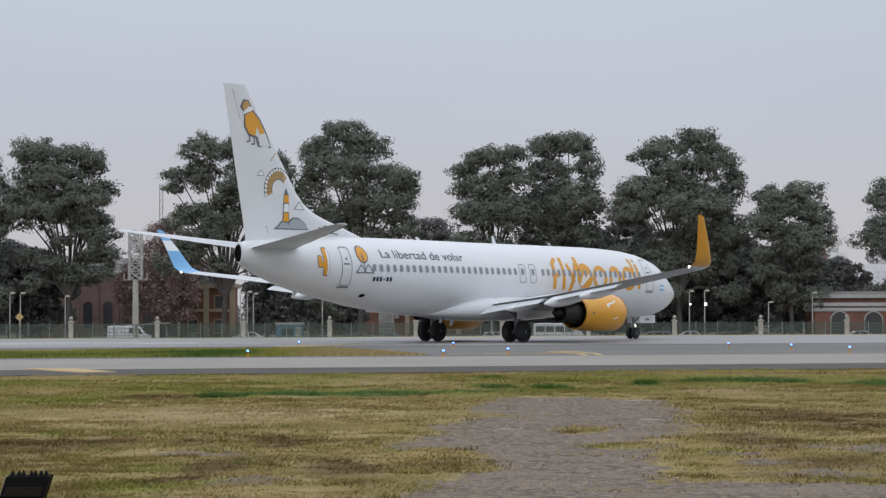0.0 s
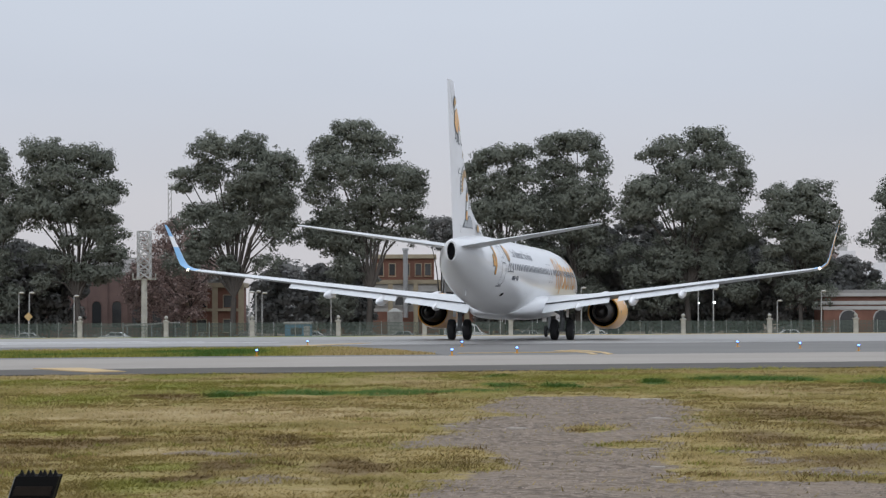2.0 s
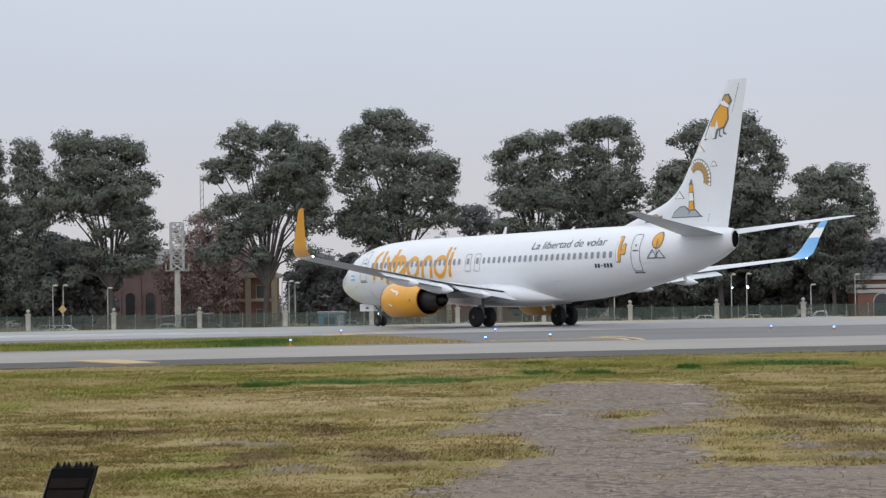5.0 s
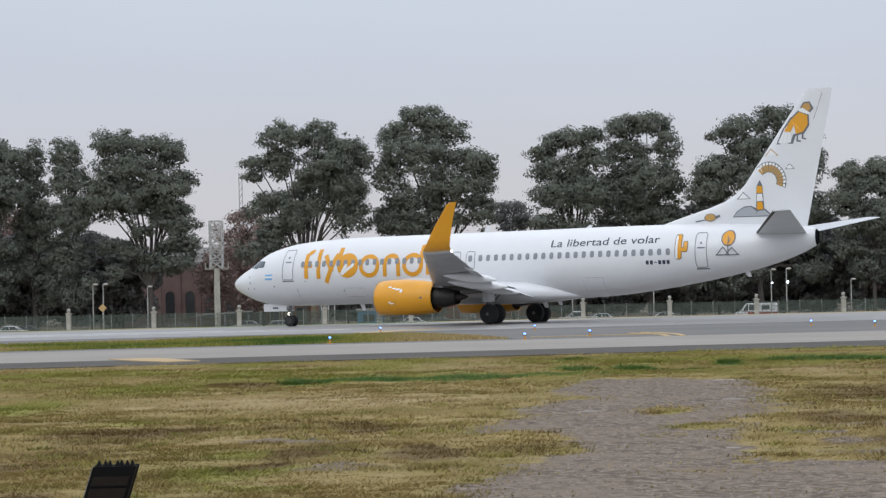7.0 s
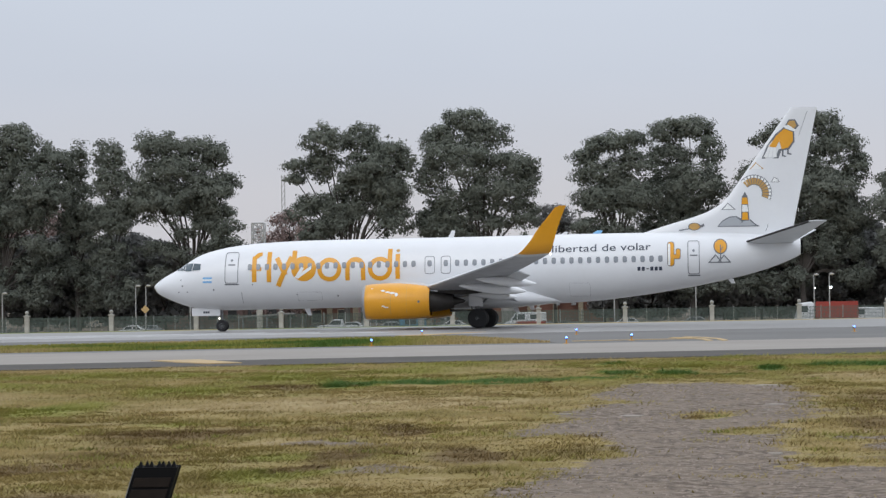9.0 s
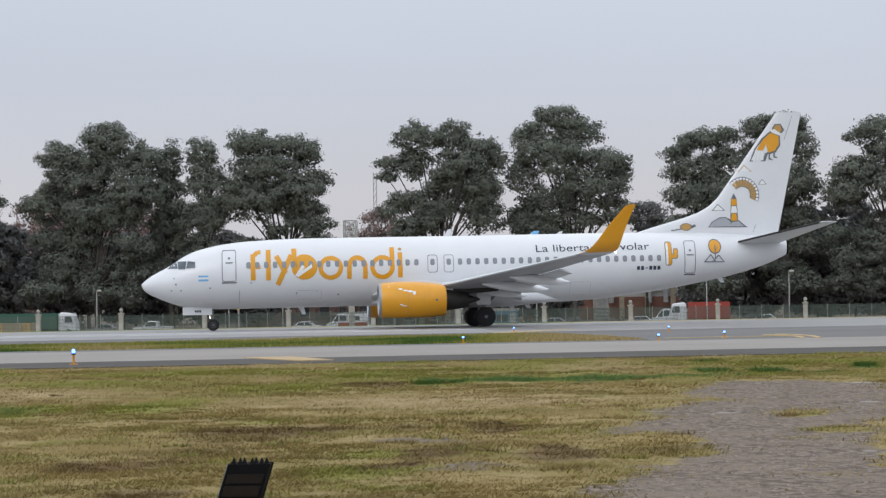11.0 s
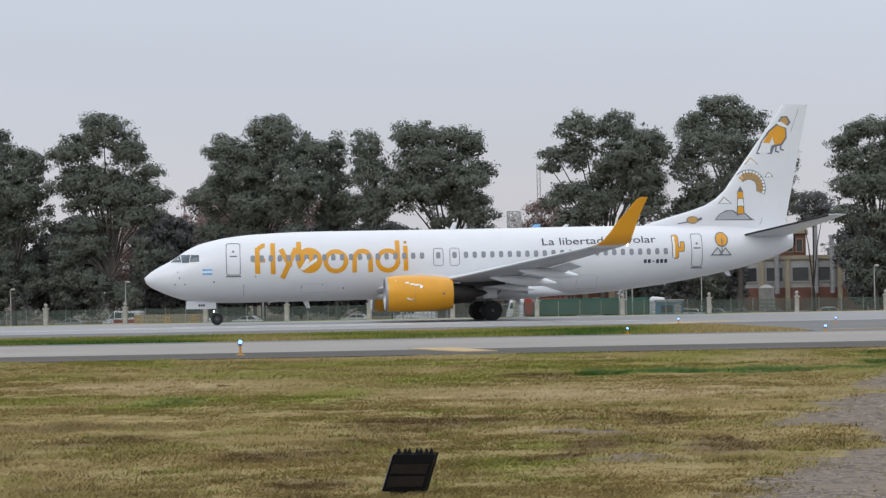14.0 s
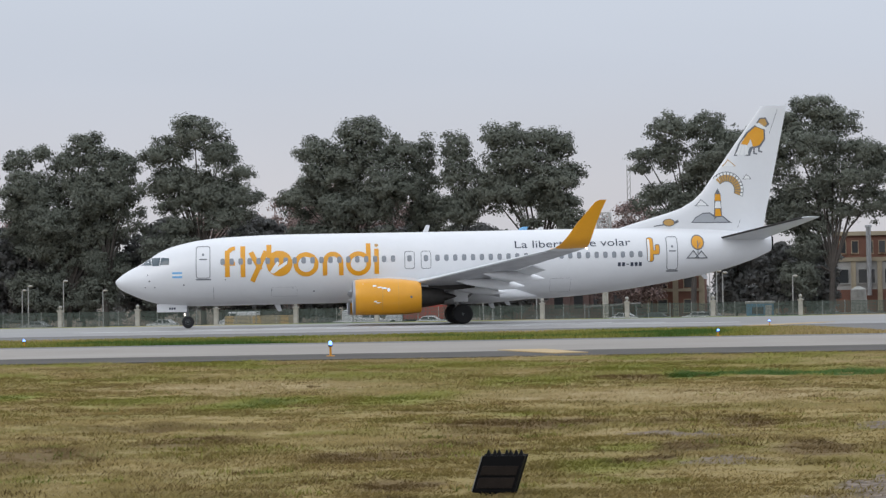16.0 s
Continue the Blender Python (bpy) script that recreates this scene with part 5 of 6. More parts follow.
def build_fence():
    fence = thing("perimeter_fence", "green wire mesh fence between weathered white pillars", "fence", pose(0, 245, -1.52) @ Matrix.Diagonal((1, 1, 1.06, 1)))
    n = 27
    bm = bmesh.new()
    box(bm, -0.24, -0.24, 0, 0.24, 0.24, 2.05, 0.02)
    box(bm, -0.34, -0.34, 0, 0.34, 0.34, 0.4, 0.03)
    box(bm, -0.33, -0.33, 2.05, 0.33, 0.33, 2.22, 0.04)
    bmesh.ops.create_uvsphere(bm, u_segments=10, v_segments=7, radius=0.21, matrix=Matrix.Translation((0, 0, 2.5)))
    tube(bm, (0, 0, 2.2), (0, 0, 2.34), 0.2, 0.1, 10)
    pillar = mesh_of("pillar", bm, PILLAR, 40)
    bm = bmesh.new()
    tube(bm, (0, 0, 0), (0, 0, 2.05), 0.035, n=8)
    post = mesh_of("post", bm, GALV, 40)
    # woven wire, coarse enough to see through
    verts, faces = [], []
    w = 4.35
    for k in range(60):
        x = -w + 2 * w * k / 59
        for dz in (0,):
            i = len(verts)
            verts += [(x - 0.02, 0, 0.05), (x + 0.02, 0, 0.05), (x + 0.02, 0.01, 1.95), (x - 0.02, 0.01, 1.95)]
            faces.append((i, i + 1, i + 2, i + 3))
    for k in range(14):
        z = 0.06 + 1.86 * k / 13
        i = len(verts)
        verts += [(-w, 0.012, z - 0.024), (w, 0.012, z - 0.024), (w, 0.012, z + 0.024), (-w, 0.012, z + 0.024)]
        faces.append((i, i + 1, i + 2, i + 3))
    panel = raw("mesh_panel", verts, faces, MESH)
    for k in range(n):
        x = -152.4 + 9.34 * k
        part("pillar", pillar, fence, at=pose(x, 0, 0))
        part("mesh_panel", panel, fence, at=pose(x + 4.67, 0, 0))
        for d in (2.33, 4.67, 7.0):
            part("post", post, fence, at=pose(x + d, 0.06, 0))


def build_street_lamp(h, lit=False):
    lamp = thing("street_lamp", "lit street lamp on a thin grey post" if lit else "thin grey street lamp post with a pale head", "street lamp", group="street lamps")
    bm = bmesh.new()
    tube(bm, (0, 0, 0), (0, 0, h), 0.085, 0.055, 10)
    tube(bm, (0, 0, h), (0.25, 0, h + 0.06), 0.045, n=8)
    part("post", mesh_of("post", bm, GALV, 40), lamp)
    bm = bmesh.new()
    bmesh.ops.create_uvsphere(bm, u_segments=10, v_segments=7, radius=0.24, matrix=Matrix.Translation((0.3, 0, h + 0.06)) @ Matrix.Diagonal((1.3, 1, 0.55, 1)))
    head = part("head", mesh_of("head", bm, GREYWALL, 60), lamp)
    if lit:
        bm = bmesh.new()
        bmesh.ops.create_uvsphere(bm, u_segments=10, v_segments=7, radius=lit, matrix=Matrix.Translation((0.1, -0.3, h - 1.5)))
        tube(bm, (0, 0, h - 1.5), (0.1, -0.2, h - 1.5), 0.03, n=6)
        part("lens", mesh_of("lens", bm, LAMPCOOL, 60), head, "glowing cool white lens")
    return lamp


def place_street_lamps():
    one = build_street_lamp(6.2)
    one.matrix_basis = pose(-50.2, 262, LOW)
    for x, h in ((-49.0, 1.0), (-43.8, 0.94), (-23.5, 1.0), (-22.7, 1.01), (-22.0, 0.98), (42.8, 0.97), (37.7, 0.80), (-107.2, 0.96), (-108.0, 0.88), (-102.6, 1.05), (-97.5, 0.85), (-14.0, 0.9), (5.6, 1.0), (15.0, 1.05), (62.0, 0.95), (-66.0, 0.9), (-83.0, 0.95)):
        c = copy_thing(one, pose(x, 262, LOW))
        c.scale = (1, 1, h)
    lit = build_street_lamp(6.3, 0.15)
    lit.matrix_basis = pose(30.3, 262, LOW)
    lit2 = build_street_lamp(6.3, 0.08)
    lit2.matrix_basis = pose(29.2, 268, LOW)
    sg = thing("road_sign", "yellow diamond road sign on a post", "sign", pose(-49.0, 261.5, LOW + 0.5))
    bm = bmesh.new()
    tube(bm, (0, 0, 0), (0, 0, 3.1), 0.04, n=8)
    part("post", mesh_of("post", bm, GALV, 40), sg)
    part("panel", boxmesh("panel", LINEYELLOW, -0.36, -0.05, -0.36, 0.36, -0.02, 0.36, bevel=0.01), sg, "yellow diamond panel", pose(0, 0, 3.0, 0, 45, 0))


def build_mast():
    """a white pole that carries a lattice head"""
    mast = thing("lattice_mast", "white pole with a steel lattice top", "mast", pose(-34.7, 255, -1.5))
    bm = bmesh.new()
    tube(bm, (0, 0, -0.4), (0, 0, 7.05), 0.36, 0.32, 16)
    box(bm, -1.3, -0.12, 6.9, 1.3, 0.12, 7.05, 0.02)
    for x in (-1.28, 1.28):
        tube(bm, (x, 0, 6.9), (x, 0, 7.7), 0.07, n=8)
    part("pole", mesh_of("pole", bm, PILLAR, 40), mast, "white pole with a cross arm")
    bm = bmesh.new()
    z0, z1, w = 7.0, 12.4, 0.68
    for x in (-w, w):
        for y in (-w, w):
            tube(bm, (x, y, z0), (x, y, z1), 0.09, n=6)
    m = 6
    for k in range(m):
        a, b = z0 + (z1 - z0) * k / m, z0 + (z1 - z0) * (k + 1) / m
        for y in (-w, w):
            tube(bm, (-w, y, a), (w, y, b), 0.05, n=6)
            tube(bm, (w, y, a), (-w, y, b), 0.05, n=6)
            tube(bm, (-w, y, b), (w, y, b), 0.05, n=6)
        for x in (-w, w):
            tube(bm, (x, -w, a), (x, w, b), 0.05, n=6)
    part("lattice", mesh_of("lattice", bm, GALV, 40), mast, "grey steel lattice")
    thin = thing("radio_mast", "thin pale radio mast far away", "mast", pose(-63.0, 505, LOW))
    bm = bmesh.new()
    for x in (-0.35, 0.35):
        tube(bm, (x, 0, 0), (x, 0, 33), 0.10, n=6)
    for k in range(22):
        tube(bm, (-0.35, 0, 1.5 * k), (0.35, 0, 1.5 * k + 1.5), 0.06, n=5)
    part("lattice", mesh_of("lattice", bm, GREYWALL, 40), thin)


# ---- trees ----
def leaf_cloud(r, lobes, per, size):
    """quads of leaves strewn over the shells of many lobes; lobes: x, y, z, radius, flatness"""
    C, D = [], []
    for x, y, z, rad, flat in lobes:
        m = int(per * rad * rad)
        d = r.normal(size=(m, 3))
        d /= np.linalg.norm(d, axis=1)[:, None]
        q = rad * r.uniform(0.1, 1.3, m) ** 0.6 * (1 + 0.16 * np.sin(5 * d[:, 0] + x) * np.sin(4 * d[:, 2] + z))
        C.append(np.stack([x + d[:, 0] * q, y + d[:, 1] * q, z + d[:, 2] * q * flat], 1))
        D.append(d)
    C = np.concatenate(C)
    n = len(C)
    V = leaf_quads(r, C, np.concatenate(D), size)
    return V, np.arange(4 * n).reshape(-1, 4)


def leaf_quads(r, C, D, size):
    """small diamonds at C that face about the way D"""
    n = len(C)
    w = D + r.normal(size=(n, 3)) * 0.45 + np.array((0, 0, 0.25))
    w /= np.linalg.norm(w, axis=1)[:, None]
    a = np.cross(w, r.normal(size=(n, 3)))
    a /= np.linalg.norm(a, axis=1)[:, None]
    b = np.cross(w, a)
    s = size * r.uniform(0.55, 1.35, n)[:, None]
    return np.stack([C - a * s, C - b * s * 0.6, C + a * s, C + b * s * 0.6], 1).reshape(-1, 3)


def grow(x, y, heads, label="tall olive-green eucalyptus with a forked trunk", name="eucalyptus_tree", leaf=LEAF, dense=1.0, skirt=2.5):
    """a tree whose limbs end in several heads of leaf tufts; heads: x from the trunk, height, half width, half height"""
    r = np.random.RandomState(int(1000 + 7 * x) % 100000)
    tree = thing(name, label, "tree", pose(x, y, LOW))
    # below its heads the crown hangs on in looser boughs, down to the height of the skirt
    wide0, wide1, under = min(h[0] - h[2] for h in heads), max(h[0] + h[2] for h in heads), sum(h[1] for h in heads) / len(heads)
    heads, own = list(heads), len(heads)
    while skirt and under > skirt + 2.0:
        under -= 2.9
        for k in range(max(2, int((wide1 - wide0) / 3.0))):
            heads.append((wide0 + (wide1 - wide0) * r.uniform(0.1, 0.9), under + r.uniform(-1.0, 1.0), r.uniform(1.8, 3.4), r.uniform(1.2, 2.2)))
    low, top = min(h[1] - h[3] for h in heads) - LOW, max(h[1] + h[3] for h in heads) - LOW
    bm = bmesh.new()
    fork = Vector((r.uniform(-0.4, 0.4), 0, max(3.0, top * 0.2)))
    tube(bm, (0, 0, -0.2), fork, 0.015 * top, 0.012 * top, 10)
    C, D = [], []
    for i, (hx, hz, rx, rz) in enumerate(heads):
        hz -= LOW
        hy = r.uniform(-0.35, 0.35) * rx
        mid = fork.lerp(Vector((hx, hy, hz)), 0.5) + Vector((-0.12 * hx, 0, 0.04 * top))
        tube(bm, fork, mid, 0.0065 * top, 0.0045 * top, 8)
        tube(bm, mid, (hx, hy, hz + rz * 0.3), 0.0045 * top, 0.0015 * top, 7)
        m = int((11.0 if i < own else 6.5) * dense * (rx * rz + 1.0))
        d = r.normal(size=(3 * m, 3))
        d /= np.linalg.norm(d, axis=1)[:, None]
        d = d[(d[:, 2] > -0.3) | (r.random_sample(3 * m) < 0.4)][:m]
        q = r.uniform(0.25, 1.0, len(d)) ** 0.5 * (1 + 0.13 * np.sin(6 * d[:, 0] + 9 * hx) + 0.10 * np.sin(7 * d[:, 2] + hz))
        c = np.array((hx, hy, hz)) + d * q[:, None] * np.array((rx, rx * 0.85, rz))
        rad = r.uniform(0.45, 1.1, len(d)) * (0.7 + 0.1 * min(rx, 4))
        of = np.repeat(np.arange(len(d)), (44 * rad * rad).astype(int) + 6)
        p = r.normal(size=(len(of), 3))
        p /= np.linalg.norm(p, axis=1)[:, None]
        C.append(c[of] + p * (rad[of] * r.uniform(0.35, 1.12, len(of)))[:, None] * np.array((1.1, 1.1, 0.72)))
        D.append(p * 0.75 + d[of] * 0.8)
        for k in range(0, len(d), 12):
            tube(bm, (hx, hy, hz - rz * 0.2), tuple(c[k]), 0.0024 * top, 0.0011 * top, 5)
    part("trunk", mesh_of("trunk", bm, BARK, 50), tree, "grey-brown forked trunk")
    C = np.concatenate(C)
    V = leaf_quads(r, C, np.concatenate(D), 0.20)
    part("crown", fast_mesh("crown", V, np.arange(len(V)).reshape(-1, 4), leaf), tree, "many clumps of dark olive leaves")
    return tree


def build_tree(x, y, top, half, seed, label, name="eucalyptus_tree", clear=0.22, leaf=LEAF, per=108, size=0.25, lobes=34):
    """a trunk that forks into limbs, and a crown of leaf clumps with gaps between them"""
    r = np.random.RandomState(seed)
    h = (top - LOW) * 1.01
    tree = thing(name, label, "tree", pose(x, y, LOW))
    bm = bmesh.new()
    lobe_list = []
    fork = h * (clear + 0.10)
    lean = r.uniform(-0.05, 0.05, 2) * h
    base = Vector((0, 0, -0.2))
    knot = Vector((lean[0] * 0.5, lean[1] * 0.5, fork))
    tube(bm, base, knot, 0.014 * h, 0.011 * h, 10)
    tip = Vector((lean[0], lean[1], h * 0.86))
    tube(bm, knot, tip, 0.010 * h, 0.004 * h, 8)
    ph = r.uniform(0, 6.283, 4)
    half *= 1.27
    lobes = int(lobes * (0.55 + 0.45 * half / 6.0) * 3.4)
    for k in range(lobes):
        # the envelope is a ragged dome, widest at two thirds of its height
        u = r.uniform(0, 1) ** 0.8
        ang = r.uniform(0, 6.283)
        env = half * float(np.interp(u, [0, 0.15, 0.45, 0.7, 0.86, 0.95, 1], [0.55, 0.8, 0.97, 1.0, 0.84, 0.5, 0.12]))
        env *= 0.92 + 0.16 * math.sin(3 * ang + ph[0] + 5 * u) + 0.10 * math.sin(9 * u + ph[1] + ang)
        rad = half ** 0.5 * r.uniform(0.30, 0.66) * (0.85 if u > 0.8 else 1.0)
        d = max(0.0, env - rad * 0.8) * r.uniform(0.05, 1.0) ** 0.45
        z = h * clear + (h * (1 - clear) - rad * 0.7) * u
        cx, cy = lean[0] * u + d * math.cos(ang), lean[1] * u + 0.8 * d * math.sin(ang)
        lobe_list.append((cx, cy, z, rad, 0.78))
        if k % 4 == 0:
            s = knot.lerp(tip, max(0.0, min(0.9, (z - fork) / (h * 0.86 - fork) - 0.28)))
            mid = s.lerp(Vector((cx, cy, z)), 0.55) + Vector((0, 0, -0.02 * h))
            tube(bm, s, mid, 0.0075 * h, 0.005 * h, 6)
            tube(bm, mid, (cx, cy, z), 0.005 * h, 0.0016 * h, 6)
    part("trunk", mesh_of("trunk", bm, BARK, 50), tree, "grey-brown forked trunk")
    V, F = leaf_cloud(r, lobe_list, per, size)
    part("crown", fast_mesh("crown", V, F, leaf), tree, "many clumps of dark olive leaves")
    return tree


def plant_trees():
    grow(-124.4, 336, ((-2.1, 25.0, 2.1, 3.4), (2.5, 22.2, 3.2, 3.4), (-0.3, 17.9, 5.0, 4.2)))
    grow(-107.5, 333, ((-6.0, 24.0, 3.7, 3.2), (-1.0, 27.4, 3.7, 3.3), (2.9, 24.0, 3.2, 3.2), (5.9, 21.1, 2.3, 1.2), (-4.2, 19.6, 5.8, 3.0), (2.5, 17.3, 6.2, 3.5)))
    grow(-84.2, 335, ((-5.2, 23.7, 4.0, 2.7), (2.2, 26.4, 4.0, 3.2), (1.0, 23.0, 4.6, 3.0), (7.2, 23.1, 3.5, 3.0), (-3.0, 20.2, 5.9, 3.0), (5.8, 18.4, 5.0, 3.9), (-7.5, 16.9, 4.2, 3.0), (0.4, 15.1, 6.7, 3.0)))
    grow(-73.4, 338, ((0.1, 23.8, 1.9, 2.9), (-0.6, 19.5, 2.5, 3.7), (0.4, 15.0, 3.2, 3.0)))
    grow(-67.8, 334, ((-0.2, 23.8, 2.7, 2.7), (0.3, 19.7, 3.5, 3.3), (0.0, 14.9, 4.2, 3.2)))
    grow(-55.4, 335, ((-5.1, 25.3, 3.8, 2.3), (0.4, 24.9, 3.2, 2.0), (3.6, 23.8, 2.2, 2.7), (-2.6, 21.6, 5.9, 3.0), (5.1, 19.8, 2.0, 1.7), (2.6, 18.1, 4.0, 3.0), (-4.3, 16.9, 5.4, 3.5)), skirt=6.0)
    grow(-32.4, 333, ((-2.6, 25.5, 3.7, 2.5), (2.3, 26.0, 2.8, 2.5), (6.0, 24.0, 3.2, 2.3), (8.9, 21.9, 1.8, 3.0), (-6.8, 22.1, 2.2, 1.2), (-7.5, 20.1, 1.7, 0.8), (-3.3, 22.0, 3.3, 2.5), (4.1, 21.1, 4.2, 3.2), (-1.8, 16.1, 4.7, 2.2), (6.1, 17.0, 3.5, 3.8), (-5.6, 16.2, 2.0, 1.8)), skirt=8.0)
    grow(-12.4, 336, ((-2.2, 28.5, 3.5, 2.2), (-6.0, 25.8, 3.0, 2.4), (0.9, 26.1, 3.4, 2.7), (-2.7, 22.8, 5.9, 3.4), (5.0, 21.8, 3.7, 2.2), (-7.4, 20.0, 2.5, 3.4), (2.5, 18.0, 5.5, 3.5), (7.5, 19.6, 1.8, 2.2), (-3.8, 15.4, 4.7, 3.7), (6.5, 14.2, 2.4, 2.9), (-5.8, 12.2, 3.9, 2.5), (-2.0, 11.0, 3.0, 2.4), (-7.9, 13.7, 2.2, 2.4), (-3.3, 7.8, 3.0, 2.5), (-4.2, 3.6, 3.2, 2.9), (1.8, 13.2, 2.5, 1.8)), skirt=0)
    grow(7.4, 334, ((-0.6, 24.4, 3.8, 1.7), (2.4, 25.0, 2.8, 1.5), (-4.2, 22.4, 2.5, 1.5), (-1.5, 20.2, 4.7, 2.3), (3.1, 21.5, 2.8, 2.5), (-2.0, 16.5, 3.8, 2.7), (3.0, 16.5, 3.8, 3.2)))
    grow(18.8, 338, ((-2.8, 26.5, 2.9, 1.9), (0.1, 27.0, 3.7, 1.9), (3.1, 23.3, 2.0, 3.4), (-2.7, 22.5, 3.4, 3.0), (0.6, 18.4, 4.4, 3.5), (3.8, 17.5, 1.7, 3.0), (-2.0, 14.2, 4.7, 3.2)))
    grow(35.2, 335, ((-5.8, 24.6, 2.2, 1.0), (-2.5, 25.9, 3.4, 1.8), (2.6, 26.7, 3.4, 2.3), (5.2, 23.7, 3.4, 3.0), (-0.9, 22.1, 4.2, 3.0), (7.6, 20.3, 2.5, 2.7), (-5.7, 19.6, 4.2, 2.5), (1.6, 17.2, 6.4, 3.9), (-7.6, 16.3, 3.4, 2.7), (5.7, 13.6, 4.7, 3.9)))
    grow(51.4, 333, ((-3.2, 18.8, 3.0, 1.5), (1.8, 19.2, 3.3, 1.7), (-0.1, 16.7, 5.0, 2.7), (4.0, 15.5, 2.2, 2.7), (-4.1, 14.3, 3.2, 2.7), (1.6, 11.7, 4.3, 3.2)))
    grow(68.6, 340, ((-1.7, 18.7, 3.4, 2.9), (1.9, 20.2, 3.8, 2.9), (-2.6, 12.8, 4.1, 3.1), (2.5, 12.1, 5.1, 5.1)))
    grow(-131.1, 337, ((-8.6, 23.8, 2.4, 2.4), (-4.0, 25.1, 1.9, 1.5), (2.8, 26.6, 2.4, 1.7), (0.1, 23.5, 3.0, 2.2), (6.7, 24.2, 1.7, 1.5), (-6.6, 19.4, 4.7, 3.4), (2.9, 19.2, 5.1, 3.4), (8.8, 23.5, 1.5, 1.2), (-1.9, 13.9, 7.2, 3.9)))
    grow(-1.6, 352, ((0.2, 15.4, 2.9, 1.3), (-1.9, 13.9, 1.7, 1.0), (1.7, 13.4, 2.6, 1.3), (0.2, 12.6, 2.2, 1.4)), "small dark umbrella-shaped pine", "pine_tree", LEAFDARK, skirt=0)
    for i, (x, top, half) in enumerate(((-152, 27.0, 8.0), (82, 24, 8))):
        build_tree(x, 335, top, half, 100 + 19 * i, "tall olive-green eucalyptus with a forked trunk", clear=0.20)
    # shorter dark trees that fill the gaps below the crowns
    for i, (x, top, half) in enumerate(((-146, 14, 7), (-132, 16, 7), (-119, 15, 7), (-104, 15, 7), (-93, 13, 6), (-76, 14, 6), (-71, 13, 6), (-20, 9, 4), (-27, 9, 3.5), (13, 13, 7), (22, 15, 6), (30, 16, 6.5), (38, 15, 7), (46, 14, 6), (52, 13, 6), (24, 12, 6), (42, 12, 6), (-62, 12, 5), (-67, 13, 5), (-15, 9, 3), (-84, 13, 6), (-138, 14, 6), (6, 12, 4.5), (60, 10, 5))):
        build_tree(x, 345 + (i * 29 % 7), top, half, 300 + i, "dense dark-green tree under the taller crowns", "shade_tree", 0.10, LEAFDARK, 120, 0.36, 26)
    for i, (x, y, top, half) in enumerate(((-44.5, 362, 17, 5.5), (-40.5, 350, 12.5, 3.6), (-47.5, 352, 10.5, 3.2), (-95, 372, 22, 8), (-103, 372, 20, 7), (-89, 380, 20, 8), (-118, 376, 19, 7), (-151, 372, 18, 8), (58, 360, 13, 6))):
        build_tree(x, y, top, half, 400 + i, "leafless winter tree with fine brown twigs", "bare_tree", 0.15, TWIG, 75, 0.20, 34)
    # the wood behind it all
    r = np.random.RandomState(77)
    lobes = []
    for k in range(330):
        x = r.uniform(-230, 150)
        y = r.uniform(415, 470)
        hgt = 9 + 4 * math.sin(x * 0.11) + 2.5 * math.sin(x * 0.37 + 1)
        lobes.append((x, y, LOW + r.uniform(1.0, hgt), r.uniform(2.2, 4.2), 0.8))
    V, F = leaf_cloud(r, lobes, 22, 0.55)
    tagged(new("far_wood", fast_mesh("far_wood", V, F, LEAFDARK)), "dark belt of trees far behind", "woodland", kind="stuff")
    lobes = [(r.uniform(-160, 60), r.uniform(300, 312), LOW + r.uniform(0.2, 0.9), r.uniform(0.6, 1.2), 0.7) for k in range(150)]
    V, F = leaf_cloud(r, lobes, 90, 0.16)
    tagged(new("hedge", fast_mesh("hedge", V, F, LEAFDARK)), "low clipped dark-green hedge along the road", "hedge", kind="stuff")


# ---- buildings ----
def window_set(b, x, z, w, h, y, frame, arch=False):
    """a recessed pane with its frame and sill"""
    bm = bmesh.new()
    box(bm, x - w / 2 - 0.12, y - 0.10, z - 0.12, x - w / 2, y + 0.05, z + h + 0.12, 0.015)
    box(bm, x + w / 2, y - 0.10, z - 0.12, x + w / 2 + 0.12, y + 0.05, z + h + 0.12, 0.015)
    if arch:
        m = 10
        for k in range(m):
            a, c = math.pi * k / m, math.pi * (k + 1) / m
            p, q = Vector((x + (w / 2 + 0.06) * math.cos(a), y - 0.03, z + h + (w / 2) * math.sin(a))), Vector((x + (w / 2 + 0.06) * math.cos(c), y - 0.03, z + h + (w / 2) * math.sin(c)))
            tube(bm, p, q, 0.10, n=6)
    else:
        box(bm, x - w / 2, y - 0.10, z + h, x + w / 2, y + 0.05, z + h + 0.12, 0.015)
    win = part("window", mesh_of("window", bm, frame), b)
    bm = bmesh.new()
    pts = [(x - w / 2, z), (x + w / 2, z), (x + w / 2, z + h)] + ([(x + w / 2 * math.cos(a), z + h + w / 2 * math.sin(a)) for a in np.linspace(0.2, math.pi - 0.2, 8)] if arch else []) + [(x - w / 2, z + h)]
    f = bm.faces.new([bm.verts.new((px, y - 0.012, pz)) for px, pz in pts])
    e = bmesh.ops.extrude_face_region(bm, geom=[f])
    for v in e["geom"]:
        if isinstance(v, bmesh.types.BMVert):
            v.co.y += 0.03
    bmesh.ops.recalc_face_normals(bm, faces=bm.faces)
    part("pane", mesh_of("pane", bm, PANE), win, "dark glass")
    part("sill", boxmesh("sill", frame, x - w / 2 - 0.2, y - 0.2, z - 0.24, x + w / 2 + 0.2, y + 0.05, z - 0.12, bevel=0.02), win)


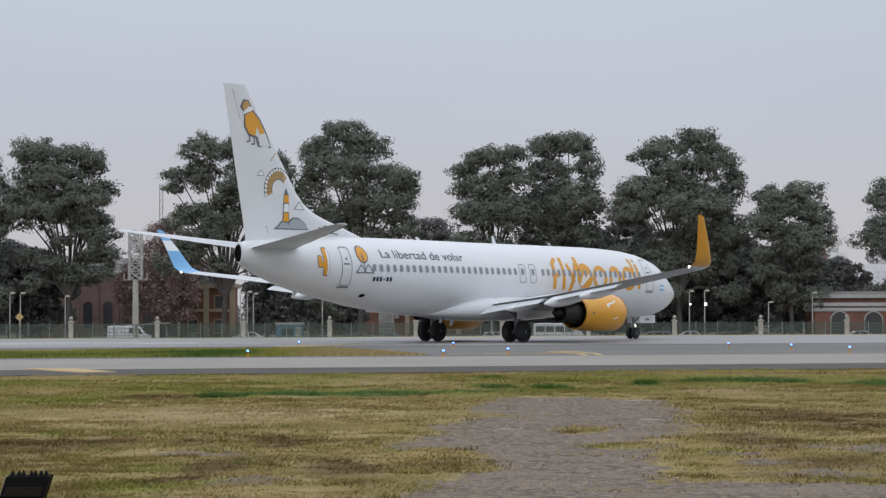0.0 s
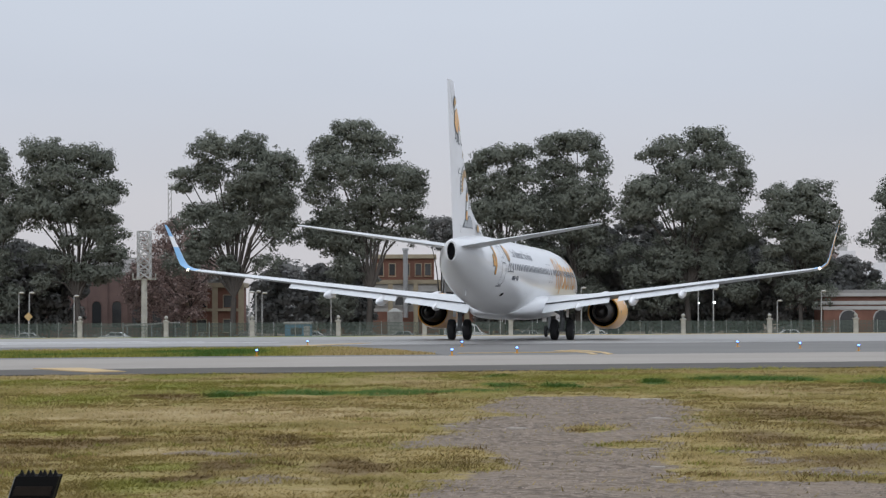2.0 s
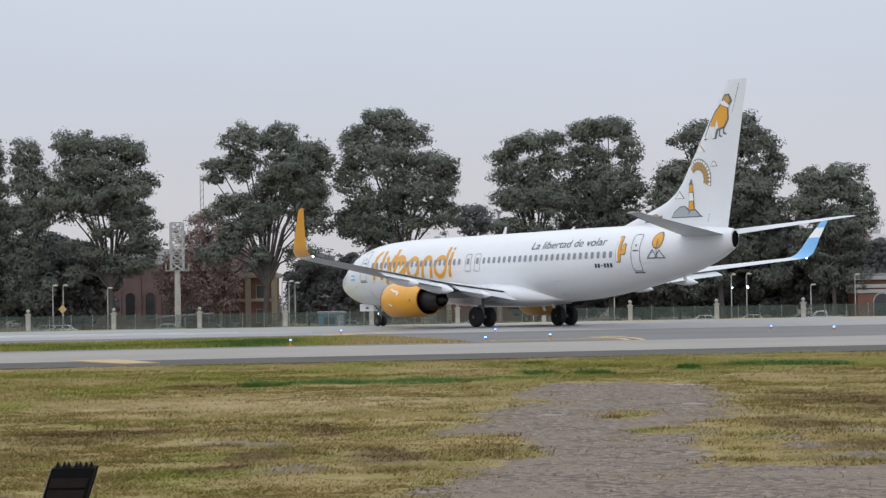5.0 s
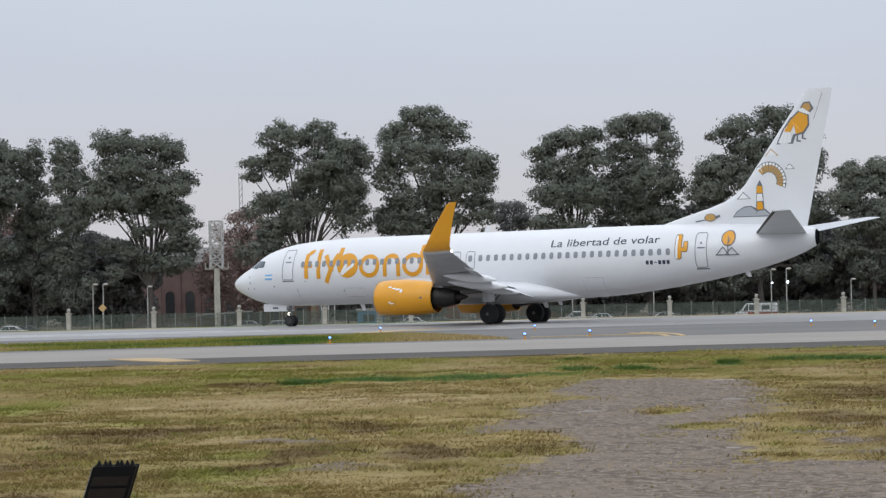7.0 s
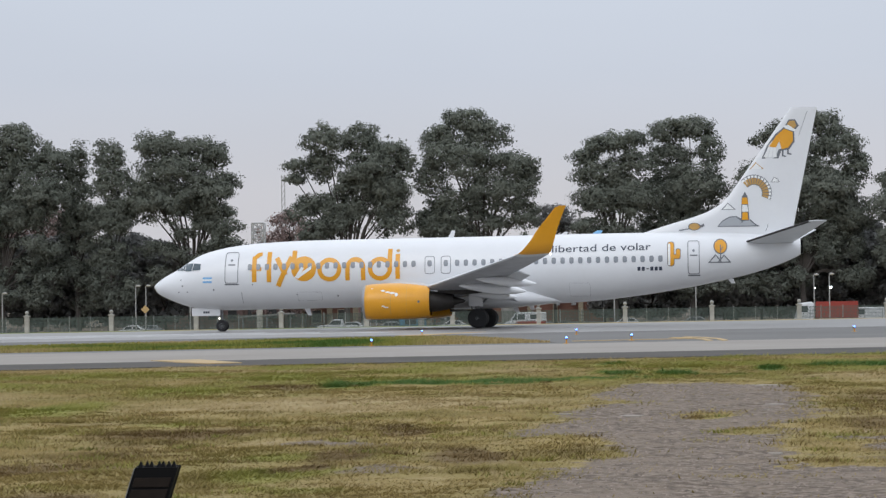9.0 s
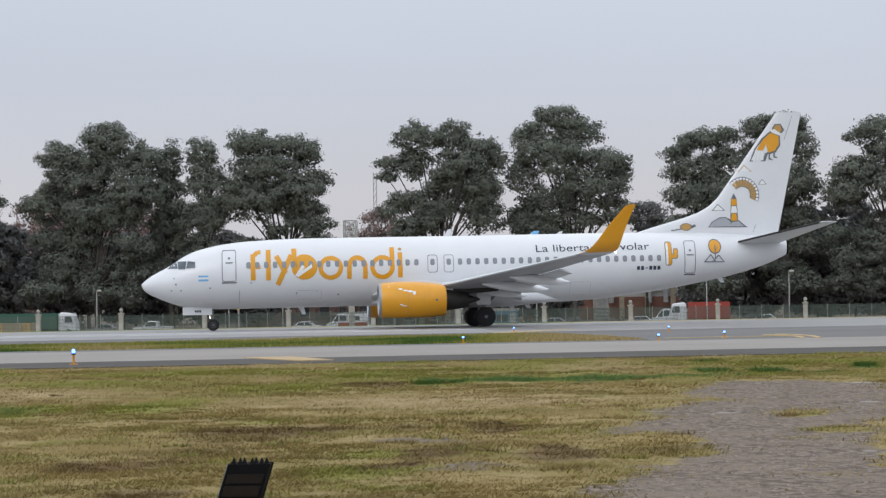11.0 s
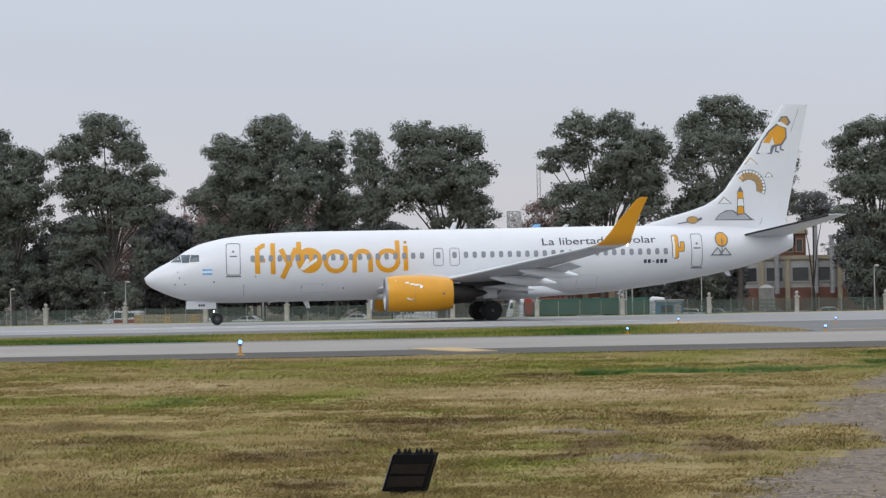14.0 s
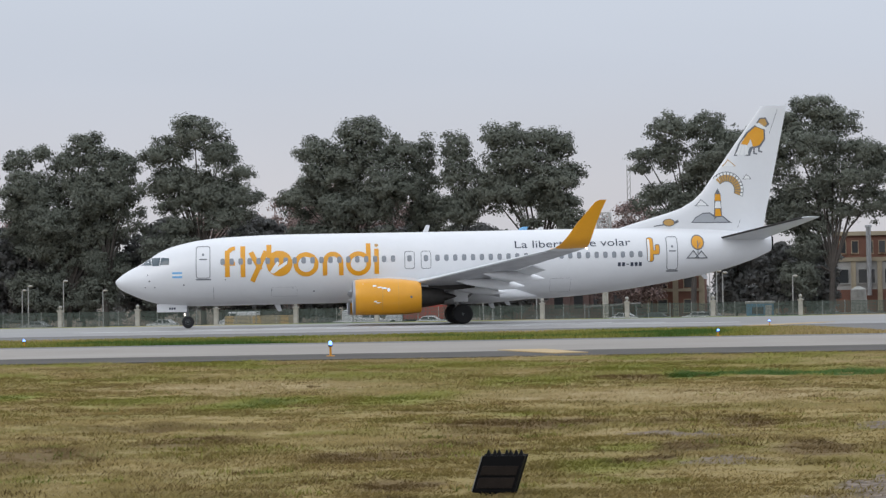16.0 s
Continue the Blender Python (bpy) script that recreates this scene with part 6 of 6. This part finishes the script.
def build_brick_hall():
    """a long dull brick hall with arched windows and a pale banded roof"""
    b = thing("brick_hall", "long dull-brick hall with arched windows and a grey sheet roof", "building", pose(-54, 371, LOW))
    part("wall", boxmesh("wall", DULLBRICK, -16, 0, 0, 12.5, 12, 10.2, bevel=0.05), b, "dull brick wall")
    part("cornice", boxmesh("cornice", GREYWALL, -16.3, -0.4, 10.2, 12.8, 12.3, 10.7, bevel=0.06), b, "pale cornice")
    rings = [[(x, y, z) for y, z in ((-0.2, 10.7), (12.2, 10.7), (9, 12.8), (3, 12.8))] for x in (-16, 12.5)]
    part("roof", loft("roof", rings, ROOF, 20), b, "grey sheet roof")
    for z in (11.6, 12.85):
        part("roof_band", boxmesh("roof_band", GREYWALL, -16, 1.2 if z < 12 else 2.9, z, 12.5, 1.5 if z < 12 else 3.2, z + 0.25, bevel=0.03), b, "pale roof band")
    for x in np.arange(-14.2, 12, 3.3):
        window_set(b, x, 1.6, 1.5, 3.6, -0.02, DULLBRICK, True)
        part("pilaster", boxmesh("pilaster", DULLBRICK, x + 1.45, -0.3, 0, x + 1.85, 0.02, 10.1, bevel=0.03), b)


def build_cream_house(x, y, w, h, name_label, cols):
    b = thing("cream_house", name_label, "building", pose(x, y, LOW))
    part("wall", boxmesh("wall", BRICK, 0, 0, 0, w, 9, h, bevel=0.04), b, "red brick wall")
    for k in range(cols + 1):
        px = w * k / cols
        part("pilaster", boxmesh("pilaster", STUCCO, px - 0.45, -0.22, 0, px + 0.45, 0.03, h, bevel=0.03), b, "cream pilaster")
    part("cornice", boxmesh("cornice", STUCCO, -0.5, -0.45, h, w + 0.5, 9.4, h + 0.75, bevel=0.06), b, "cream cornice")
    part("belt", boxmesh("belt", STUCCO, -0.2, -0.28, h * 0.52, w + 0.2, 0.04, h * 0.52 + 0.45, bevel=0.03), b, "cream belt course")
    part("roof", boxmesh("roof", ROOF, 0.2, 0.3, h + 0.75, w - 0.2, 8.8, h + 0.95, bevel=0.03), b)
    for k in range(cols):
        cx = w * (k + 0.5) / cols
        for z in (0.9, h * 0.60):
            window_set(b, cx, z, w / cols * 0.34, h * 0.24, -0.02, STUCCO)
    return b


def build_works():
    """a grey two-storey works with brick panels between pale columns and tall vent stacks"""
    b = thing("works_building", "grey two-storey works with brick panels and pale columns", "building", pose(-23, 378, LOW))
    part("wall", boxmesh("wall", GREYWALL, 0, 0, 0, 34, 14, 8.6, bevel=0.04), b, "grey rendered wall")
    part("parapet", boxmesh("parapet", STUCCO, -0.3, -0.3, 8.6, 34.3, 14.3, 9.3, bevel=0.05), b, "cream parapet")
    for k in range(9):
        x = 34 * k / 8
        part("column", boxmesh("column", STUCCO, x - 0.4, -0.35, 0, x + 0.4, 0.03, 8.6, bevel=0.03), b, "cream column")
    for k in range(8):
        x = 34 * (k + 0.5) / 8
        part("brick_panel", boxmesh("brick_panel", BRICK, x - 1.7, -0.12, 0.3, x + 1.7, 0.02, 4.0, bevel=0.02), b, "red brick panel")
        window_set(b, x, 5.1, 2.6, 2.2, -0.02, GREYWALL)
    # the upper house on its roof
    part("upper_wall", boxmesh("upper_wall", BRICK, 9.6, 2, 9.3, 20.0, 11, 12.9, bevel=0.04), b, "brick upper storey")
    part("upper_cornice", boxmesh("upper_cornice", STUCCO, 9.2, 1.6, 12.9, 20.4, 11.4, 13.6, bevel=0.05), b, "cream cornice")
    for x in (11.0, 13.0, 15.4, 17.4, 19.0):
        window_set(b, x, 10.1, 0.95, 1.9, 1.98, STUCCO)
    for x, h in ((15.3, 14.2), (21.6, 14.4), (27.0, 12.6), (24.3, 12.2)):
        bm = bmesh.new()
        tube(bm, (x, -0.9, 3.0), (x, -0.9, h), 0.42, n=14)
        tube(bm, (x, -0.9, h), (x, -0.9, h + 0.35), 0.6, 0.55, 14)
        part("vent_stack", mesh_of("vent_stack", bm, GALV, 40), b, "grey steel vent stack")
    tank = thing("water_tank", "white round tank beside the works", "tank", pose(-9.2, 366, LOW))
    bm = bmesh.new()
    tube(bm, (0, 0, 0), (0, 0, 4.0), 1.25, n=20)
    tube(bm, (0, 0, 4.0), (0, 0, 4.5), 1.25, 0.3, 20)
    part("shell", mesh_of("shell", bm, PILLAR, 40), tank)


def build_arch_pavilion():
    """a low brick pavilion with an arch under a pale band"""
    b = thing("brick_pavilion", "low red-brick pavilion with arches under pale cornices", "building", pose(54.6, 332, LOW))
    bm = bmesh.new()
    box(bm, 0, 0, 0, 26, 9, 5.9, 0.04)
    part("wall", mesh_of("wall", bm, BRICK), b, "dull red brick wall")
    for z, d in ((5.9, 0.5), (4.7, 0.25), (3.95, 0.15)):
        part("cornice", boxmesh("cornice", GREYWALL if z > 3 else STUCCO, -d, -d, z, 26 + d, 9 + d, z + 0.55, bevel=0.05), b, "pale cornice")
    part("roof", boxmesh("roof", ROOF, 1, 1, 6.45, 25, 8, 6.9, bevel=0.05), b)
    for x in (3.6, 8.6, 13.6, 18.6, 23):
        window_set(b, x, 0.5, 2.5, 2.2, -0.03, GREYWALL, True)


def build_far_towers():
    for i, (x, y, w, h) in enumerate(((252, 1500, 16, 44), (276, 1500, 30, 36))):
        t = thing("far_tower", "pale apartment tower in the haze", "building", pose(x, y, LOW), group="far towers")
        part("wall", boxmesh("wall", HAZE, 0, 0, 0, w, 18, h, bevel=0.2), t)
        n = max(3, int(w / 4.5))
        for k in range(n):
            for z in np.arange(h * 0.55, h - 3, 3.4):
                part("window", boxmesh("window", HAZEPANE, w * (k + 0.25) / n, -0.25, z, w * (k + 0.75) / n, 0.05, z + 1.6), t)
        part("roof", boxmesh("roof", GREYWALL, w * 0.3, 4, h, w * 0.7, 12, h + 3, bevel=0.1), t)


def build_shelter():
    s = thing("shelter", "dark flat-roofed shelter by the road", "shelter", pose(-43.5, 300, LOW))
    part("roof", boxmesh("roof", ROOF, 0, 0, 1.75, 7.2, 3, 1.95, bevel=0.03), s, "sloping sheet roof", pose(0, 0, 0.4, 0, -3, 0))
    for x in (0.4, 3.6, 6.8):
        part("post", boxmesh("post", GEAR, x - 0.07, 0.2, 0, x + 0.07, 0.34, 2.2, bevel=0.01), s)
    k = thing("kiosk", "blue and white roadside kiosk", "kiosk", pose(-18.8, 276, LOW))
    part("body", boxmesh("body", KIOSKBLUE, -1.6, 0, 0, 1.6, 2.2, 2.45, bevel=0.05), k, "blue walls")
    part("roof", boxmesh("roof", PILLAR, -1.75, -0.15, 2.45, 1.75, 2.35, 2.72, bevel=0.04), k, "white roof")
    part("window", boxmesh("window", PANE, -0.9, -0.04, 1.15, 0.5, 0.02, 2.0, bevel=0.01), k, "dark hatch")
    part("panel", boxmesh("panel", PILLAR, 0.7, -0.05, 0.4, 1.5, 0.02, 2.2, bevel=0.01), k, "white panel")
    w = thing("site_fence", "yellow-green boarded fence section", "fence", pose(-82, 262, LOW))
    for i in range(8):
        part("board", boxmesh("board", STUCCO if i % 3 else LINEYELLOW, i * 1.15, 0, 0, i * 1.15 + 1.1, 0.06, 2.0, bevel=0.01), w)


# ---- traffic on the road behind the fence; x is the way it faces ----
def build_vehicle(name, label, category, profile, width, glass, wheels, paint, r=0.33, stripe=None, cargo=None):
    """profile: the side view from tail to nose; glass: side windows as polygons in x and z"""
    car = thing(name, label, category)
    rings = []
    for y, k in ((-width / 2, 0.94), (-width / 2 + 0.12, 1.0), (width / 2 - 0.12, 1.0), (width / 2, 0.94)):
        zc = 0.8
        rings.append([(x * (0.985 if k < 1 else 1), y * (1 - 0.05 * max(0, z - 0.9)), zc + (z - zc) * k) for x, z in profile])
    body = part("body", loft("body", rings, paint, 30), car)
    for side in (-1, 1):
        for g in glass:
            bm = bmesh.new()
            vs = [bm.verts.new((x, side * (width / 2 + 0.006) * (1 - 0.05 * max(0, z - 0.9)), z)) for x, z in g]
            f = bm.faces.new(vs)
            e = bmesh.ops.extrude_face_region(bm, geom=[f])
            for v in e["geom"]:
                if isinstance(v, bmesh.types.BMVert):
                    v.co.y -= side * 0.04
            bmesh.ops.recalc_face_normals(bm, faces=bm.faces)
            part("window", mesh_of("window", bm, PANE), body, "dark side window")
        if stripe:
            part("stripe", boxmesh("stripe", stripe[0], stripe[1], side * width / 2 - 0.012, stripe[3], stripe[2], side * width / 2 + 0.012, stripe[4], bevel=0.004), body, "red side stripe")
    if cargo:
        mat, x0, x1, z0, z1, lab = cargo
        part("trailer", boxmesh("trailer", mat, x0, -1.25, z0, x1, 1.25, z1, bevel=0.06), car, lab)
        part("chassis", boxmesh("chassis", BLACK, x0, -0.5, z0 - 0.35, x1, 0.5, z0, bevel=0.02), car, "black chassis")
    turning = []
    for x in wheels:
        for y in (-width / 2 + 0.1, width / 2 - 0.1):
            turning.append((build_wheel("wheel", r, 0.22, car, (x, y, r)), r))
    return car, turning


VAN = [(-2.6, 0.45), (-2.65, 1.2), (-2.6, 2.25), (-2.3, 2.35), (0.9, 2.35), (1.3, 2.2), (1.95, 1.35), (2.65, 1.1), (2.75, 0.75), (2.7, 0.4)]
SALOON = [(-2.05, 0.4), (-2.1, 0.85), (-1.6, 1.0), (-1.1, 1.40), (-0.6, 1.48), (0.3, 1.46), (0.95, 1.02), (1.75, 0.88), (2.05, 0.65), (2.0, 0.35)]
PICKUP = [(-2.6, 0.5), (-2.65, 1.1), (-0.8, 1.12), (-0.7, 1.75), (0.4, 1.78), (1.1, 1.15), (2.2, 1.05), (2.5, 0.8), (2.45, 0.45)]
CAB = [(2.2, 0.6), (2.2, 2.9), (2.5, 3.1), (3.9, 2.95), (4.3, 1.7), (4.45, 1.3), (4.45, 0.5)]
MINIBUS = [(-3.1, 0.45), (-3.15, 1.3), (-3.05, 2.45), (-2.7, 2.55), (2.1, 2.5), (2.8, 1.5), (3.1, 1.1), (3.1, 0.45)]
TRAFFIC = (  # kind, lane, seconds, place then, speed along x
    ("van", 279, 0.0, -38.7, 20.2), ("minibus", 279, 0.0, 14.2, 22.6), ("ambulance", 287, 8.0, 12.1, -17.2), ("green_truck", 279, 13.0, -41.3, 17.9), ("red_truck", 287, 12.5, -15.0, -13.8),
    ("pickup", 287, 6.5, 15.6, -17.9), ("van", 279, 15.0, -92.4, 23.5), ("van", 287, 15.0, -69.9, -17.9), ("saloon", 287, 2.0, -42.9, -9.0), ("silver_saloon", 287, 3.0, -23.0, -16.5),
    ("saloon", 287, 0.0, 31.0, -6.5), ("dark_saloon", 287, 6.0, -49.6, -14.3), ("silver_saloon", 279, 13.0, -3.6, 4.4), ("saloon", 287, 7.0, 9.5, -12.0), ("silver_saloon", 287, 0.0, -42.5, -10.0),
    ("saloon", 279, 12.0, -96.0, 9.0), ("silver_saloon", 287, 16.0, -26.0, -6.0), ("saloon", 279, 16.0, -18.5, 5.0), ("dark_saloon", 287, 16.0, -33.0, -9.0), ("saloon", 287, 0.0, 52.5, -5.0), ("silver_saloon", 287, 3.5, -4.0, -9.0), ("saloon", 287, 14.5, -22.0, -10.0), ("saloon", 287, 0.0, 6.0, -12.0))


def build_traffic():
    out = []
    for kind, lane, t0, x0, v in TRAFFIC:
        side = [[(1.15, 1.35), (1.75, 1.35), (1.3, 2.1), (1.1, 2.1)], [(0.1, 1.4), (1.0, 1.4), (1.0, 2.1), (0.1, 2.1)]]
        sal = [[(-1.35, 1.0), (-0.35, 1.0), (-0.35, 1.38), (-1.0, 1.36)], [(-0.25, 1.0), (0.75, 1.0), (0.28, 1.38), (-0.25, 1.38)]]
        if kind == "van":
            car = build_vehicle("van", "white panel van driving along the road", "van", VAN, 2.0, side, (-1.7, 1.8), CARWHITE)
        elif kind == "ambulance":
            car = build_vehicle("ambulance", "white van with a red stripe driving along the road", "van", VAN, 2.0, side + [[(-1.6, 1.5), (-0.6, 1.5), (-0.6, 2.05), (-1.6, 2.05)]], (-1.7, 1.8), CARWHITE, stripe=(CARRED, -2.55, 1.2, 0.75, 1.2))
        elif kind == "minibus":
            car = build_vehicle("minibus", "white minibus with dark windows driving along the road", "minibus", MINIBUS, 2.1, [[(-2.8 + 1.2 * k, 1.45), (-1.75 + 1.2 * k, 1.45), (-1.75 + 1.2 * k, 2.15), (-2.8 + 1.2 * k, 2.15)] for k in range(4)], (-2.0, 2.0), CARWHITE)
        elif kind == "green_truck":
            car = build_vehicle("green_truck", "white-cabbed truck with a long green tarpaulin trailer", "truck", CAB, 2.3, [[(3.0, 1.8), (4.0, 1.8), (3.75, 2.6), (3.0, 2.6)]], (3.5, 1.4, -9.5, -10.8), CARWHITE, 0.5, cargo=(TARP, -12.2, 2.0, 1.0, 3.0, "green tarpaulin trailer"))
        elif kind == "red_truck":
            car = build_vehicle("red_truck", "white-cabbed truck with a red tipper body", "truck", CAB, 2.3, [[(3.0, 1.8), (4.0, 1.8), (3.75, 2.6), (3.0, 2.6)]], (3.4, -1.4, -2.5), CARWHITE, 0.5, cargo=(CARRED, -3.3, 2.0, 1.0, 3.1, "red tipper body"))
        elif kind == "pickup":
            car = build_vehicle("pickup", "white pickup driving along the road", "pickup", PICKUP, 1.8, [[(-0.6, 1.15), (0.95, 1.15), (0.4, 1.68), (-0.55, 1.66)]], (-1.6, 1.5), CARWHITE)
        else:
            paint, word = {"saloon": (CARWHITE, "white"), "silver_saloon": (CARGREY, "silver"), "dark_saloon": (CARDARK, "dark")}[kind]
            car = build_vehicle("car", word + " saloon car driving along the road", "car", SALOON, 1.75, sal, (-1.3, 1.3), paint)
        out.append((car, lane, t0, x0, v))
    return out


build_floodlight()
place_edge_lights()
build_fence()
place_street_lamps()
build_mast()
sheet("road", [(-400, 275), (300, 275), (300, 292), (-400, 292)], LOW + 0.03, DARKASPHALT, "dark asphalt avenue behind the fence", "road")
plant_trees()
build_brick_hall()
build_cream_house(-42.6, 366, 8.5, 8.0, "cream and red-brick house behind the trees", 2)
build_works()
build_arch_pavilion()
build_far_towers()
build_shelter()
traffic = build_traffic()
build_grass()
build_gravel()


# ---- what moves ----
def along(t):
    """place and heading of the airliner at t, on a smooth curve through its rows"""
    rows = PLANE
    i = max(k for k in range(len(rows)) if rows[k][0] <= t + 1e-6)
    i = min(i, len(rows) - 2)

    def slope(k, c):
        a, b = max(0, k - 1), min(len(rows) - 1, k + 1)
        return (rows[b][c] - rows[a][c]) / (rows[b][0] - rows[a][0])
    h = rows[i + 1][0] - rows[i][0]
    u = (t - rows[i][0]) / h
    return [(2 * u**3 - 3 * u**2 + 1) * rows[i][c] + (u**3 - 2 * u**2 + u) * h * slope(i, c) + (3 * u**2 - 2 * u**3) * rows[i + 1][c] + (u**3 - u**2) * h * slope(i + 1, c) for c in (1, 2, 3)]


def motions():
    walk(airliner, [(t, pose(x, y, 0.036, 0, 0, a) @ pose(0, 0, 0, 0.3, 0, 0)) for t, x, y, a in PLANE])
    # each wheel rolls as far as its own spot moves over the ground
    ts = [k * 0.2 for k in range(81)]
    path = [along(t) for t in ts]
    for wheel, r, (fx, fy) in airliner_wheels:
        base = wheel.matrix_basis.translation.copy()
        turn, last, rows = 0.0, None, []
        for t, (x, y, a) in zip(ts, path):
            ca, sa = math.cos(radians(a)), math.sin(radians(a))
            p = Vector((x + fx * ca - fy * sa, y + fx * sa + fy * ca))
            if last is not None:
                d = p - last
                fwd = d.x * ca + d.y * sa
                turn += math.degrees((math.copysign(d.length, fwd) if fx > 1 else fwd) / r)
            last = p
            rows.append((t, pose(*base, 0, turn, 0)))
        walk(wheel, rows)
    for (car, turning), lane, t0, x0, v in traffic:
        face = 0 if v > 0 else 180
        walk(car, [(t, pose(x0 + v * (t - t0), lane, LOW + 0.03, 0, 0, face)) for t in (0.0, 8.0, 16.0)])


motions()
